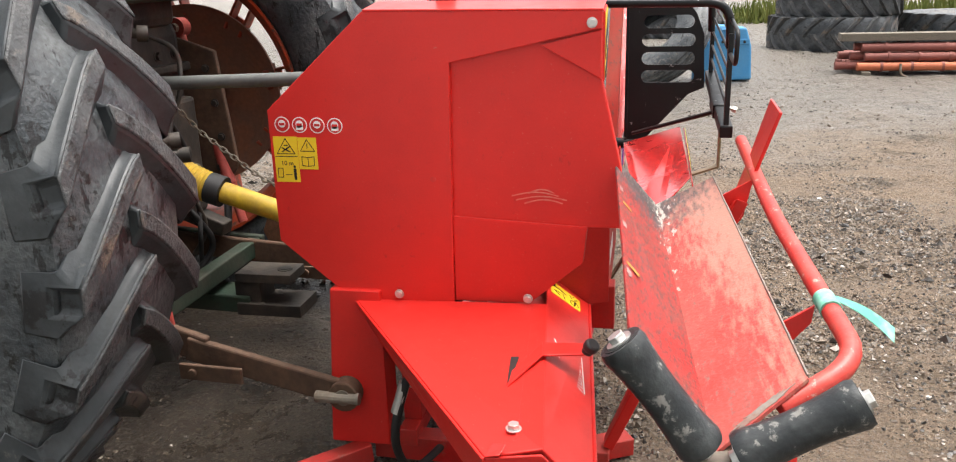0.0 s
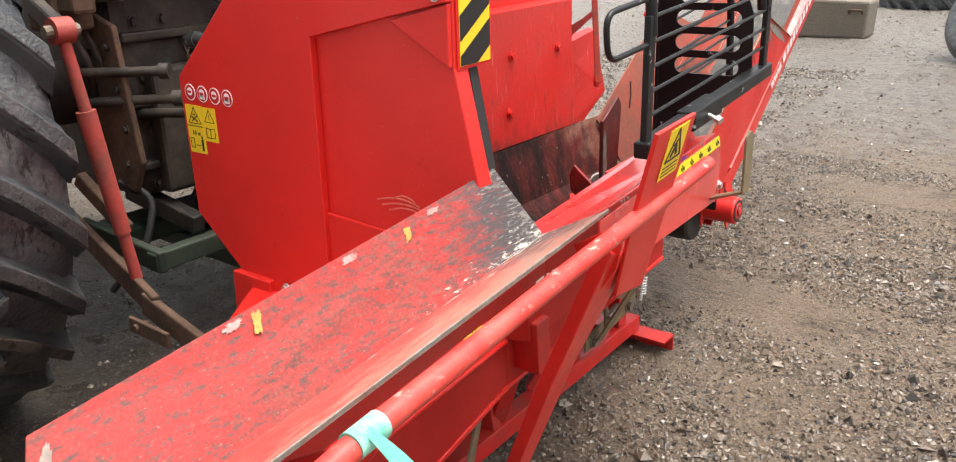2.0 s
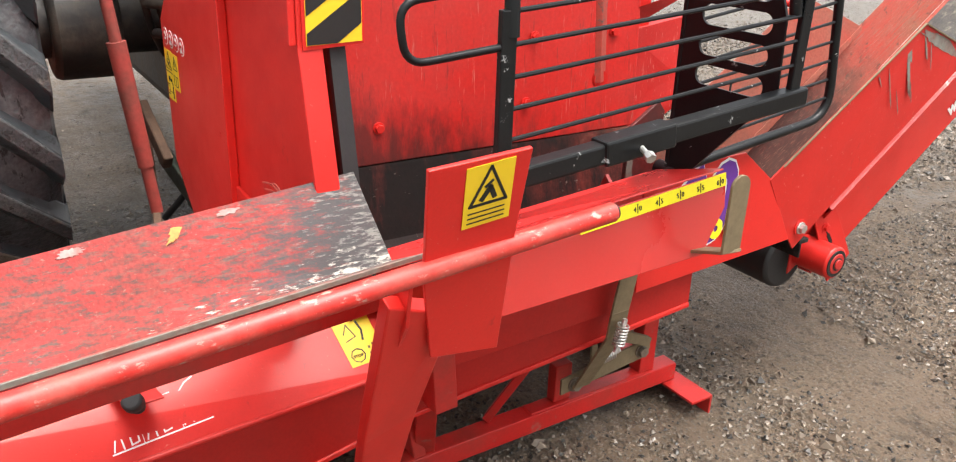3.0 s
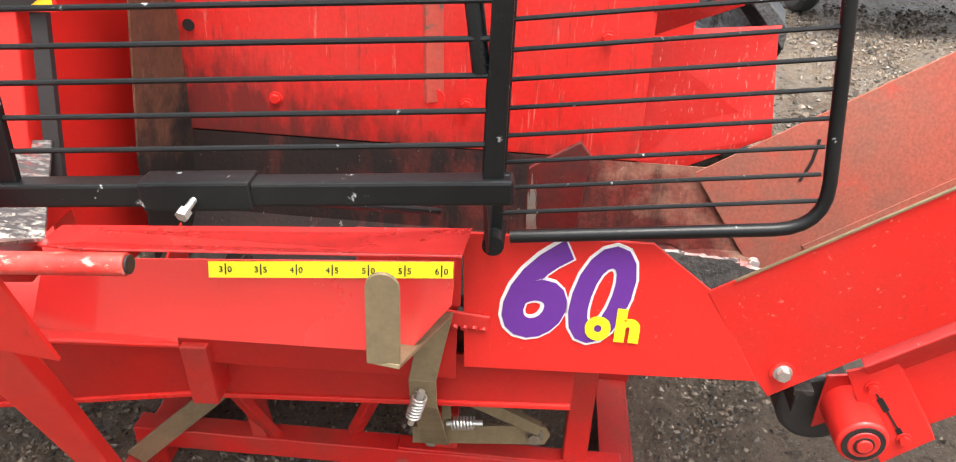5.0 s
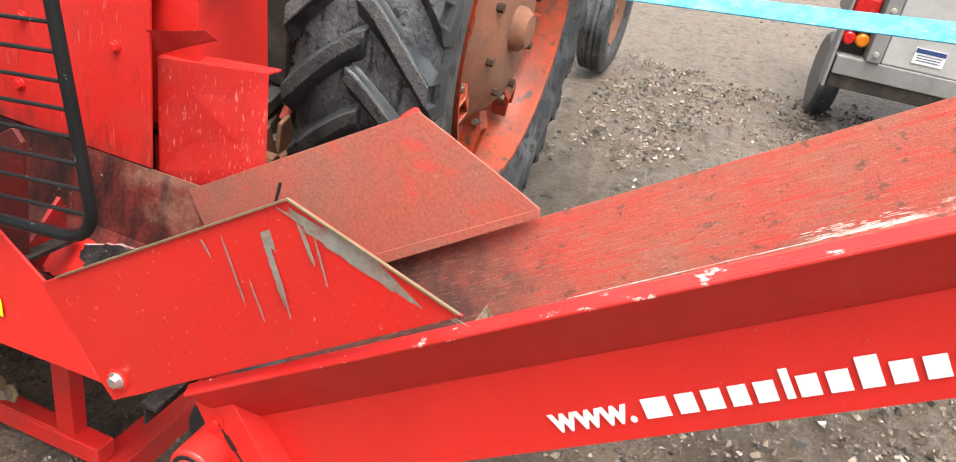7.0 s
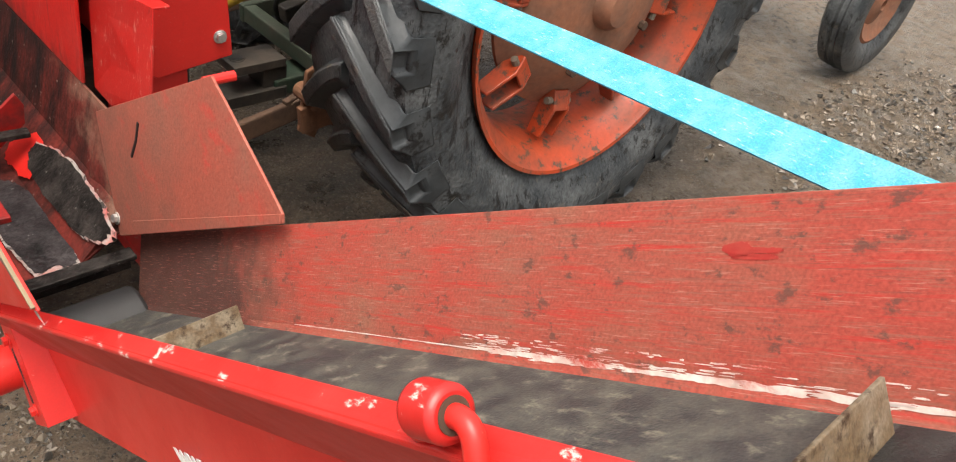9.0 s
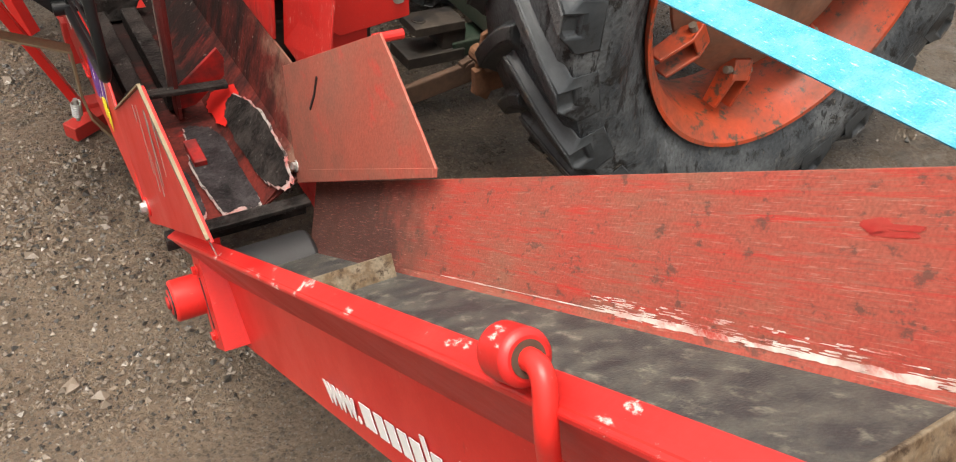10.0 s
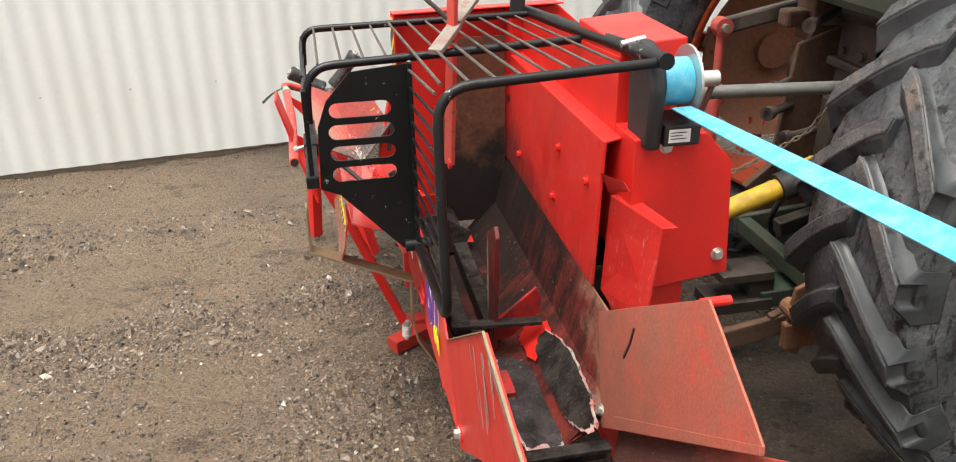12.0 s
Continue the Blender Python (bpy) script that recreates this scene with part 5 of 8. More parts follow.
    plate(bm, [(-0.46, 2.43, 1.08), (-0.46, 3.30, 1.098), (-0.46, 3.30, 1.275), (-0.46, 2.43, 1.20)], 0.006, (1, 0, 0))
    part("upper_ledge", bm, M_RED, bp, bevel=0.002)
    # end guide on the back side
    bm = B()
    plate(bm, [(-0.405, 3.345, 0.722), (-0.398, 3.43, 0.690), (-0.362, 3.605, 0.52), (-0.27, 3.602, 0.458), (-0.36, 3.45, 0.555), (-0.38, 3.34, 0.60)], 0.006, (1, 0, 0.4))
    part("end_guide", bm, M_TROUGH, tr)
    bolt(tr, (-0.355, 3.595, 0.540), (1, 0, 0.3), 0.010)
    # push dish and black wear plates in the trough
    bm = B()
    slope = Vector((-0.095, 0, 0.10)).normalized()
    sn = Vector((0.10, 0, 0.095)).normalized()
    up = Vector((0, 0, 1))
    blot(bm, Vector((-0.322, 3.428, 0.5145)) + sn * 0.0095, (0, 1, 0), slope, 0.232, 0.062, sn, 71, 90, 0.045)
    part("chipped_rim", bm, M_RIM, tr, "white and red chipped rim of the wear dish")
    bm = B()
    blot(bm, Vector((-0.320, 3.420, 0.5125)) + sn * 0.0115, (0, 1, 0), slope, 0.222, 0.059, sn, 71, 90, 0.035)
    part("wear_plate", bm, M_SOOT, tr, "black oily dished wear plate")
    bm = B()
    blot(bm, Vector((-0.305, 3.225, 0.497)) + sn * 0.0085, (0, 1, 0), slope, 0.095, 0.062, sn, 75, 40, 0.06)
    part("red_patch", bm, M_RED, tr, "patch of red paint left in the trough")
    bm = B()
    blot(bm, (-0.219, 3.443, 0.4685), (0, 1, 0), (1, 0, 0), 0.225, 0.066, up, 73, 90, 0.04)
    part("chipped_rim", bm, M_RIM, tr, "white and red chipped rim of the floor plate")
    bm = B()
    blot(bm, (-0.221, 3.434, 0.4705), (0, 1, 0), (1, 0, 0), 0.217, 0.064, up, 73, 90, 0.03)
    part("wear_plate", bm, M_FLOOR, tr, "dark polished floor plate")
    bm = B()
    blot(bm, (-0.118, 3.515, 0.4685), (0, 1, 0), (1, 0, 0), 0.135, 0.040, up, 79, 70, 0.05)
    part("chipped_rim", bm, M_RIM, tr, "white and red chipped rim of the floor plate")
    bm = B()
    blot(bm, (-0.120, 3.505, 0.4705), (0, 1, 0), (1, 0, 0), 0.130, 0.039, up, 79, 70, 0.03)
    part("wear_plate", bm, M_FLOOR, tr, "dark polished floor plate")
    for x in (-0.115, -0.200):
        bm = B()
        beam(bm, (x, 2.66, 0.500), (x, 3.16, 0.500), 0.045, 0.055)
        part("slide_rail", bm, M_SOOT, tr, bevel=0.004)
    bm = B()
    plate(bm, [(-0.06, 2.60, 0.595), (-0.145, 2.60, 0.605), (-0.25, 2.60, 0.53), (-0.215, 2.62, 0.47), (-0.08, 2.62, 0.47)], 0.05, (0, 0.9, 0.3))
    part("push_head", bm, M_SOOT, tr, "rough dark push head", bevel=0.003)
    # splitting wedge: post, cross blade, foot
    bm = B()
    plate_x(bm, [(3.13, 0.47), (3.205, 0.47), (3.235, 0.82), (3.215, 0.845), (3.13, 0.79)], -0.190, 0.011)
    wd = part("splitting_wedge", bm, M_WEDGE, tr, "red and bare steel splitting wedge", bevel=0.002)
    bm = B()
    beam(bm, (-0.318, 3.215, 0.553), (-0.075, 3.205, 0.562), 0.030, 0.012)
    part("cross_blade", bm, M_SOOT, wd, bevel=0.002)
    bm = B()
    plate(bm, [(-0.195, 3.19, 0.545), (-0.310, 3.19, 0.64), (-0.325, 3.19, 0.61), (-0.320, 3.19, 0.562), (-0.24, 3.19, 0.495), (-0.195, 3.19, 0.49)], 0.010, (0, 1, 0))
    part("side_knife", bm, M_KNIFE, wd, bevel=0.001)
    bm = B()
    blot(bm, (-0.1885, 3.142, 0.66), (0, 0, 1), (0, 1, 0), 0.13, 0.012, (1, 0, 0), 7, 50, 0.25)
    part("bare_blade_edge", bm, M_BARE, wd, "bare chipped blade edge")
    bm = B()
    beam(bm, (-0.185, 3.32, 0.478), (-0.185, 3.415, 0.476), 0.030, 0.016)
    part("wedge_foot", bm, M_KNIFE, wd, bevel=0.002)
    # ram rod behind the push head
    bm = B()
    tube(bm, [(-0.19, 2.45, 0.53), (-0.19, 2.605, 0.53)], 0.03, 16)
    part("ram_rod", bm, M_SOOT, tr, smooth=True)
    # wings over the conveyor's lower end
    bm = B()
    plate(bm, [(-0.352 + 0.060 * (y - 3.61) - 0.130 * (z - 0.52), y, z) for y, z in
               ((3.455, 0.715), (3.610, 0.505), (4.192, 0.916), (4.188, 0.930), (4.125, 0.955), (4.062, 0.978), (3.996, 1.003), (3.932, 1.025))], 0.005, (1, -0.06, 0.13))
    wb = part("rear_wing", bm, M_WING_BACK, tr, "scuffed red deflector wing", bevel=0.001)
    bm = B()
    stroke(bm, [(-0.352 + 0.060 * (y - 3.61) - 0.130 * (z - 0.52) + 0.0012, y, z) for y, z in ((3.672, 0.803), (3.667, 0.762), (3.652, 0.722))], 0.006, (1, 0, 0.12), 0.002)
    part("weld_slit", bm, M_INK, wb)
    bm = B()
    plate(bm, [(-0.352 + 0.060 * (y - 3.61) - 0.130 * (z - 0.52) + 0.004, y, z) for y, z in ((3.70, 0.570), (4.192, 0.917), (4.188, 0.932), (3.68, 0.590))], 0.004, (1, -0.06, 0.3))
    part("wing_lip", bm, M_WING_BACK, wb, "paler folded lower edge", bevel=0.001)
    bm = B()
    tube(bm, [(-0.400, 3.905, 1.000), (-0.455, 3.905, 1.000)], 0.009, 12)
    part("wing_pin", bm, M_RED, wb)
    bm = B()
    plate(bm, [(-0.026, 3.432, 0.672), (-0.020, 3.914, 1.001), (-0.030, 4.188, 0.908), (-0.034, 3.700, 0.560), (-0.034, 3.640, 0.515), (-0.030, 3.570, 0.468), (-0.030, 3.530, 0.52)], 0.005, (1, 0, 0))
    wf = part("front_wing", bm, M_WING_FRONT, tr, "red deflector wing with scraped paint", bevel=0.001)
    nx = Vector((1, 0, 0))
    for k, (y0, z0, y1, z1, w) in enumerate(((3.862, 0.955, 3.920, 0.815, 0.0075), (3.868, 0.950, 3.890, 0.905, 0.0110), (3.925, 0.975, 3.962, 0.905, 0.0045), (3.800, 0.905, 3.850, 0.790, 0.0022),
                                             (3.852, 0.845, 3.885, 0.775, 0.0016), (3.765, 0.885, 3.785, 0.858, 0.0022), (3.955, 0.960, 3.985, 0.880, 0.0020), (3.905, 0.860, 3.930, 0.800, 0.0018))):
        u = Vector((0, y1 - y0, z1 - z0))
        bm = B()
        blot(bm, (-0.0222 + 0.0004 * k, (y0 + y1) / 2, (z0 + z1) / 2), u.normalized(), Vector((0, -u.z, u.y)).normalized(), u.length / 2, w, nx, 40 + k, 60, 0.16)
        part("scrape", bm, M_BARE, wf, "bare grey scrape in the red paint")
    for a, b in (((-0.0235, 3.470, 0.6995), (-0.0175, 3.912, 1.0025)), ((-0.0175, 3.912, 1.0025), (-0.0275, 4.184, 0.911))):
        part("bare_edge", beam(B(), a, b, 0.0050, 0.003), M_OLIVE, wf, "bare worn upper edge of the wing")
    u = Vector((-0.012, 0.262, -0.090))
    bm = B()
    blot(bm, Vector((-0.0190, 3.912, 0.983)) + u * 0.5, u.normalized(), Vector((0, 0.32, 0.94)), 0.168, 0.018, nx, 57, 60)
    part("scrape", bm, M_BARE, wf, "bare grey scrape along the wing's edge")
    bm = B()
    tube(bm, [(-0.032, 3.583, 0.523), (-0.028, 3.583, 0.523)], 0.021, 24)
    part("bolt_boss", bm, M_RED, wf)
    bolt(wf, (-0.028, 3.583, 0.523), (1, 0, 0), 0.012)
    # dark lip bar across the end of the trough
    bm = B()
    beam(bm, (-0.365, 3.635, 0.470), (-0.045, 3.635, 0.470), 0.035, 0.012)
    plate_y(bm, [(-0.36, 0.465), (-0.045, 0.465), (-0.045, 0.425), (-0.36, 0.425)], 3.622, 0.006)
    part("end_lip", bm, M_SOOT, tr, bevel=0.002)
    # side deflector by the drive cover
    bm = B()
    plate(bm, [(-0.447, 3.331, 0.953), (-0.430, 3.345, 0.708), (-0.432, 3.43, 0.70), (-0.440, 3.600, 0.780), (-0.470, 3.577, 0.980)], 0.005, (1, 0, 0.1))
    plate(bm, [(-0.447, 3.331, 0.953), (-0.470, 3.577, 0.980), (-0.500, 3.59, 0.985), (-0.485, 3.335, 0.962)], 0.005, (0, 0, 1))
    part("side_deflector", bm, M_RED_SCUFFED, tr, bevel=0.001)
    bm = B()
    plate(bm, [(-0.414, 3.334, 1.018), (-0.440, 3.336, 0.962), (-0.436, 3.385, 0.985), (-0.428, 3.435, 1.010)], 0.004, (1, 0, 0.4))
    plate(bm, [(-0.414, 3.334, 1.018), (-0.428, 3.435, 1.010), (-0.424, 3.495, 1.036), (-0.420, 3.470, 1.050), (-0.414, 3.400, 1.032)], 0.004, (0.8, 0, 0.6))
    part("torn_tab", bm, M_RED_SCUFFED, tr, "torn and bent red sheet tab", bevel=0.001)
    return tr


M_FLOOR = surface("polished_dark_steel", (0.020, 0.017, 0.018), 0.42, metal=0.1, spec=0.14, dirt=(0.07, 0.064, 0.066), dirt_amount=0.9, dirt_scale=16, grain=110, grain_amount=0.5, bump=0.9,
                  layers=(((0.20, 0.19, 0.185), (0, 0, 0), 0.63, 60, (1, 1, 1), 0.05, 0.6), ((0.007, 0.007, 0.007), (0, 0, 0), 0.56, 12, (1, 0.5, 1), 0.1, 0.8)))
M_TROUGH = surface("sooty_red_trough", (0.13, 0.022, 0.017), 0.55, spec=0.12, dirt=(0.014, 0.012, 0.011), dirt_amount=1.0, dirt_scale=6, grain=110, grain_amount=0.4, bump=0.3,
                   wear=(0.30, 0.018, 0.015), wear_amount=0.28, wear_scale=9, wear_stretch=(1, 1, 1), wear_sharp=0.10,
                   layers=(((0.25, 0.14, 0.10), (-2.2, 0.9, 0.8), 4.82, 12, (1, 1, 1.6), 0.35, 0.9), ((0.010, 0.0095, 0.009), (0, -0.35, 0), -0.735, 9, (1.2, 2.4, 0.6), 0.26, 0.94),
                           ((0.26, 0.23, 0.20), (0, 0, 0), 0.64, 50, (1, 1, 1), 0.04, 0.6)))
# glossy wet red; its base is lifted towards pink to carry the sky's sheen
M_RED_WET_SHEEN = surface("wet_red_sky_sheen", (0.54, 0.028, 0.026), 0.14, dirt=(0.50, 0.03, 0.028), dirt_amount=0.5, grain=200, grain_amount=0.03, bump=0.02, coat=1.0)


def make_cover():
    """Drive cover box behind the splitter, the hood's bulk and the base frame."""
    bm = B()
    prof = [(-0.462, 1.12), (-0.63, 1.125), (-0.70, 1.05), (-0.722, 0.763), (-0.54, 0.74), (-0.462, 0.80)]
    bm2 = plate(bm, [(x, 3.42, z) for x, z in prof], 0.95, (0, 1, 0))
    cv = part("motor_cover", bm2, M_RED, MACHINE, "glossy red sheet drive cover", bevel=0.003)
    for p in ((-0.535, 3.42, 1.10), (-0.69, 3.42, 0.815)):
        bolt(cv, p, (0, 1, 0), 0.012)
    bm = B()
    box(bm, (-0.62, 3.30, 0.50), (-0.47, 3.40, 0.765))
    part("cover_leg", bm, M_RED, cv, bevel=0.003)
    bm = B()
    plate(bm, [(-0.462, 3.30, 1.12), (-0.462, 3.30, 1.30), (-0.62, 3.30, 1.31), (-0.64, 3.30, 1.12)], 0.30, (0, 1, 0))
    part("winch_mount", bm, M_RED, cv, bevel=0.003)
    bm = B()
    box(bm, (-0.70, 2.42, 0.42), (-0.43, 3.25, 0.72))
    part("drive_housing", bm, M_OILY, cv, bevel=0.01)
    # mounting post and base frame
    bm = B()
    plate_y(bm, [(-0.735, 0.525), (-0.60, 0.525), (-0.60, 0.08), (-0.765, 0.08)], 2.285, 0.09)
    post = part("hitch_post", bm, M_RED, MACHINE, bevel=0.004)
    bm = B()
    tube(bm, [(-0.78, 2.24, 0.238), (-0.66, 2.24, 0.238)], 0.016, 14)
    part("hitch_pin", bm, M_STEEL, post)
    bm = B()
    for p0, p1, w, h in (((-0.20, 2.32, 0.085), (-0.20, 3.375, 0.095), 0.05, 0.05),):
        beam(bm, p0, p1, w, h)
    fr = part("base_frame", bm, M_RED_DIRTY, MACHINE, "red welded base frame with mud", bevel=0.003)
    for p0, p1, w, h in (((-0.56, 2.32, 0.085), (-0.56, 3.42, 0.085), 0.05, 0.05),
                         ((-0.02, 2.36, 0.045), (-0.66, 2.36, 0.045), 0.06, 0.07),
                         ((-0.205, 3.275, 0.12), (-0.205, 3.275, 0.40), 0.05, 0.04),
                         ((-0.205, 3.00, 0.12), (-0.205, 3.00, 0.22), 0.05, 0.03),
                         ((-0.205, 2.60, 0.11), (-0.205, 2.55, 0.40), 0.05, 0.03),
                         ((-0.205, 2.98, 0.34), (-0.205, 3.30, 0.355), 0.05, 0.03),
                         ((-0.56, 2.40, 0.11), (-0.56, 2.40, 0.45), 0.05, 0.05),
                         ((-0.56, 3.30, 0.11), (-0.56, 3.30, 0.52), 0.05, 0.05),
                         ((-0.66, 2.29, 0.06), (-0.90, 2.10, 0.035), 0.05, 0.05),
                         ((-0.20, 2.90, 0.11), (-0.20, 3.27, 0.11), 0.04, 0.02)):
        bm = B()
        beam(bm, p0, p1, w, h)
        part("frame_bar", bm, M_RED_DIRTY, fr, bevel=0.003)
    for p0, p1, w, h in (((0.03, 2.47, 0.035), (-0.22, 2.33, 0.040), 0.06, 0.05), ((-0.06, 2.56, 0.47), (-0.06, 2.57, 0.34), 0.08, 0.05), ((-0.10, 2.57, 0.34), (-0.20, 2.62, 0.11), 0.045, 0.02),
                         ((-0.10, 2.90, 0.40), (-0.22, 2.80, 0.12), 0.03, 0.02)):
        bm = B()
        beam(bm, p0, p1, w, h)
        part("frame_bar", bm, M_RED_DIRTY, fr, bevel=0.003)
    # cross foot of channel steel, open towards the infeed
    bm = B()
    x0, x1, y0, y1, z0, z1, w = -0.072, -0.68, 3.338, 3.412, -0.034, 0.066, 0.007
    box(bm, (x1, y1 - w, z0), (x0, y1, z1))
    box(bm, (x1, y0, z1 - w), (x0, y1 - w, z1))
    box(bm, (x1, y0, z0), (x0, y1 - w, z0 + w))
    part("foot_channel", bm, M_RED_DIRTY, fr, bevel=0.001)
    bm = B()
    beam(bm, (-0.10, 2.36, 0.10), (-0.20, 2.60, 0.30), 0.008, 0.045)
    part("flat_stay", bm, M_OLIVE, fr, bevel=0.001)
    bm = B()
    plate_x(bm, [(2.42, 0.385), (2.56, 0.385), (2.54, 0.31), (2.44, 0.31)], -0.18, 0.006)
    part("frame_gusset", bm, M_RED, fr, bevel=0.001)
    # hydraulic hoses under the cover
    bm = B()
    tube(bm, [(-0.44, 2.10, 0.45), (-0.50, 2.15, 0.36), (-0.54, 2.12, 0.20), (-0.52, 2.20, 0.05), (-0.45, 2.40, 0.06)], 0.011, 12, bend=0.08)
    hose = part("hydraulic_hose", bm, M_PLASTIC, MACHINE, "black rubber hydraulic hose", smooth=True)
    bm = B()
    tube(bm, [(-0.505, 2.148, 0.345), (-0.527, 2.135, 0.27)], 0.014, 12)
    tube(bm, [(-0.50, 2.15, 0.345), (-0.44, 2.16, 0.32)], 0.008, 10)
    part("hose_fitting", bm, M_ZINC, hose, smooth=True)
    # length setting lever: bent flat bar with springs
    bm = B()
    w = 0.044
    top = [(0.270, 2.962 + w / 2 * math.cos(k * math.pi / 10), 0.826 + w / 2 * math.sin(k * math.pi / 10)) for k in range(11)]
    plate(bm, top + [(0.270, 2.940, 0.708), (0.270, 2.984, 0.708)], 0.006, (1, 0, 0))
    lever = part("setting_lever", bm, M_OLIVE, MACHINE, "olive zinc-plated bent flat-bar lever with springs", bevel=0.001)
    bm = B()
    beam(bm, (0.270, 2.962, 0.709), (0.0, 3.004, 0.606), w, 0.006)
    part("lever_arm", bm, M_OLIVE, lever, bevel=0.001)
    bm = B()
    plate(bm, [(0.004, 2.982, 0.608), (0.004, 3.026, 0.608), (0.004, 3.010, 0.52), (0.004, 3.000, 0.462), (0.004, 2.952, 0.462), (0.004, 2.962, 0.52)], 0.006, (1, 0, 0))
    plate(bm, [(0.004, 2.952, 0.462), (0.004, 3.000, 0.462), (-0.006, 3.002, 0.395), (-0.006, 2.954, 0.395)], 0.006, (1, 0, -0.1))
    plate(bm, [(-0.006, 2.954, 0.395), (-0.006, 3.002, 0.395), (-0.112, 3.015, 0.205), (-0.112, 2.965, 0.205)], 0.006, (0.9, 0, -0.4))
    part("lever_drop", bm, M_OLIVE, lever, bevel=0.001)
    bm = B()
    plate(bm, [(-0.125, 2.940, 0.190), (-0.125, 3.205, 0.218), (-0.125, 3.215, 0.243), (-0.125, 3.203, 0.264), (-0.125, 3.16, 0.262), (-0.125, 2.940, 0.232)], 0.006, (1, 0, 0))
    lk = part("lever_link", bm, M_OLIVE, lever, bevel=0.001)
    bm = B()
    plate(bm, [(-0.105, 2.998, 0.372), (-0.105, 3.012, 0.372), (-0.105, 3.195, 0.282), (-0.105, 3.190, 0.258), (-0.105, 3.015, 0.335)], 0.016, (1, 0, 0))
    part("link_strap", bm, M_OLIVE, lk, bevel=0.001)
    bm = B()
    plate(bm, [(-0.100, 2.996, 0.375), (-0.100, 3.012, 0.372), (-0.100, 3.024, 0.245), (-0.100, 3.004, 0.240)], 0.006, (1, 0, 0))
    part("link_stay", bm, M_OLIVE, lk, bevel=0.001)
    for p0, p1 in (((0.018, 2.975, 0.440), (0.020, 2.963, 0.394)), ((-0.095, 3.022, 0.280), (-0.095, 3.066, 0.286))):
        spring(lever, Vector(p0), Vector(p1), 0.012)
    for p in ((-0.125, 2.979, 0.210), (-0.125, 3.184, 0.240)):
        bolt(lever, p, (1, 0, 0), 0.014, M_STEEL)
    # weld strip beside the tray
    bm = B()
    beam(bm, (-0.024, 2.985, 0.585), (-0.024, 3.085, 0.575), 0.006, 0.030)
    ws = part("weld_strip", bm, M_REDINK, MACHINE, "red strip with rough weld seam", bevel=0.003)
    for k in range(6):
        bm = B()
        tube(bm, [(-0.023, 2.995 + 0.016 * k, 0.566), (-0.018, 2.995 + 0.016 * k, 0.563)], 0.006, 8)
        part("weld_bead", bm, M_RED_DIRTY, ws)


def spring(parent, p0, p1, r, turns=7):
    d = p1 - p0
    ref = d.orthogonal().normalized()
    side = d.normalized().cross(ref)
    pts = [p0 + d * (i / (turns * 10)) + (ref * math.cos(i * 0.628) + side * math.sin(i * 0.628)) * r for i in range(turns * 10 + 1)]
    part("coil_spring", tube(B(), pts, 0.0022, 6), M_ZINC, parent, "bright coil spring", smooth=True)
    part("spring_bolt", tube(B(), [p0 - d * 0.25, p1 + d * 0.35], 0.006, 10), M_ZINC, parent)


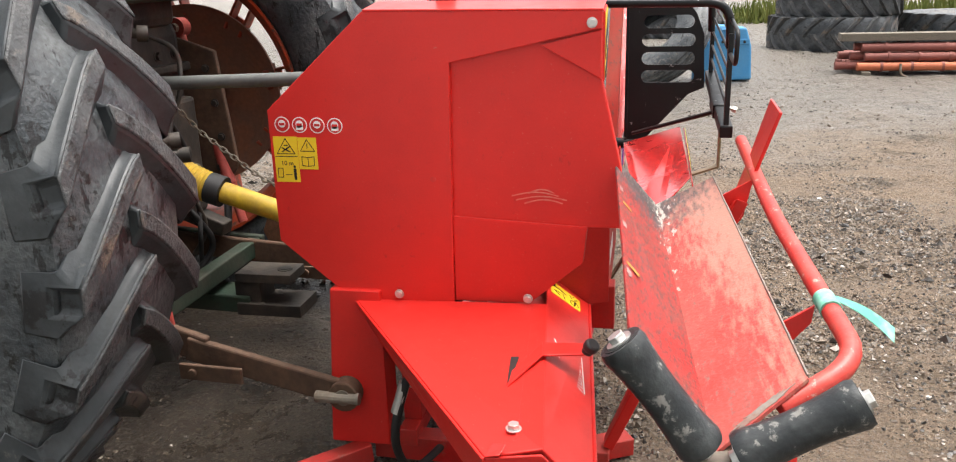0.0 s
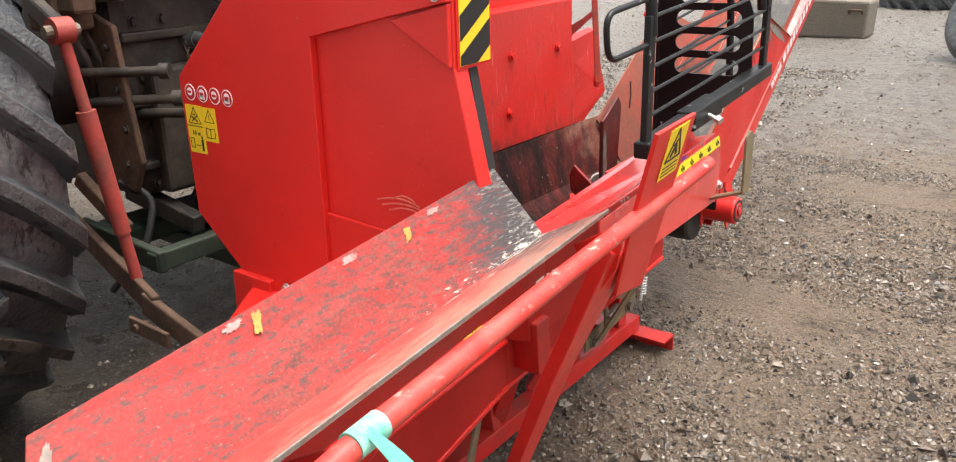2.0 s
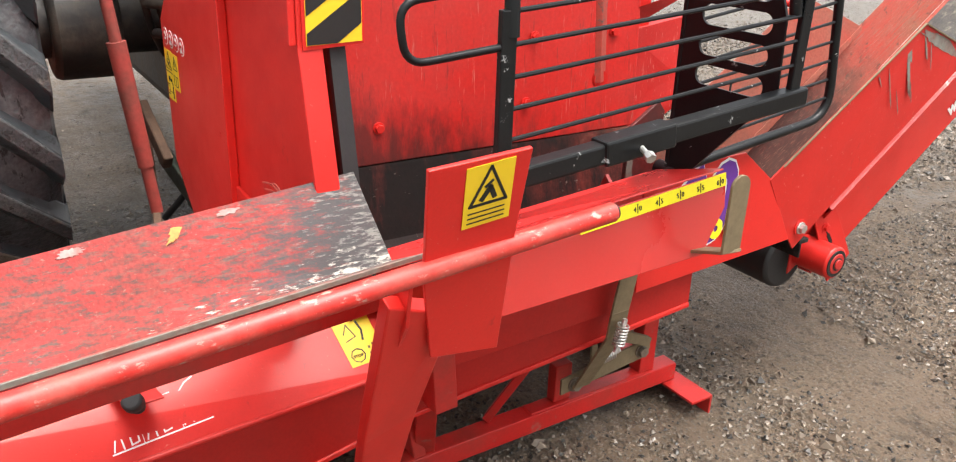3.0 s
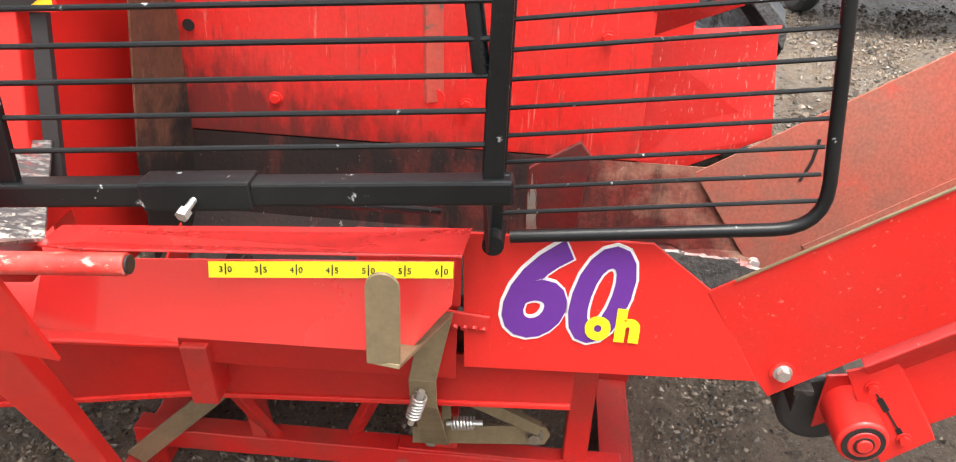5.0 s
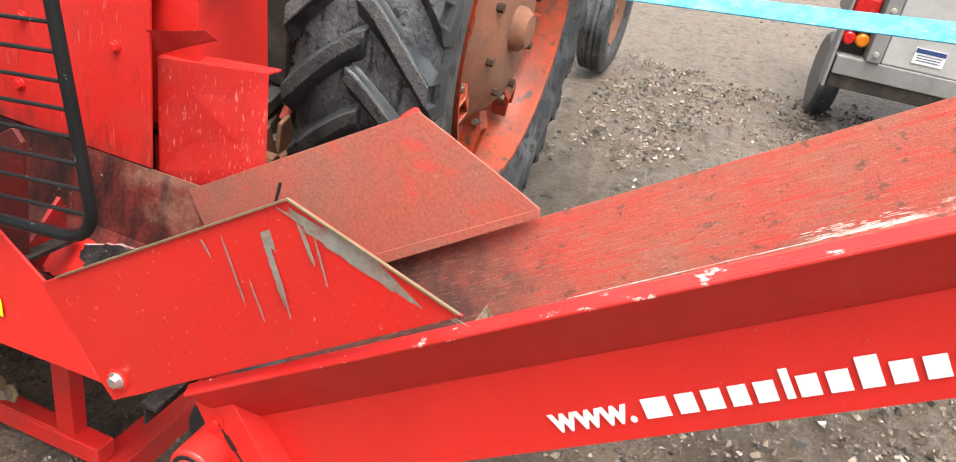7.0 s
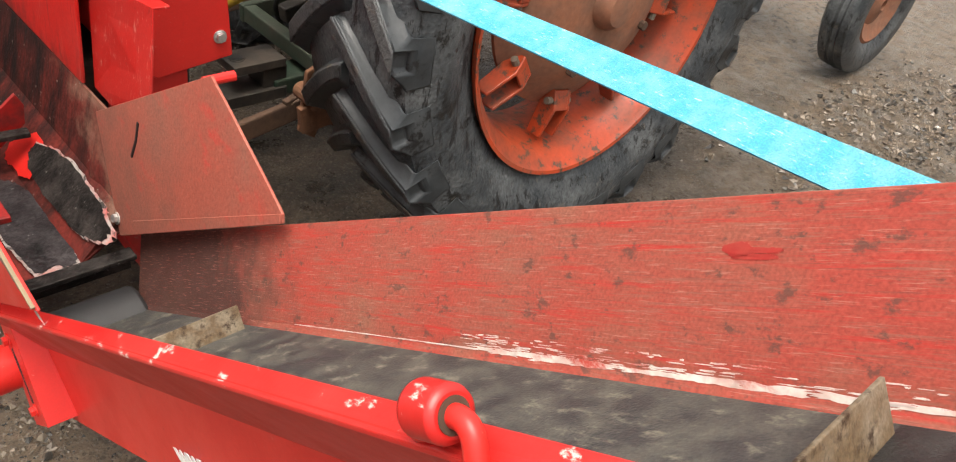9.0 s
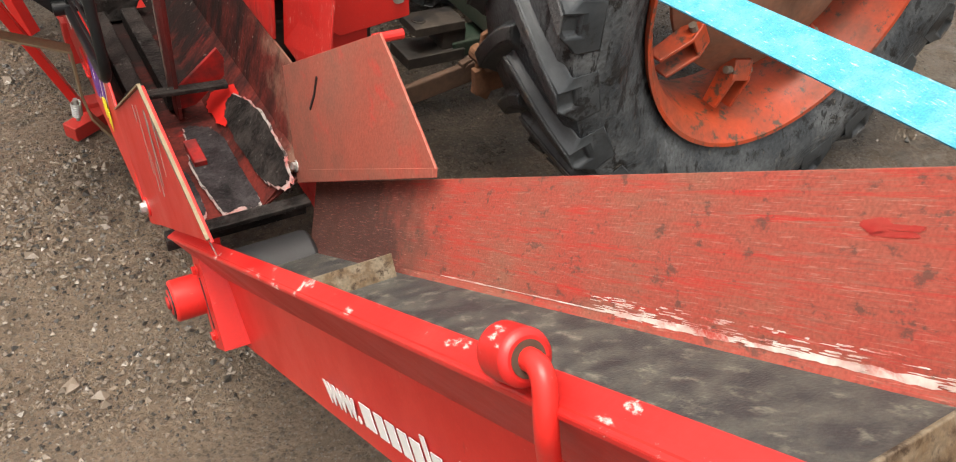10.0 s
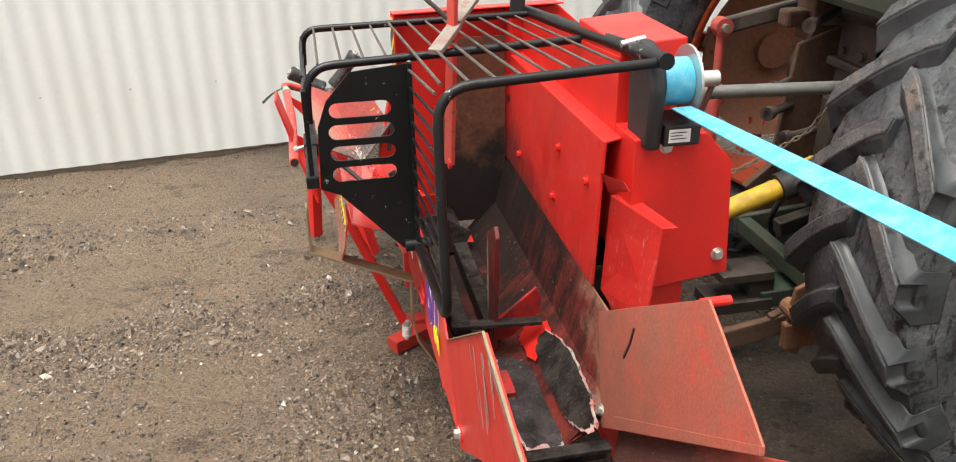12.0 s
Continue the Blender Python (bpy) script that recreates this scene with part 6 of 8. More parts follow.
def make_cage():
    """Hinged black guard cage of bent tubes, rods and a slotted plate."""
    bm = B()
    s = 0.031
    beam(bm, (0.24, 2.475, 0.903), (0.24, 3.115, 0.963), s, s)
    cage = part("guard_cage", bm, M_BLACK, MACHINE, "black painted steel rod guard cage", bevel=0.004)
    bm = B()
    beam(bm, (0.24, 2.665, 0.921), (0.24, 2.805, 0.934), s + 0.008, s + 0.008)
    part("tube_sleeve", bm, M_BLACK, cage, bevel=0.004)
    bm = B()
    tube(bm, [(0.255, 2.734, 0.925), (0.285, 2.728, 0.916)], 0.0045, 10)
    tube(bm, [(0.277, 2.730, 0.919), (0.287, 2.728, 0.915)], 0.0085, 6)
    part("clamp_bolt", bm, M_ZINC, cage)
    for y, z in ((2.493, 0.90), (3.09, 0.955)):
        bm = B()
        beam(bm, (0.24, y, z), (0.24, y, z + 0.235), 0.012, 0.024, (0, 1, 0))
        part("cage_post", bm, M_BLACK, cage, bevel=0.002)
    # bent hoops over the top
    hoops = ([(0.24, 2.50, 1.10), (0.235, 2.50, 1.205), (-0.455, 2.50, 1.215)],
             [(0.235, 3.07, 1.10), (0.23, 3.05, 1.232), (-0.46, 3.02, 1.252)],
             [(-0.012, 3.11, 0.754), (-0.012, 3.578, 0.811), (-0.012, 3.536, 1.10), (-0.015, 3.505, 1.292), (-0.475, 3.50, 1.312)])
    for h in hoops:
        part("cage_hoop", tube(B(), h, 0.0105, 14, bend=0.075), M_BLACK, cage, smooth=True)
    bm = B()
    tube(bm, [(-0.47, 2.44, 1.213), (-0.475, 3.52, 1.318)], 0.017, 14)
    part("hinge_tube", bm, M_BLACK, cage, smooth=True)
    bm = B()
    tube(bm, [(0.24, 2.49, 1.165), (0.24, 2.335, 1.150), (0.24, 2.345, 1.075), (0.24, 2.49, 1.088)], 0.0052, 10, bend=0.03)
    part("end_loop", bm, M_BLACK, cage, smooth=True)
    # rods: outer side, lower side, top
    def rod(p0, p1, r=0.0036):
        part("cage_rod", tube(B(), [p0, p1], r, 8), M_ROD if p0[2] > 1.2 else M_BLACK, cage, smooth=True)
    for k in range(6):
        z = 0.960 + 0.043 * k
        rod((0.24, 2.495, z), (0.24, 3.09, z + 0.057 - 0.002 * k))
    for k in range(11):
        z = 0.794 + 0.0427 * k
        rod((-0.012, 3.090, z), (-0.012, 3.556 - 0.005 * k, z + 0.062))
    for k in range(12):
        x = 0.20 - 0.056 * k
        if x > 0:
            rod((x, 2.50, 1.207), (x, 3.05, 1.238))
        else:
            rod((x, 2.50, 1.212), (x, 3.505, 1.300))
    # slotted plate
    bm = B()
    out = [(0.215, 1.09), (0.19, 1.155), (0.13, 1.222), (-0.015, 1.235), (-0.015, 0.745), (0.02, 0.74), (0.175, 0.91), (0.222, 0.93)]
    slots = [(0.035, 0.185, 1.13), (0.03, 0.19, 1.075), (0.03, 0.19, 1.02), (0.03, 0.19, 0.965)]
    slotted_plate(bm, out, slots, 3.075)
    part("slotted_plate", bm, M_BLACK, cage, "black steel plate with four slots")
    bm = B()
    beam(bm, (-0.014, 3.085, 0.742), (-0.014, 3.085, 1.24), 0.010, 0.024, (0, 1, 0))
    part("cage_post", bm, M_BLACK, cage, bevel=0.002)
    bm = B()
    tube(bm, [(0.225, 2.70, 0.915), (0.01, 3.00, 0.80)], 0.006, 8)
    part("stay_rod", bm, M_BLACK, cage, smooth=True)
    bm = B()
    tube(bm, [(-0.045, 3.085, 0.752), (0.02, 3.085, 0.752)], 0.017, 14)
    part("pivot_bush", bm, M_BLACK, cage, smooth=True)
    # wire tie round the hinge and the plastic paddle
    bm = B()
    tube(bm, [(-0.45, 3.33, 1.31), (-0.49, 3.33, 1.318), (-0.505, 3.33, 1.32)], 0.008, 10)
    part("hinge_pin", bm, M_ZINC, cage, smooth=True)
    bm = B()
    plate(bm, [(-0.41, 2.46, 1.20), (-0.46, 2.46, 1.20), (-0.465, 2.46, 1.29), (-0.44, 2.46, 1.305), (-0.415, 2.46, 1.27)], 0.012, (0, 1, 0))
    part("black_paddle", bm, M_PLASTIC, cage, bevel=0.004)


def slotted_plate(bm, out, slots, y):
    """A plate facing y with rounded slots cut right through it."""
    rings = [out]
    for x0, x1, z in slots:
        r, ring = 0.019, []
        for k in range(9):
            a = math.pi / 2 + math.pi * k / 8
            ring.append((x0 + r + r * math.cos(a), z + r * math.sin(a)))
        for k in range(9):
            a = -math.pi / 2 + math.pi * k / 8
            ring.append((x1 - r + r * math.cos(a), z + r * math.sin(a)))
        rings.append(ring)
    edges = []
    for ring in rings:
        vs = [bm.verts.new((x, y, z)) for x, z in ring]
        edges += [bm.edges.new((vs[i], vs[(i + 1) % len(vs)])) for i in range(len(vs))]
    bmesh.ops.triangle_fill(bm, use_beauty=True, use_dissolve=False, edges=edges)
    ext = bmesh.ops.extrude_face_region(bm, geom=bm.faces[:])
    bmesh.ops.translate(bm, verts=[v for v in ext["geom"] if isinstance(v, bmesh.types.BMVert)], vec=(0, 0.005, 0))


def make_clamp():
    """Log clamp arm that stands up through the cage, with worn cross arms."""
    bm = B()
    beam(bm, (-0.122, 2.972, 0.925), (-0.150, 2.955, 1.46), 0.030, 0.014)
    cl = part("clamp_arm", bm, M_RED_WORN, MACHINE, "worn red and rusty log clamp arm", bevel=0.002)
    bm = B()
    tube(bm, [(-0.118, 2.972, 0.93), (-0.126, 2.972, 0.93)], 0.018, 14)
    part("clamp_foot", bm, M_RED, cl)
    bm = B()
    beam(bm, (-0.075, 3.10, 1.262), (-0.150, 2.952, 1.290), 0.035, 0.014)
    part("clamp_pad", bm, M_BARE, cl, "pale worn flat clamp pad", bevel=0.002)
    bm = B()
    beam(bm, (-0.150, 2.950, 1.295), (-0.230, 2.80, 1.330), 0.035, 0.014)
    part("clamp_pad", bm, M_BARE, cl, "pale worn flat clamp pad", bevel=0.002)
    bm = B()
    tube(bm, [(-0.142, 2.952, 1.30), (-0.05, 2.93, 1.385)], 0.006, 10)
    part("clamp_rod", bm, M_ROD, cl)


make_clamp()
make_hood()
make_apron()
make_infeed()
make_trough()
make_cover()
make_cage()

# ---- outfeed conveyor ----
RISE = radians(34.5)
CD, CN, C0 = Vector((-0.010, math.cos(RISE), math.sin(RISE))), Vector((0, -math.sin(RISE), math.cos(RISE))), Vector((0, 3.7168, 0.5428))


def cv(x, s, h):
    """A point of the conveyor: s along it, h square to it from the rail's top."""
    return C0 + CD * s + CN * h + Vector((x, 0, 0))


BED = radians(35.35)
WD, WN, W0 = Vector((0, math.cos(BED), math.sin(BED))), Vector((0, -math.sin(BED), math.cos(BED))), Vector((0, 3.70, 0.553))


def cw(x, s, h):
    """The same for the belt and the far wall, which climb a little steeper than the rail."""
    return W0 + WD * s + WN * h + Vector((x, 0, 0))


def strip(bm, prof, s0, s1, t=0.005, at=None):
    """Sheet that runs along the conveyor, thickened towards the inside."""
    at = at or cv
    for (x0, h0), (x1, h1) in zip(prof, prof[1:]):
        p = [at(x0, s0, h0), at(x0, s1, h0), at(x1, s1, h1), at(x1, s0, h1)]
        plate(bm, p[::-1], t)


def make_conveyor():
    L = 3.3
    con = thing("outfeed_conveyor", "red steel outfeed conveyor with black belt and steel cleats", "conveyor", (-0.2, 3.9, 0))
    rail = part("front_rail", plate(B(), [cv(-0.038, 0, 0), cv(-0.038, L, 0), cv(-0.060, L, 0.008), cv(-0.060, 0, 0.010)], 0.005, CN), M_RED_SCRAPED, con, bevel=0.0015)
    bm = B()
    strip(bm, [(-0.038, -0.001), (-0.112, -0.104), (-0.120, -0.110)], 0.0, L)
    part("rail_flank", bm, M_RED_DUSTY, rail)
    bm = B()
    strip(bm, [(-0.118, -0.106), (-0.129, -0.266)], -0.02, L)
    panel = part("side_panel", bm, M_RED, rail)
    bm = B()
    strip(bm, [(-0.0605, 0.005), (-0.066, -0.012), (-0.127, -0.104), (-0.131, -0.152)], 0.0, L, 0.002)
    part("rail_inner", bm, M_RED_WORN, rail)
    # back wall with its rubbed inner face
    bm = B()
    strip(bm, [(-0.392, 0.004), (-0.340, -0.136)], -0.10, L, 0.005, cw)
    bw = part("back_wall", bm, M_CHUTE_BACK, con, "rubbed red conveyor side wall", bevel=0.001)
    bm = B()
    strip(bm, [(-0.341, -0.135), (-0.330, -0.150)], -0.05, L, 0.004, cw)
    part("wall_foot", bm, M_CHUTE_BACK, bw)
    bm = B()
    wall_dir = (cw(-0.392, 0, 0.004) - cw(-0.340, 0, -0.136)).normalized()
    wall_n = WD.cross(wall_dir).normalized()
    if wall_n.x < 0:
        wall_n = -wall_n
    rnd = random.Random(5)
    for k in range(170):
        s, q = rnd.choice((1.05, 1.09, 1.14, 1.20, 1.25, 1.31, 1.36, 1.50, 1.57, 1.66)) + rnd.gauss(0, 0.024), rnd.random() ** 1.2
        bm = B()
        blot(bm, cw(-0.340, s, -0.136) + wall_dir * (0.003 + 0.015 * q) + wall_n * 0.0004, WD, wall_dir, rnd.uniform(0.003, 0.016) * (1.1 - 0.5 * q), rnd.uniform(0.0003, 0.0009), wall_n, k, 24, 0.3)
        part("paint_flake", bm, M_BARE_STREAK, bw)
    for k in range(20):
        bm = B()
        blot(bm, cw(-0.3405, 0.66 + 0.06 * k, -0.1345) + wall_n * 0.0005, WD, wall_dir, 0.044, rnd.uniform(0.0010, 0.0018) * (0.7 + 1.7 * (6 < k < 18)), wall_n, 90 + k, 30, 0.3)
        part("paint_wear", bm, M_BARE_STREAK, bw)
    bm = B()
    for s, q, ru, rv, k in ((1.352, 0.107, 0.016, 0.007, 1), (1.374, 0.106, 0.020, 0.003, 2), (1.366, 0.101, 0.024, 0.003, 4), (1.60, 0.126, 0.04, 0.005, 3)):
        bm = B()
        blot(bm, cw(-0.340, s, -0.136) + wall_dir * q + wall_n * 0.0004, WD, wall_dir, ru, rv, wall_n, 60 + k, 50, 0.10)
        part("fresh_paint", bm, M_FRESH, bw, "dark red touched-up paint patch")
    # belt, floor and cleats
    bm = B()
    strip(bm, [(-0.133, -0.152), (-0.334, -0.152)], -0.06, 1.476, 0.008, cw)
    belt = part("belt", bm, M_BELT, con, "dusty black rubber conveyor belt")
    bm = B()
    strip(bm, [(-0.133, -0.152), (-0.334, -0.152)], 1.476, L, 0.008, cw)
    part("belt_section", bm, M_BELT_CLEAN, belt, "clean black stretch of the belt")
    bm = B()
    strip(bm, [(-0.132, -0.262), (-0.36, -0.262)], -0.05, L, 0.006)
    part("floor_pan", bm, M_RED, con)
    bm = B()
    strip(bm, [(-0.362, -0.262), (-0.36, -0.15)], -0.05, L, 0.005)
    part("outer_wall", bm, M_RED, con)
    for s in (0.47, 1.475, 2.5):
        bm = B()
        beam(bm, cw(-0.138, s, -0.1260), cw(-0.322, s, -0.1260), 0.004, 0.044, WN)
        cl = part("cleat", bm, M_CLEAT, con, "bare rusty steel belt cleat", bevel=0.001)
        bm = B()
        beam(bm, cw(-0.138, s - 0.014, -0.1455), cw(-0.322, s - 0.014, -0.1455), 0.028, 0.005, WN)
        part("cleat_foot", bm, M_CLEAT, cl, bevel=0.001)
    # lower end plate with adjuster bolts
    bm = B()
    px = -0.076
    plate(bm, [cv(px, -0.030, -0.030), cv(px, 0.052, -0.050), cv(px, 0.052, -0.250), cv(px, -0.052, -0.262)], 0.006, (1, 0, 0))
    plate(bm, [cv(px, 0.052, -0.052), cv(px - 0.060, 0.060, -0.100), cv(px - 0.060, 0.060, -0.250), cv(px, 0.052, -0.250)], 0.004, (0, 1, 0.5))
    ep = part("adjuster_plate", bm, M_RED, con, bevel=0.0015)
    q0, q1 = cv(px, -0.004, -0.082), cv(px, 0.004, -0.222)
    bolt(ep, q0, (1, 0, 0), 0.010, M_RED)
    bolt(ep, q1, (1, 0, 0), 0.010, M_RED)
    for a, b, w in ((0.12, 0.90, 0.0035), (0.22, 0.46, 0.011), (0.80, 0.90, 0.010)):
        bm = B()
        beam(bm, q0.lerp(q1, a) + V(0.0005, 0, 0), q0.lerp(q1, b) + V(0.0005, 0, 0), 0.002, w, (0, 1, 0))
        part("adjuster_slot", bm, M_INK, ep)
    c = Vector((0, 3.747, 0.394))
    bm = B()
    tube(bm, [c + V(-0.016, 0, 0), c + V(-0.13, 0, 0)], 0.045, 28)
    mot = part("drive_roller", bm, M_RED, con, "red bearing housing of the lower drum", bevel=0.006, smooth=True)
    bm = B()
    tube(bm, [c + V(-0.0135, 0, 0), c + V(-0.018, 0, 0)], 0.037, 28)
    part("bearing_ring", bm, M_INK, mot, smooth=True)
    bm = B()
    tube(bm, [c + V(-0.0115, 0, 0), c + V(-0.018, 0, 0)], 0.028, 28)
    part("bearing_seat", bm, M_RED_DIRTY, mot, bevel=0.002, smooth=True)
    bm = B()
    tube(bm, [c + V(-0.0100, 0, 0), c + V(-0.012, 0, 0)], 0.018, 24)
    part("bearing_gap", bm, M_INK, mot, smooth=True)
    bm = B()
    tube(bm, [c + V(-0.006, 0, 0), c + V(-0.012, 0, 0)], 0.014, 24)
    part("bearing_cap", bm, M_RED_DIRTY, mot, bevel=0.002, smooth=True)
    bm = B()
    tube(bm, [(-0.145, 3.715, 0.355), (-0.34, 3.715, 0.355)], 0.078, 28)
    part("tail_drum", bm, M_PLASTIC, con, "black rubber-covered tail drum", bevel=0.010, smooth=True)
    bm = B()
    plate_x(bm, [(3.70, 0.455), (3.80, 0.47), (3.78, 0.38), (3.70, 0.33)], -0.120, 0.006)
    part("motor_bracket", bm, M_RED_DIRTY, con, bevel=0.002)
    # folding eye with bent handle
    eye = cv(-0.040, 1.365, 0.0235)
    bm = B()
    tube(bm, [eye + CD * 0.015, eye - CD * 0.015], 0.0165, 30)
    ey = part("hinge_eye", bm, M_RED_SCRAPED, con, "thick red hinge eye", bevel=0.004, smooth=True)
    bm = B()
    tube(bm, [eye + CD * 0.0152, eye + CD * 0.0158], 0.0105, 24)
    part("eye_bore", bm, M_RUST, ey)
    bm = B()
    tube(bm, [eye, eye + CD * 0.030, (-0.047, 4.872, 1.325), (-0.075, 4.866, 1.220), (-0.104, 4.850, 1.090)], 0.0068, 18, bend=0.016)
    part("hinge_handle", bm, M_RED, ey, "bent red handle rod", smooth=True)
    bm = B()
    tube(bm, [cv(-0.046, 1.343, 0.002), cv(-0.046, 1.343, 0.010)], 0.010, 16)
    part("weld_bead", bm, M_RED, ey, bevel=0.003, smooth=True)
    # web address: readable ends lettered, the firm's name as bars
    up = (cv(-0.118, 0.755, -0.106) - cv(-0.129, 0.755, -0.266)).normalized()
    org = cv(-0.1262, 0.600, -0.231) + Vector((0.0030, 0, 0))
    text_mesh("lettering", "www.", 0.068, axes(org, CD, up), M_WHITE, panel, "white letters of a web address", bold=0.0020, width=0.138)
    s = 0.150
    for w, hgt in ((0.050, 0.035), (0.036, 0.035), (0.036, 0.035), (0.033, 0.035), (0.036, 0.035), (0.015, 0.050), (0.036, 0.035), (0.037, 0.035), (0.036, 0.050), (0.037, 0.035), (0.037, 0.035), (0.036, 0.035)):
        q = org + CD * s
        bm = B()
        plate(bm, [q, q + CD * (w * 0.76), q + CD * (w * 0.76) + up * hgt, q + up * hgt], 0.0012, (1, 0, -0.25))
        part("letter_bar", bm, M_WHITE, panel, "white bar in place of a letter")
        s += w * 0.93 + 0.0045
    text_mesh("lettering", ".fi", 0.068, axes(org + CD * 0.602, CD, up), M_WHITE, panel, bold=0.0020)


make_conveyor()


# ---- winch with strap ----
def make_winch():
    w = thing("strap_winch", "black hand winch with blue webbing strap on a drum", "winch", (-0.56, 3.2, 1.13))
    y0, y1 = 3.18, 3.42
    bm = B()
    plate(bm, [(-0.475, 3.33, 1.10), (-0.475, 3.45, 1.10), (-0.475, 3.46, 1.24), (-0.475, 3.42, 1.315), (-0.475, 3.36, 1.33), (-0.475, 3.31, 1.28)], 0.036, (1, 0, 0))
    part("winch_housing", bm, M_PLASTIC, w, bevel=0.012, smooth=True)
    bm = B()
    tube(bm, [(-0.52, 3.38, 1.235), (-0.585, 3.38, 1.235)], 0.052, 32)
    part("strap_coil", bm, M_BLUE, w, "coil of blue webbing", smooth=True)
    bm = B()
    tube(bm, [(-0.586, 3.38, 1.235), (-0.592, 3.38, 1.235)], 0.078, 36)
    part("drum_disc", bm, M_ZINC, w, "galvanised drum disc", smooth=True)
    bm = B()
    box(bm, (-0.605, 3.33, 1.105), (-0.52, 3.44, 1.155))
    part("winch_base", bm, M_PLASTIC, w, bevel=0.005)
    bm = B()
    plate(bm, [(-0.53, 3.4415, 1.115), (-0.58, 3.4415, 1.115), (-0.58, 3.4415, 1.145), (-0.53, 3.4415, 1.145)], 0.001, (0, 1, 0))
    lab = part("winch_label", bm, M_WHITE, w, "small white rating label")
    bm = B()
    for z, x1 in ((1.138, -0.57), (1.131, -0.56), (1.124, -0.57)):
        stroke(bm, [(-0.535, 3.442, z), (x1, 3.442, z)], 0.002, (0, 1, 0), 0.0008)
    part("print", bm, M_INK, lab)
    bm = B()
    tube(bm, [(-0.60, 3.38, 1.235), (-0.66, 3.38, 1.235)], 0.018, 16)
    part("crank_hub", bm, M_ZINC, w, smooth=True)
    bm = B()
    tube(bm, [(-0.655, 3.38, 1.235), (-0.66, 3.30, 1.10), (-0.76, 3.25, 0.98)], 0.007, 10, bend=0.02)
    tube(bm, [(-0.76, 3.25, 0.98), (-0.765, 3.25, 0.945)], 0.012, 10)
    part("crank_handle", bm, M_GREYROD, w, smooth=True)
    # strap, slightly sagging and twisting
    bm = B()
    prev = None
    for i in range(33):
        s = i / 32
        p = Vector((-0.556, 3.43, 1.190)).lerp(Vector((-0.461, 4.96, 1.378)), s) + Vector((0, 0, -0.003 * math.sin(math.pi * s)))
        turn = radians(2 + 34 * s)
        wv = Vector((0.0225 * math.cos(turn), 0, -0.0225 * math.sin(turn)))
        tv = Vector((math.sin(turn), 0, math.cos(turn))) * 0.0022
        row = [bm.verts.new(p - wv), bm.verts.new(p + wv), bm.verts.new(p + wv + tv), bm.verts.new(p - wv + tv)]
        if prev:
            for k in range(4):
                bm.faces.new((prev[k], prev[(k + 1) % 4], row[(k + 1) % 4], row[k]))
        else:
            bm.faces.new(row)
        prev = row
    bm.faces.new(prev[::-1])
    part("strap", bm, M_BLUE, w, "taut light blue webbing strap")
    bm = B()
    box(bm, (-0.485, 4.945, 1.350), (-0.437, 4.975, 1.400))
    part("strap_anchor", bm, M_STEEL, w, bevel=0.003)


make_winch()


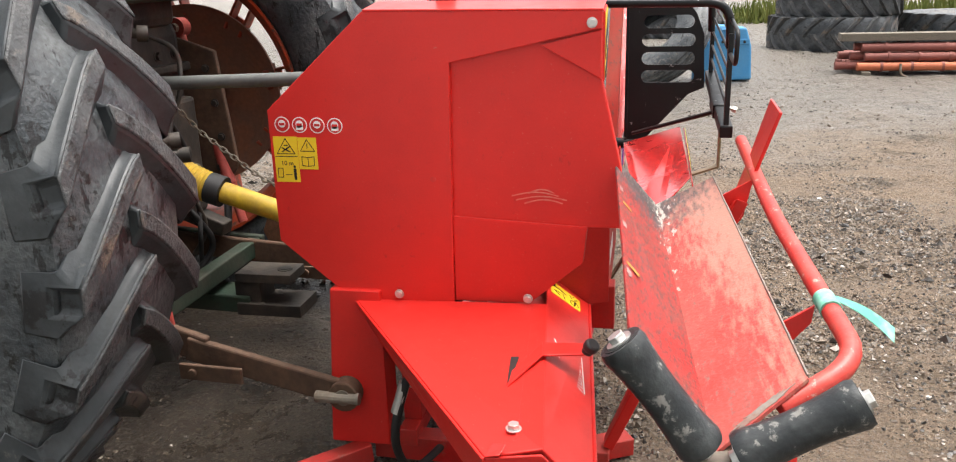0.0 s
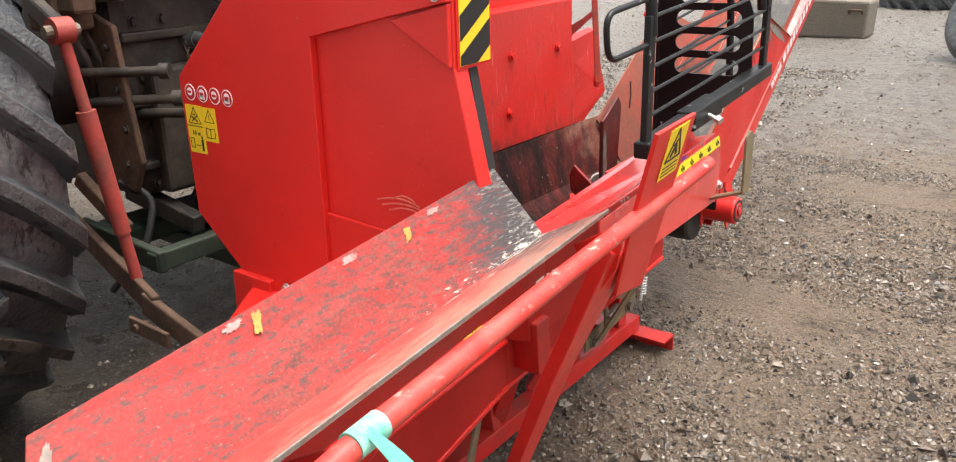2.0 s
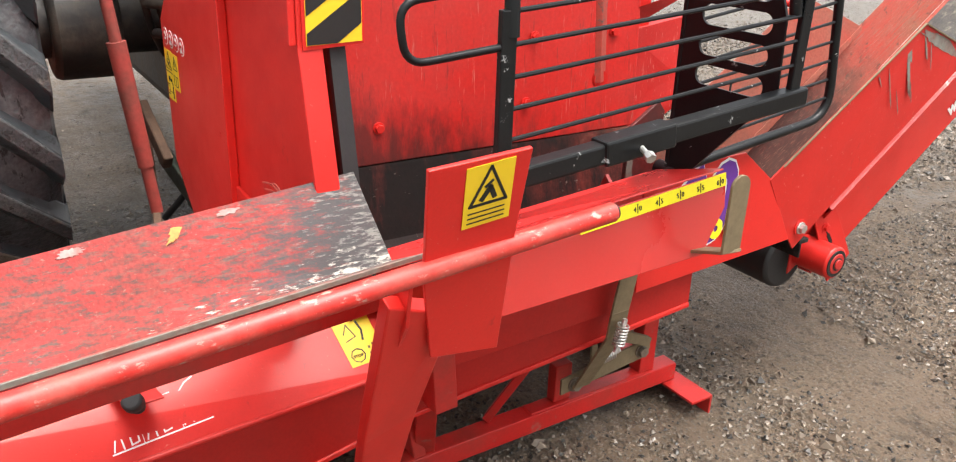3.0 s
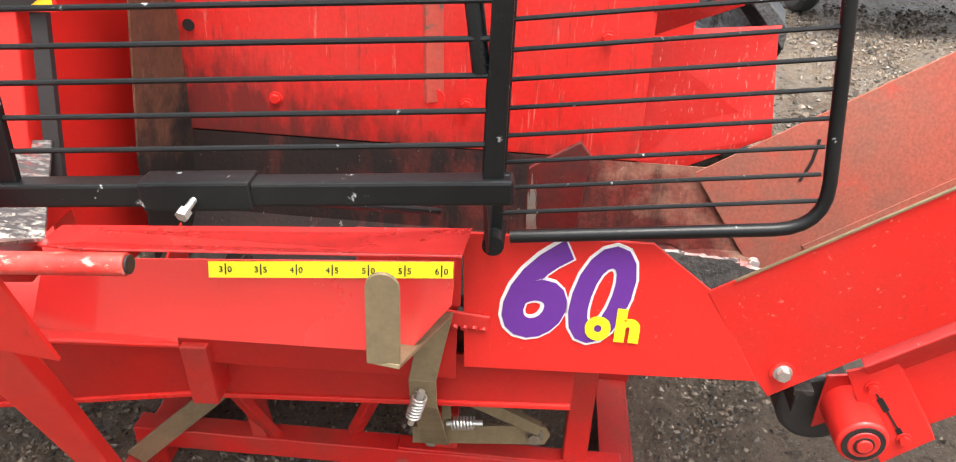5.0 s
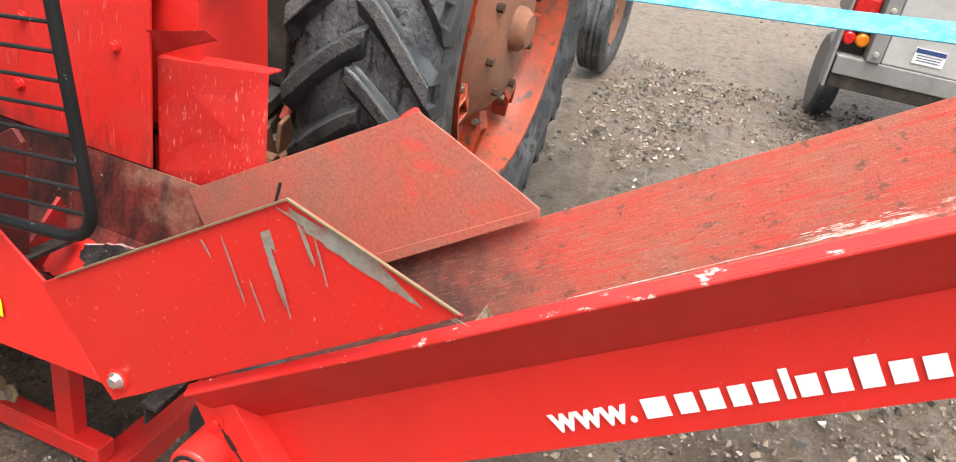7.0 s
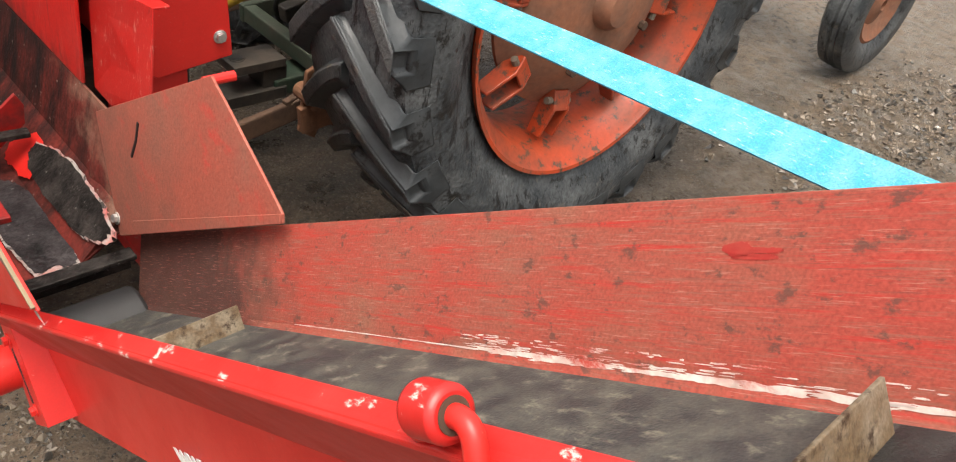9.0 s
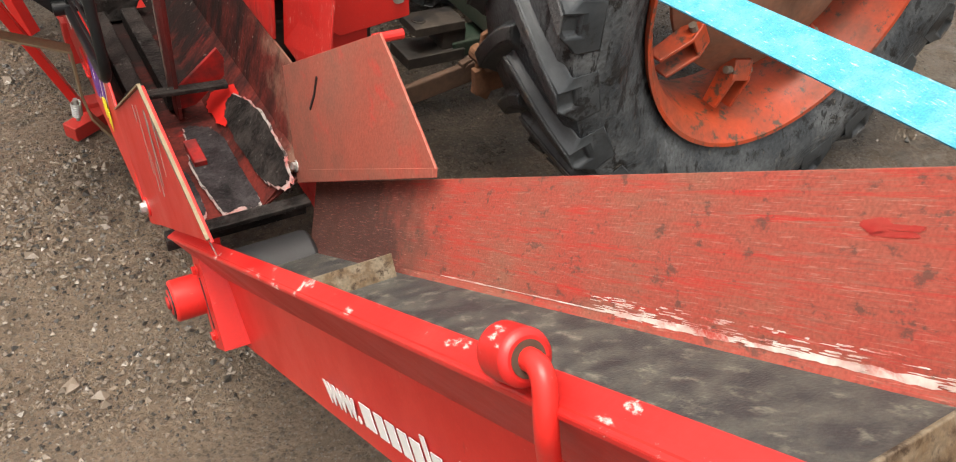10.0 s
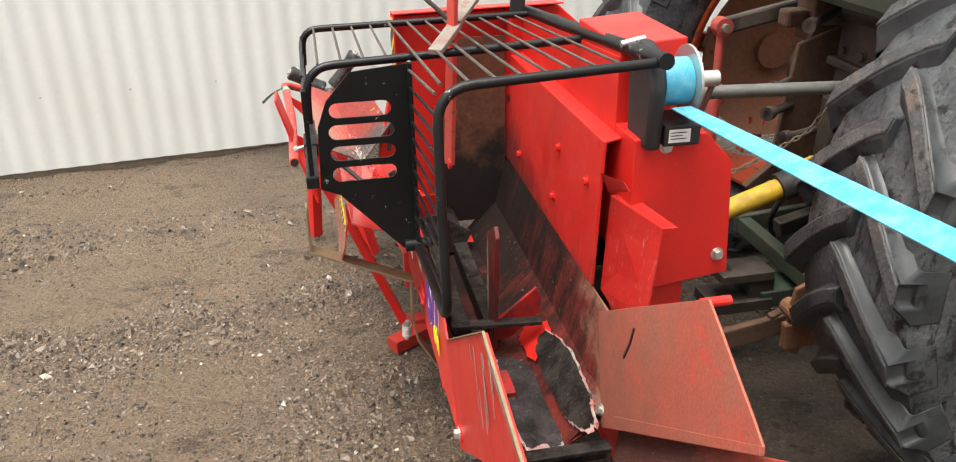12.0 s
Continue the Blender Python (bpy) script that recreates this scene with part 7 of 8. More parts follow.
# ---- tractor ----
def tyre_mesh(r_out, width, r_bead, n_lugs, lug_h, seg=72):
    """Tyre body by turning, and a second mesh of chevron lugs; axis y, lugs trail towards the ends."""
    w = width / 2
    rc = r_out - lug_h
    prof = [(r_bead, w * 0.70), (r_bead + 0.03, w * 0.80), (r_bead + (rc - r_bead) * 0.45, w * 1.02), (rc - 0.075, w * 1.01), (rc - 0.030, w * 0.96), (rc - 0.008, w * 0.80), (rc, w * 0.45), (rc + 0.004, 0)]
    prof = prof + [(r, -y) for r, y in prof[-2::-1]]
    body = lathe(B(), prof + [(r_bead + 0.012, -w * 0.62), (r_bead + 0.012, w * 0.62)], seg, closed=True)
    lugs, crowns = B(), B()
    ends = []
    for side in (1, -1):
        for k in range(n_lugs):
            a0 = 2 * math.pi * (k + (0.5 if side < 0 else 0)) / n_lugs
            rings, tops = [], []
            for i in range(9):
                s = i / 8
                last = i == 8
                y = side * (-0.02 + (w * 1.0 + 0.02) * min(1, s * 1.14))
                ang = a0 - 0.30 * (0.86 if last else s) ** 1.25 - (0.012 if last else 0)
                base = rc + 0.002 - 0.012 * s - (0.075 if last else 0)
                top = r_out - 0.010 * s ** 3 - (0.058 if last else 0)
                y += side * (0.004 if last else 0)
                wb, wm, wt = (0.086 + 0.006 * s) / r_out, (0.050 + 0.006 * s) / r_out, (0.022 + 0.010 * s) / r_out
                ring = []
                for da, rr, yy in ((-wb, base - 0.016, y), (-wm, base + 0.26 * (top - base), y), (-wt, top, y), (wt, top, y), (wt * 1.2, base + 0.26 * (top - base), y), (wb * 0.72, base - 0.016, y)):
                    ring.append(lugs.verts.new((rr * math.cos(ang + da), yy, rr * math.sin(ang + da))))
                rings.append(ring)
                if not last:
                    tops.append([crowns.verts.new((rr * math.cos(ang + da), y, rr * math.sin(ang + da))) for da, rr in ((-wt * 1.02, top - 0.004), (-wt * 0.9, top + 0.0022), (wt * 0.9, top + 0.0022), (wt * 1.02, top - 0.004))])
            for a, b in zip(rings, rings[1:]):
                for q in range(6):
                    fc = lugs.faces.new((a[q], a[(q + 1) % 6], b[(q + 1) % 6], b[q]))
                    if b is rings[-1] and q == 2:
                        ends.append(fc)
            lugs.faces.new(rings[0][::-1])
            lugs.faces.new(rings[-1])
            for a, b in zip(tops, tops[1:]):
                for q in range(4):
                    crowns.faces.new((a[q], a[(q + 1) % 4], b[(q + 1) % 4], b[q]))
            crowns.faces.new(tops[0][::-1])
            crowns.faces.new(tops[-1])
    for m in (lugs, crowns):
        bmesh.ops.recalc_face_normals(m, faces=m.faces)
    bmesh.ops.inset_individual(lugs, faces=ends, thickness=0.012, depth=-0.014)
    return body, lugs, crowns


def rear_wheel(parent, c, side):
    """Wheel with orange rim, dished disc on bolted brackets and a lugged tyre. side: the outer face's direction along y."""
    m = Matrix.Translation(c)

    def put(bm):
        bmesh.ops.transform(bm, matrix=m, verts=bm.verts)
        return bm
    ring = [(0.505, 0.135), (0.532, 0.150), (0.538, 0.168), (0.526, 0.166), (0.515, 0.150), (0.485, 0.125), (0.470, 0.06), (0.455, 0.03)]
    ring = ring + [(r, -y) for r, y in ring[::-1]] + [(0.490, -0.06), (0.475, 0.0), (0.490, 0.06)]
    rim = lathe(B(), [(r + 0.014, y * 1.12) for r, y in ring], 80, closed=True)
    wh = part("rear_wheel", put(rim), M_ORANGE, parent, "orange painted tractor rim with rust", smooth=True)
    body, lugs, crowns = tyre_mesh(0.85, 0.42, 0.530, 25, 0.031)
    ty = part("tyre", put(body), M_TYRE, wh, "worn grey-black tractor tyre", smooth=True)
    tread = part("tread", put(lugs), M_FLANK, wh, "smooth grey-black chevron lugs", bevel=0.012, smooth=True)
    part("lug_crown", put(crowns), M_LUG, tread, "gritty worn lug crowns", bevel=0.004, smooth=True)
    s = side
    disc = lathe(B(), [(r, s * (y + 0.055)) for r, y in ((0.05, 0.10), (0.17, 0.105), (0.25, 0.085), (0.32, 0.03), (0.365, 0.0), (0.365, -0.012), (0.32, 0.018), (0.24, 0.07), (0.05, 0.085))], 64, closed=True)
    part("wheel_disc", put(disc), M_HUB, wh, "dusty orange-brown wheel disc", smooth=True)
    hub = lathe(B(), [(0.001, s * 0.21), (0.055, s * 0.205), (0.075, s * 0.18), (0.08, s * 0.10), (0.001, s * 0.10)], 32)
    part("hub_cap", put(hub), M_HUB, wh, smooth=True)
    for k in range(8):
        a = 2 * math.pi * k / 8 + 0.2
        u, t = Vector((math.cos(a), 0, math.sin(a))), Vector((-math.sin(a), 0, math.cos(a)))
        cc = Vector(c) + Vector((0, s * 0.055, 0))
        bm = B()
        for dt in (-0.034, 0.034):
            plate(bm, [cc + u * 0.30 + t * dt + V(0, s * 0.012, 0), cc + u * 0.462 + t * dt + V(0, s * 0.0, 0), cc + u * 0.462 + t * dt + V(0, s * 0.055, 0), cc + u * 0.36 + t * dt + V(0, s * 0.075, 0), cc + u * 0.30 + t * dt + V(0, s * 0.055, 0)], 0.012, t)
        plate(bm, [cc + u * 0.30 + t * -0.034 + V(0, s * 0.056, 0), cc + u * 0.36 + t * -0.034 + V(0, s * 0.076, 0), cc + u * 0.36 + t * 0.034 + V(0, s * 0.076, 0), cc + u * 0.30 + t * 0.034 + V(0, s * 0.056, 0)], 0.012, (0, s, 0))
        br = part("rim_bracket", bm, M_ORANGE, wh, bevel=0.004)
        bm = B()
        tube(bm, [cc + u * 0.335 + t * -0.055 + V(0, s * 0.05, 0), cc + u * 0.335 + t * 0.055 + V(0, s * 0.05, 0)], 0.012, 8)
        part("bracket_bolt", bm, M_STEEL, wh)
        bm = B()
        tube(bm, [cc + u * 0.215 + t * 0.06 + V(0, s * 0.088, 0), cc + u * 0.215 + t * 0.06 + V(0, s * 0.112, 0)], 0.015, 6)
        part("wheel_bolt", bm, M_RUST, wh)


def turned(bm, p0, u, prof, seg=24):
    """A body turned round the line from p0 along u: (distance, radius) pairs."""
    ref = u.orthogonal().normalized()
    side = u.cross(ref)
    rings = [[bm.verts.new(p0 + u * s + (ref * math.cos(2 * math.pi * k / seg) + side * math.sin(2 * math.pi * k / seg)) * r) for k in range(seg)] for s, r in prof]
    for a, b in zip(rings, rings[1:]):
        for k in range(seg):
            bm.faces.new((a[k], a[(k + 1) % seg], b[(k + 1) % seg], b[k]))
    bm.faces.new(rings[0][::-1])
    bm.faces.new(rings[-1])


def chain(parent, pts, n):
    bm = B()
    path = [Vector(p) for p in pts]
    lens = [(b - a).length for a, b in zip(path, path[1:])]
    total = sum(lens)

    def at(s):
        s *= total
        for a, b, q in zip(path, path[1:], lens):
            if s <= q:
                return a.lerp(b, s / q)
            s -= q
        return path[-1]
    for i in range(n):
        p0, p1 = at(i / n), at((i + 1) / n)
        d = (p1 - p0).normalized()
        c, h = (p0 + p1) / 2, (p1 - p0).length * 0.72
        o = d.orthogonal().normalized()
        w = d.cross(o) if i % 2 else o
        ring = [c + d * h * math.cos(a * math.pi / 6) * (1.0) + w * 0.0065 * math.sin(a * math.pi / 6) for a in range(13)]
        tube(bm, ring, 0.0021, 6)
    part("check_chain", bm, M_STEEL, parent, "slack steel check chain", smooth=True)


def make_tractor():
    t = thing("tractor", "old farm tractor with orange rims and greasy rear linkage", "tractor", (-1.75, 2.8, 0))
    rear_wheel(t, (-1.78, 1.855, 0.84), -1)
    rear_wheel(t, (-1.78, 3.52, 0.84), 1)
    bm = B()
    box(bm, (-2.9, 2.52, 0.50), (-1.52, 3.08, 1.18))
    gb = part("gearbox", bm, M_OILY, t, "greasy dark gearbox housing", bevel=0.06)
    bm = B()
    tube(bm, [(-1.78, 2.02, 0.84), (-1.78, 3.34, 0.84)], 0.10, 20)
    part("rear_axle", bm, M_OILY, t, smooth=True)
    for y in (2.25, 3.12):
        bm = B()
        tube(bm, [(-1.78, y - 0.10, 0.84), (-1.78, y + 0.10, 0.84)], 0.17, 24)
        part("axle_trumpet", bm, M_OILY, t, bevel=0.02, smooth=True)
    bm = B()
    box(bm, (-4.6, 2.55, 0.60), (-2.9, 3.05, 1.35))
    part("engine_block", bm, M_OILY, t, bevel=0.05)
    bm = B()
    box(bm, (-2.0, 2.42, 1.235), (-1.34, 3.18, 1.62))
    part("seat_platform", bm, M_GREEN, t, "dark green platform", bevel=0.03)
    bm = B()
    box(bm, (-1.53, 2.60, 0.52), (-1.46, 3.00, 0.92))
    tube(bm, [(-1.50, 2.80, 0.70), (-1.36, 2.79, 0.685)], 0.045, 18)
    part("pto_housing", bm, M_OILY, gb, bevel=0.015)
    # top link with its rusty bracket and valve block
    bm = B()
    for y in (2.68, 2.86):
        plate(bm, [(-1.66, y, 1.20), (-1.58, y, 1.23), (-1.54, y, 1.10), (-1.52, y, 0.80), (-1.56, y, 0.74), (-1.62, y, 0.80)], 0.018, (0, -1, 0))
    br = part("top_link_bracket", bm, M_RUST, t, "rusty bent top link bracket", bevel=0.005)
    bm = B()
    tube(bm, [(-1.57, 2.62, 0.985), (-1.57, 2.95, 0.985)], 0.016, 12)
    tube(bm, [(-1.60, 2.50, 1.13), (-1.42, 2.52, 1.14)], 0.013, 10)
    part("link_pin", bm, M_STEEL, br, smooth=True)
    bm = B()
    box(bm, (-1.63, 2.34, 1.05), (-1.48, 2.46, 1.22))
    box(bm, (-1.50, 2.36, 1.10), (-1.40, 2.43, 1.16))
    part("valve_block", bm, M_RUST, t, bevel=0.012)
    for y0 in (2.37, 2.41, 2.45):
        bm = B()
        tube(bm, [(-1.55, y0, 1.06), (-1.50, y0 + 0.02, 0.96), (-1.56, y0 + 0.05, 0.84), (-1.66, y0 + 0.1, 0.75)], 0.011, 10, bend=0.06)
        part("oil_pipe", bm, M_OILY, t, smooth=True)
    bm = B()
    tube(bm, [(-1.57, 2.78, 0.985), (-0.86, 2.76, 1.005)], 0.021, 16)
    tube(bm, [(-1.58, 2.78, 0.985), (-1.46, 2.78, 0.988)], 0.027, 14)
    part("top_link", bm, M_GREYROD, t, "grey steel top link rod", smooth=True)
    # yellow guarded drive shaft
    bm = B()
    p0, p1 = Vector((-1.40, 2.745, 0.695)), Vector((-0.80, 2.76, 0.50))
    u = (p1 - p0).normalized()
    tube(bm, [p0 + u * 0.14, p1], 0.034, 20)
    sh = part("drive_shaft", bm, M_YELLOW, t, "yellow plastic guarded drive shaft", smooth=True)
    bm = B()
    turned(bm, p0, u, [(0.007 * k, 0.056 + 0.005 * (k % 2) - 0.0008 * k) for k in range(15)])
    part("shaft_cone", bm, M_YELLOW, sh, smooth=True)
    bm = B()
    tube(bm, [p0 + u * 0.10, p0 + u * 0.15], 0.050, 20)
    part("shaft_collar", bm, M_PLASTIC, sh, smooth=True)
    chain(t, [(-1.500, 2.760, 1.01), (-1.490, 2.755, 0.94), (-1.438, 2.770, 0.839), (-1.372, 2.790, 0.705)], 19)
    chain(t, [(-1.435, 2.755, 0.97), (-1.316, 2.760, 0.838), (-1.13, 2.72, 0.72), (-1.00, 2.68, 0.67)], 25)
    # lower links, lift rods and arms
    for y, k in ((2.262, 0), (3.04, 1)):
        bm = B()
        beam(bm, (-0.695, y, 0.238), (-1.16, y + 0.02, 0.335), 0.024, 0.070)
        beam(bm, (-1.10, y + 0.02, 0.330), (-1.75, y + (0.14 if k == 0 else -0.14), 0.44), 0.024, 0.080)
        lk = part("lower_link", bm, M_RUST, t, "muddy rusty lower link arm", bevel=0.006)
        bm = B()
        tube(bm, [(-0.705, y - 0.024, 0.240), (-0.705, y + 0.024, 0.240)], 0.042, 20)
        part("link_ball", bm, M_RUST, lk, bevel=0.004, smooth=True)
        if k == 1:
            bm = B()
            yo = y + 0.10
            for dx in (0.0, 0.11):
                plate(bm, [(-1.12 - dx, yo, 0.50), (-1.17 - dx, yo, 0.52), (-1.22 - dx, yo, 0.40), (-1.16 - dx, yo, 0.26), (-1.10 - dx, yo, 0.30)], 0.016, (0, 1, 0))
            beam(bm, (-1.10, yo, 0.34), (-1.32, yo + 0.01, 0.37), 0.030, 0.09)
            tube(bm, [(-1.13, yo - 0.05, 0.42), (-1.13, yo + 0.05, 0.42)], 0.028, 14)
            part("stabiliser_bracket", bm, M_RUST_BROWN, lk, "rusty brown stabiliser bracket", bevel=0.004)
        bm = B()
        tube(bm, [(-0.705, y - 0.028, 0.240), (-0.705, y + 0.028, 0.240)], 0.022, 16)
        part("ball_bore", bm, M_STEEL, lk, smooth=True)
        bm = B()
        beam(bm, (-1.16, y - 0.03, 0.29), (-0.98, y - 0.03, 0.285), 0.012, 0.045)
        tube(bm, [(-1.12, y - 0.045, 0.29), (-1.12, y, 0.29)], 0.012, 8)
        part("check_strap", bm, M_RUST, lk, bevel=0.003)
        y1 = y - 0.02 if k == 0 else 3.24
        top = Vector((-1.256, y1, 1.077))
        bot = Vector((-1.224, y + 0.045, 0.385))
        if k == 1:
            top, bot = Vector((-1.600, 3.19, 1.135)), Vector((-1.37, 3.06, 0.455))
        d = bot - top
        bm = B()
        tube(bm, [top, top + d * 0.34], 0.016, 12)
        tube(bm, [top + d * 0.30, top + d * 0.80], 0.026, 14, r_end=0.022)
        tube(bm, [top + d * 0.78, bot], 0.017, 12)
        tube(bm, [top - Vector((0, 0.025, 0)), top + Vector((0, 0.025, 0))], 0.034, 16)
        part("lift_rod", bm, M_LINKRED, t, "faded red lift rod", smooth=True)
        bm = B()
        tube(bm, [top - Vector((0, 0.045, 0)), top + Vector((0, 0.045, 0))], 0.016, 10)
        part("lift_pin", bm, M_STEEL, t)
        bm = B()
        beam(bm, top, (-1.72 if k == 0 else -1.93, y1 + (0.1 if k == 0 else -0.1), 1.20 if k == 0 else 1.24), 0.032, 0.062)
        part("lift_arm", bm, M_OILY, t, bevel=0.01)
    # drawbar
    bm = B()
    beam(bm, (-1.80, 2.78, 0.295), (-1.20, 2.78, 0.275), 0.12, 0.06)
    db = part("drawbar", bm, M_GREEN, t, "dirty green drawbar", bevel=0.006)
    bm = B()
    box(bm, (-1.24, 2.71, 0.245), (-1.02, 2.85, 0.285))
    box(bm, (-1.24, 2.72, 0.355), (-1.05, 2.84, 0.385))
    box(bm, (-1.25, 2.73, 0.285), (-1.16, 2.83, 0.356))
    tube(bm, [(-1.09, 2.78, 0.384), (-1.09, 2.78, 0.388)], 0.026, 16)
    part("drawbar_clevis", bm, M_OILY, db, bevel=0.008)
    bm = B()
    tube(bm, [(-1.09, 2.78, 0.3895), (-1.09, 2.78, 0.391)], 0.020, 16)
    part("clevis_bore", bm, M_INK, db)
    bm = B()
    box(bm, (-1.78, 2.50, 0.33), (-1.60, 3.06, 0.40))
    part("hitch_crossbar", bm, M_GREEN, t, bevel=0.01)
    # plates, pipes and castings round the hitch
    for y in (2.47, 3.09):
        bm = B()
        plate(bm, [(-1.60, y, 1.12), (-1.42, y, 1.06), (-1.38, y, 0.66), (-1.44, y, 0.56), (-1.62, y, 0.60)], 0.02, (0, -1, 0))
        pl = part("hitch_plate", bm, M_RUST, t, "rusty hitch side plate", bevel=0.006)
        for x, z in ((-1.46, 1.00), (-1.44, 0.88), (-1.43, 0.76), (-1.45, 0.65), (-1.56, 0.98), (-1.56, 0.70)):
            bolt(pl, (x, y - 0.0005, z), (0, -1, 0), 0.011, M_OILY)
    for p in (((-1.52, 2.40, 0.93), (-1.30, 2.56, 0.93)), ((-1.52, 2.42, 0.84), (-1.28, 2.58, 0.85)), ((-1.55, 2.56, 0.78), (-1.30, 2.66, 0.79)), ((-1.55, 2.5, 1.17), (-1.36, 2.62, 1.15))):
        bm = B()
        tube(bm, p, 0.015, 12)
        tube(bm, [Vector(p[1]) - (Vector(p[1]) - Vector(p[0])).normalized() * 0.03, p[1]], 0.024, 12)
        part("coupling_pipe", bm, M_OILY, t, smooth=True)
    rnd = random.Random(12)
    for k in range(9):
        y0, z0 = rnd.uniform(2.45, 3.15), rnd.uniform(0.55, 1.15)
        bm = B()
        tube(bm, [(-1.52, y0, z0), (-1.44, y0 + rnd.uniform(-0.08, 0.08), z0 - 0.05), (-1.42, y0 + rnd.uniform(-0.1, 0.1), z0 - 0.20), (-1.52, y0 + rnd.uniform(-0.1, 0.1), z0 - 0.34)], rnd.choice((0.008, 0.011, 0.014)), 10, bend=0.07)
        part("hydraulic_hose", bm, M_PLASTIC if k % 3 else M_OILY, t, smooth=True)
    for y in (2.60, 2.70, 2.90, 3.00):
        for z in (0.55, 0.72, 0.89, 1.06):
            bolt(gb, (-1.52, y, z), (1, 0, 0), 0.014, M_OILY)
    for z in (0.60, 0.80, 1.00):
        bm = B()
        box(bm, (-1.56, 2.54, z), (-1.495, 3.06, z + 0.03))
        part("casting_rib", bm, M_OILY, gb, bevel=0.008)
    for p0, p1, w, h, m in (((-1.75, 2.44, 0.40), (-1.30, 2.44, 0.37), 0.03, 0.07, M_GREEN), ((-1.75, 3.06, 0.40), (-1.30, 3.06, 0.37), 0.03, 0.07, M_GREEN), ((-1.33, 2.42, 0.37), (-1.33, 3.08, 0.37), 0.05, 0.06, M_GREEN),
                            ((-1.70, 2.60, 0.50), (-1.36, 2.62, 0.43), 0.05, 0.06, M_OILY), ((-1.55, 2.36, 0.62), (-1.36, 2.38, 0.48), 0.03, 0.05, M_RUST), ((-1.66, 2.98, 0.56), (-1.38, 2.96, 0.46), 0.06, 0.05, M_OILY)):
        bm = B()
        beam(bm, p0, p1, w, h)
        part("hitch_bar", bm, m, t, bevel=0.006)
    bm = B()
    tube(bm, [(-1.80, 2.34, 1.19), (-1.80, 3.26, 1.19)], 0.045, 18)
    part("rock_shaft", bm, M_OILY, t, smooth=True)
    bm = B()
    box(bm, (-1.72, 2.55, 1.15), (-1.50, 3.02, 1.26))
    part("lift_housing", bm, M_OILY, t, bevel=0.03)
    # front wheel
    c = (-4.42, 3.48, 0.39)
    body = lathe(B(), [(0.21, 0.06), (0.26, 0.09), (0.34, 0.095), (0.38, 0.07), (0.385, 0.03), (0.375, 0.02), (0.388, 0.0), (0.375, -0.02), (0.385, -0.03), (0.38, -0.07), (0.34, -0.095), (0.26, -0.09), (0.21, -0.06)], 48, closed=True)
    bmesh.ops.transform(body, matrix=Matrix.Translation(c), verts=body.verts)
    fw = part("front_wheel", body, M_TYRE, t, "ribbed black front tyre", smooth=True)
    rim = lathe(B(), [(0.22, 0.06), (0.20, 0.07), (0.12, 0.03), (0.03, 0.06), (0.03, -0.06), (0.20, -0.07)], 40, closed=True)
    bmesh.ops.transform(rim, matrix=Matrix.Translation(c), verts=rim.verts)
    part("front_rim", rim, M_HUB, fw, "dusty beige rim", smooth=True)
    bm = B()
    tube(bm, [(-4.42, 3.40, 0.39), (-4.42, 2.9, 0.55)], 0.05, 14)
    part("front_axle", bm, M_OILY, t, smooth=True)


make_tractor()


# ---- things further off in the yard ----
def lying_tyre(at, label, r=0.82, w=0.50, bead=0.45, lean=None):
    m = lean if lean is not None else Matrix.Translation(at) @ Matrix.Rotation(radians(90), 4, "X")
    e = thing("used_tyre", label, "tyre", m=m, group="used tyres in the yard")
    body, lugs, crowns = tyre_mesh(r, w, bead, 20, 0.04, 56)
    part("tyre_body", body, M_TYRE, e, smooth=True, local=True)
    part("tread", lugs, M_LUG, e, local=True)
    return e


lying_tyre((2.85, 14.6, 0.25), "large lugged black tractor tyre lying on the gravel", 0.95, 0.50, 0.50)
lying_tyre((2.95, 14.7, 0.76), "large lugged black tractor tyre stacked on another", 0.93, 0.50, 0.50)
lying_tyre((4.85, 14.9, 0.25), "large lugged black tractor tyre lying on the gravel", 0.95, 0.50, 0.50)
lying_tyre((-1.55, 17.2, 0.25), "lugged black tractor tyre lying on the gravel", 0.90, 0.50, 0.50)
lying_tyre((0.55, 17.6, 0.25), "lugged black tractor tyre lying on the gravel", 0.90, 0.50, 0.50)


def make_leaning_tyre():
    n = Vector((-0.50, -0.62, 0.60)).normalized()
    q = n.to_track_quat("Y", "Z").to_matrix().to_4x4()
    e = thing("smooth_tyre", "bare ribbed implement tyre leaning on a blue weight", "tyre", m=Matrix.Translation((0.14, 10.60, 0.52)) @ q, group="used tyres in the yard")
    w, r = 0.15, 0.60
    prof = [(0.29, w * 0.75), (0.33, w * 0.92), (0.45, w * 1.05), (0.54, w * 0.95), (0.565, w * 0.80), (0.585, w * 0.62), (0.575, w * 0.50), (r, w * 0.30), (r, w * 0.10), (0.585, 0)]
    prof = prof + [(a, -b) for a, b in prof[-2::-1]] + [(0.31, -w * 0.6), (0.50, -w * 0.8), (0.56, 0), (0.50, w * 0.8), (0.31, w * 0.6)]
    prof = [(a * 1.12, b * 1.12) for a, b in prof]
    part("tyre_body", lathe(B(), prof, 64, closed=True), M_TYRE, e, smooth=True, local=True)


make_leaning_tyre()


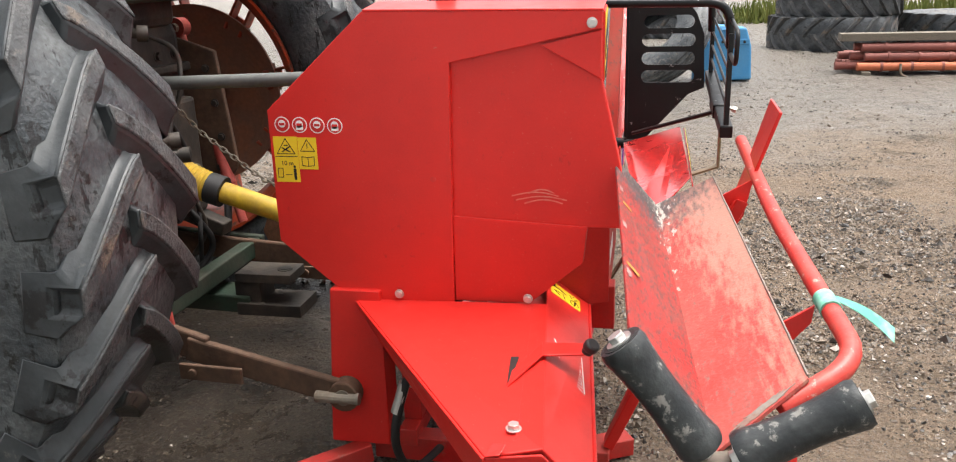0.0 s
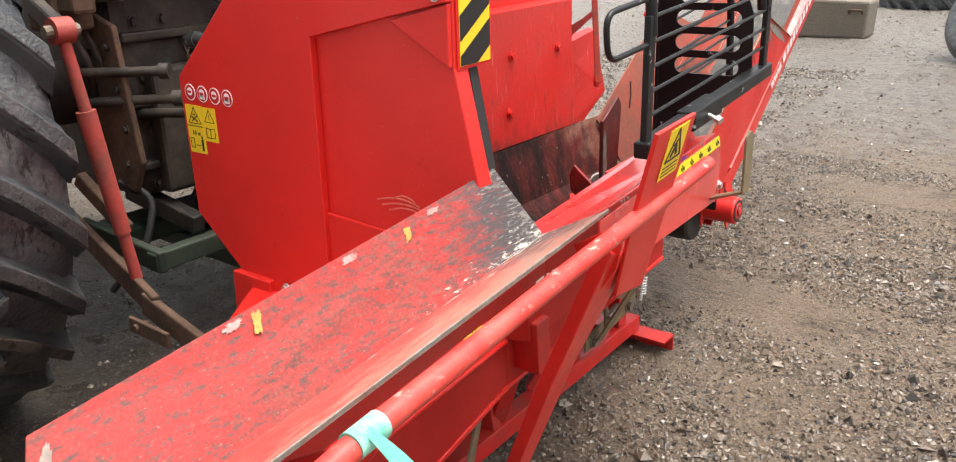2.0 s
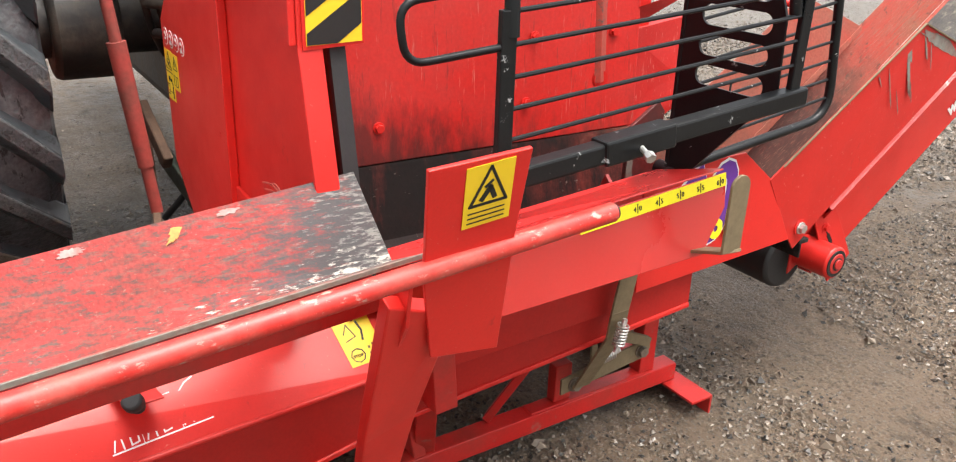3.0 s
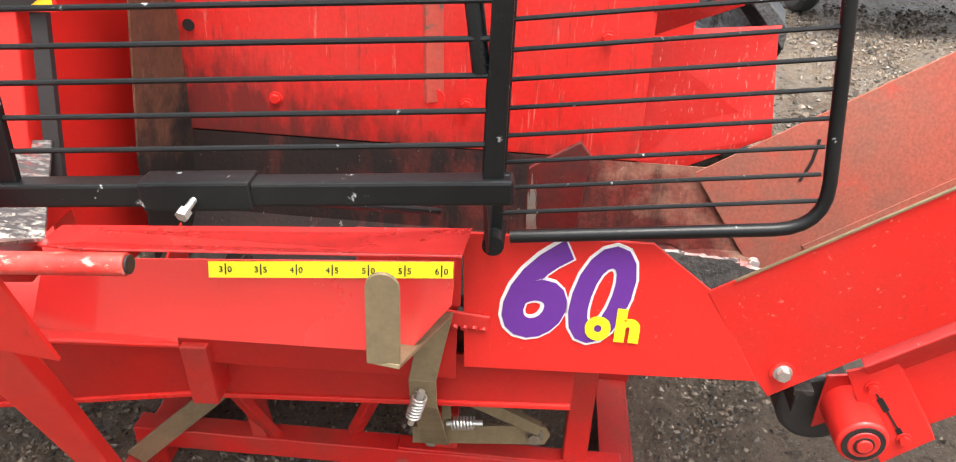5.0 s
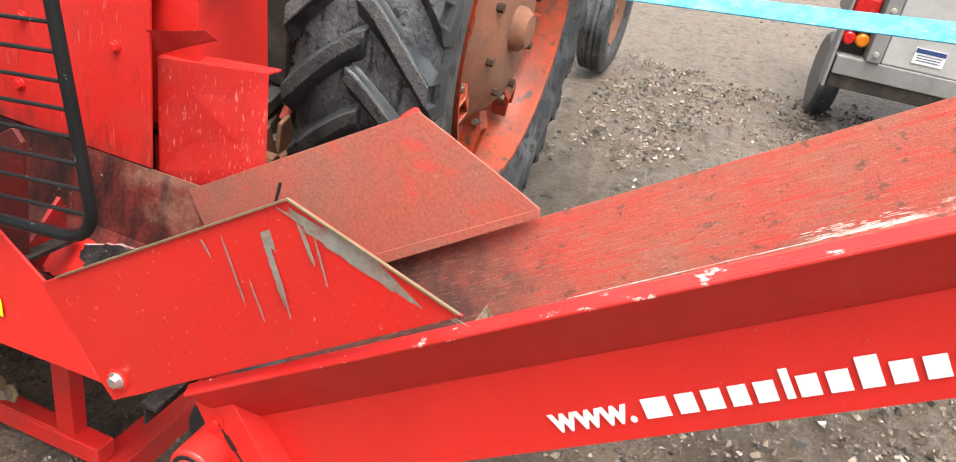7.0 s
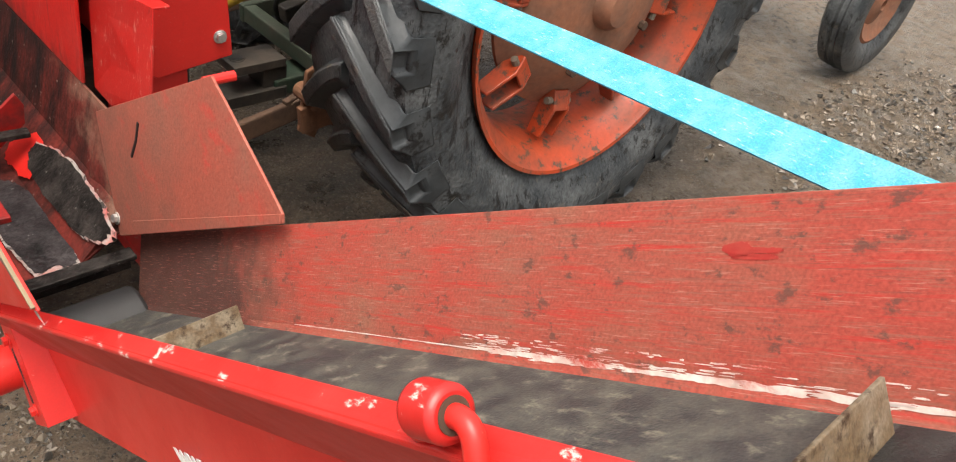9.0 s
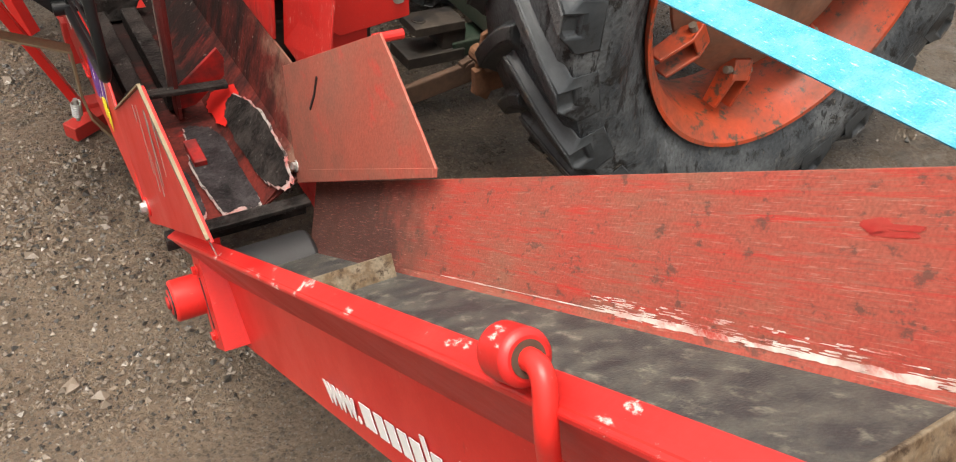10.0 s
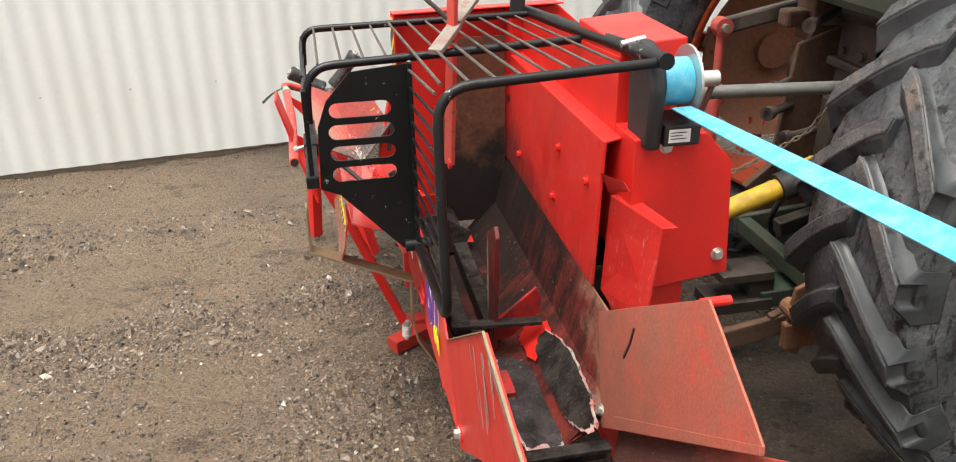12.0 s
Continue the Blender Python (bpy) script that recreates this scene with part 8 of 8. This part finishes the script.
def make_weight():
    e = thing("ballast_weight", "blue painted tractor ballast weight with slots on gravel", "weight", (0.72, 10.6, 0))
    bm = B()
    plate_y(bm, [(0.42, 0.0), (1.06, 0.02), (1.04, 0.40), (0.98, 0.60), (0.62, 0.64), (0.58, 0.46), (0.46, 0.40)], 10.45, 0.30)
    part("weight_body", bm, M_BLUEBOX, e, bevel=0.02)
    bm = B()
    box(bm, (0.40, 10.44, 0.0), (0.50, 10.62, 0.36))
    part("weight_hook", bm, M_BLUEBOX, e, bevel=0.015)
    bm = B()
    box(bm, (0.66, 10.435, 0.42), (1.02, 10.449, 0.48))
    hb = part("slot_bar", bm, M_BLUEBOX, e, bevel=0.004)
    for k in range(4):
        bm = B()
        tube(bm, [(0.72 + 0.08 * k, 10.434, 0.45), (0.72 + 0.08 * k, 10.436, 0.45)], 0.016, 12)
        part("slot_hole", bm, M_INK, hb)
    bm = B()
    for x0 in (0.60, 0.78):
        plate_y(bm, [(x0, 0.17), (x0 + 0.14, 0.17), (x0 + 0.14, 0.20), (x0, 0.20)], 10.4485, 0.002)
    part("cast_marks", bm, M_BLUEBOX, e)
    bm = B()
    tube(bm, [(0.68, 10.44, 0.56), (0.70, 10.43, 0.59), (0.86, 10.43, 0.585), (0.88, 10.44, 0.55)], 0.012, 10, bend=0.03)
    part("weight_handle", bm, M_BLUEBOX, e, smooth=True)
    e.location.x += 0.16


make_weight()


def make_pipe_stack():
    g = "stacked pipes"
    rnd = random.Random(2)
    for k in range(11):
        row, i = (0, k) if k < 5 else ((1, k - 5) if k < 9 else (2, k - 9))
        y, z = 10.95 + 0.13 * i + 0.06 * row, 0.10 + 0.105 * row
        x0 = 2.22 + rnd.uniform(0, 0.25) + 0.08 * row
        e = thing("steel_pipe", ("orange" if k == 0 else "red-brown") + " painted steel pipe stacked on the ground", "pipe", (x0, y, z), g)
        bm = B()
        tube(bm, [(x0, y, z), (x0 + 3.2 + rnd.uniform(-0.2, 0.2), y + rnd.uniform(-0.04, 0.04), z)], 0.048, 14)
        part("pipe_body", bm, M_PIPEORANGE if k == 0 else M_PIPES, e, smooth=True)
        for q in range(4):
            bm = B()
            xx = x0 + 0.25 + 0.33 * q
            tube(bm, [(xx, y, z), (xx + 0.03, y, z)], 0.058, 14)
            part("pipe_collar", bm, M_PIPES, e, smooth=True)
    for x in (2.5, 4.8):
        bm = B()
        box(bm, (x, 10.85, -0.01), (x + 0.10, 11.75, 0.05))
        tagged(part("bearer", bm, M_WOOD, bevel=0.005), "weathered timber bearer under the pipes", "timber", "pipe bearers")
    bm = B()
    box(bm, (2.28, 11.05, 0.385), (5.6, 11.25, 0.475))
    tagged(part("plank", bm, M_WOOD, bevel=0.008), "grey weathered timber plank on the pipes", "plank")
    bm = B()
    tube(bm, [(2.92, 10.89, 0.14), (2.92, 10.86, 0.02), (2.99, 10.85, -0.01)], 0.015, 10, bend=0.03)
    tagged(part("hook", bm, M_STEEL, smooth=True), "small steel hook hanging at the pipes", "hook")


make_pipe_stack()


def make_trailer():
    e = thing("trailer", "grey steel trailer rear with red and amber lamps", "trailer", (-4.6, 5.6, 0))
    p, d = Vector((-4.05, 4.85, 0)), Vector((-0.10, 0.995, 0)).normalized()
    n = Vector((d.y, -d.x, 0))

    def at(s, o, z):
        return p + d * s + n * o + Vector((0, 0, z))

    def block(s0, s1, o0, o1, z0, z1):
        return plate(B(), [at(s0, o1, z0), at(s1, o1, z0), at(s1, o1, z1), at(s0, o1, z1)], o1 - o0, n)
    part("trailer_body", block(0.16, 1.85, -1.5, -0.16, 0.56, 1.15), M_TRAILER, e, bevel=0.02)
    rail = part("lower_rail", block(0.0, 1.85, -0.16, 0.0, 0.440, 0.542), M_TRAILER, e, "grey galvanised lower rail", bevel=0.006)
    part("rail_lip", block(0.0, 1.85, -0.14, -0.02, 0.360, 0.438), M_OILY, rail, "dirty folded lip", bevel=0.006)
    part("side_flange", block(-0.030, -0.012, -0.12, 0.006, 0.36, 1.10), M_TRAILER, e, bevel=0.004)
    part("lamp_recess", block(-0.010, 0.145, -0.155, -0.12, 0.544, 1.10), M_OILY, e, "dark lamp recess")
    part("corner_post", block(0.146, 0.222, -0.155, 0.012, 0.543, 1.12), M_TRAILER, e, bevel=0.006)
    tb = part("tailboard", block(0.230, 1.80, -0.155, -0.010, 0.544, 1.12), M_SHEET_GREY, e, "pale grey galvanised tailboard", bevel=0.008)
    for s, z in ((0.186, 0.590), (0.186, 0.83)):
        bolt(tb, at(s, 0.013, z), tuple(n), 0.012, M_ZINC)
    lamp = part("rear_lamp", block(0.005, 0.135, -0.118, -0.060, 0.705, 0.860), M_LAMP_R, e, "red rear lamp cluster", bevel=0.012)
    bm = B()
    plate(bm, [at(0.008, -0.056, 0.712), at(0.130, -0.056, 0.712), at(0.069, -0.056, 0.815)], 0.006, n)
    part("reflector", bm, M_LAMP_R, lamp, "red triangular reflector")
    for s, m, name in ((0.034, M_LAMP_R, "red_lens"), (0.108, M_LAMP_O, "amber_lens")):
        bm = B()
        tube(bm, [at(s, -0.118, 0.632), at(s, -0.050, 0.632)], 0.037, 24)
        part(name, bm, m, lamp, bevel=0.012, smooth=True)
    lab = part("label_plate", block(0.372, 0.530, -0.008, -0.004, 0.588, 0.672), M_WHITE, tb, "white label plate with a blue header")
    bm = B()
    plate(bm, [at(0.374, -0.002, 0.646), at(0.528, -0.002, 0.646), at(0.528, -0.002, 0.670), at(0.374, -0.002, 0.670)], 0.001, n)
    part("header_bar", bm, M_BLUEINK, lab, "dark blue header bar")
    for z in (0.634, 0.620, 0.606):
        bm = B()
        stroke(bm, [at(0.388, -0.002, z), at(0.512, -0.002, z)], 0.004, n, 0.001)
        part("print_bar", bm, M_BLUEINK, lab)
    bm = B()
    tube(bm, [at(0.05, -0.75, 0.26), at(0.18, -0.75, 0.26)], 0.26, 32)
    part("trailer_tyre", bm, M_TYRE, e, bevel=0.03, smooth=True)
    bm = B()
    tube(bm, [at(0.18, -0.75, 0.26), at(1.6, -0.75, 0.26)], 0.04, 12)
    part("trailer_axle", bm, M_OILY, e, smooth=True)


make_trailer()


def make_block():
    e = thing("concrete_block", "weathered brown concrete block standing on gravel", "block", (-1.95, 12.15, 0))
    bm = B()
    plate_y(bm, [(-2.42, 0.0), (-1.50, 0.0), (-1.48, 0.44), (-2.40, 0.47)], 12.0, 0.5)
    part("block_body", bm, M_WOOD, e, bevel=0.03)
    bm = B()
    tube(bm, [(-1.70, 11.995, 0.30), (-1.70, 11.97, 0.34), (-1.55, 11.97, 0.34), (-1.55, 11.995, 0.30)], 0.012, 8, bend=0.02)
    part("lifting_eye", bm, M_RUST, e, smooth=True)


make_block()


def make_weeds():
    rnd = random.Random(9)
    verts, faces = [], []
    for i in range(5200):
        x, y = rnd.uniform(-9, 9), 20.5 + rnd.uniform(0, 2.5)
        hgt = rnd.uniform(0.1, 0.75) * (0.5 + 0.5 * noise.noise((x * 0.8, 0, 0)) + 0.4)
        a, w = rnd.uniform(0, 6.28), rnd.uniform(0.01, 0.035)
        lx, ly = rnd.uniform(-0.2, 0.2), rnd.uniform(-0.2, 0.2)
        k = len(verts)
        verts += [(x - w * math.cos(a), y - w * math.sin(a), 0), (x + w * math.cos(a), y + w * math.sin(a), 0), (x + lx * 0.5 + w * math.cos(a), y + ly * 0.5 + w * math.sin(a), hgt * 0.6), (x + lx, y + ly, hgt)]
        faces += [(k, k + 1, k + 2), (k, k + 2, k + 3)]
    me = bpy.data.meshes.new("weeds")
    me.from_pydata(verts, [], faces)
    me.materials.append(M_LEAF)
    tagged(new("weeds", me), "strip of yellow-green weeds at the yard's edge", "weeds", kind="stuff")


make_weeds()
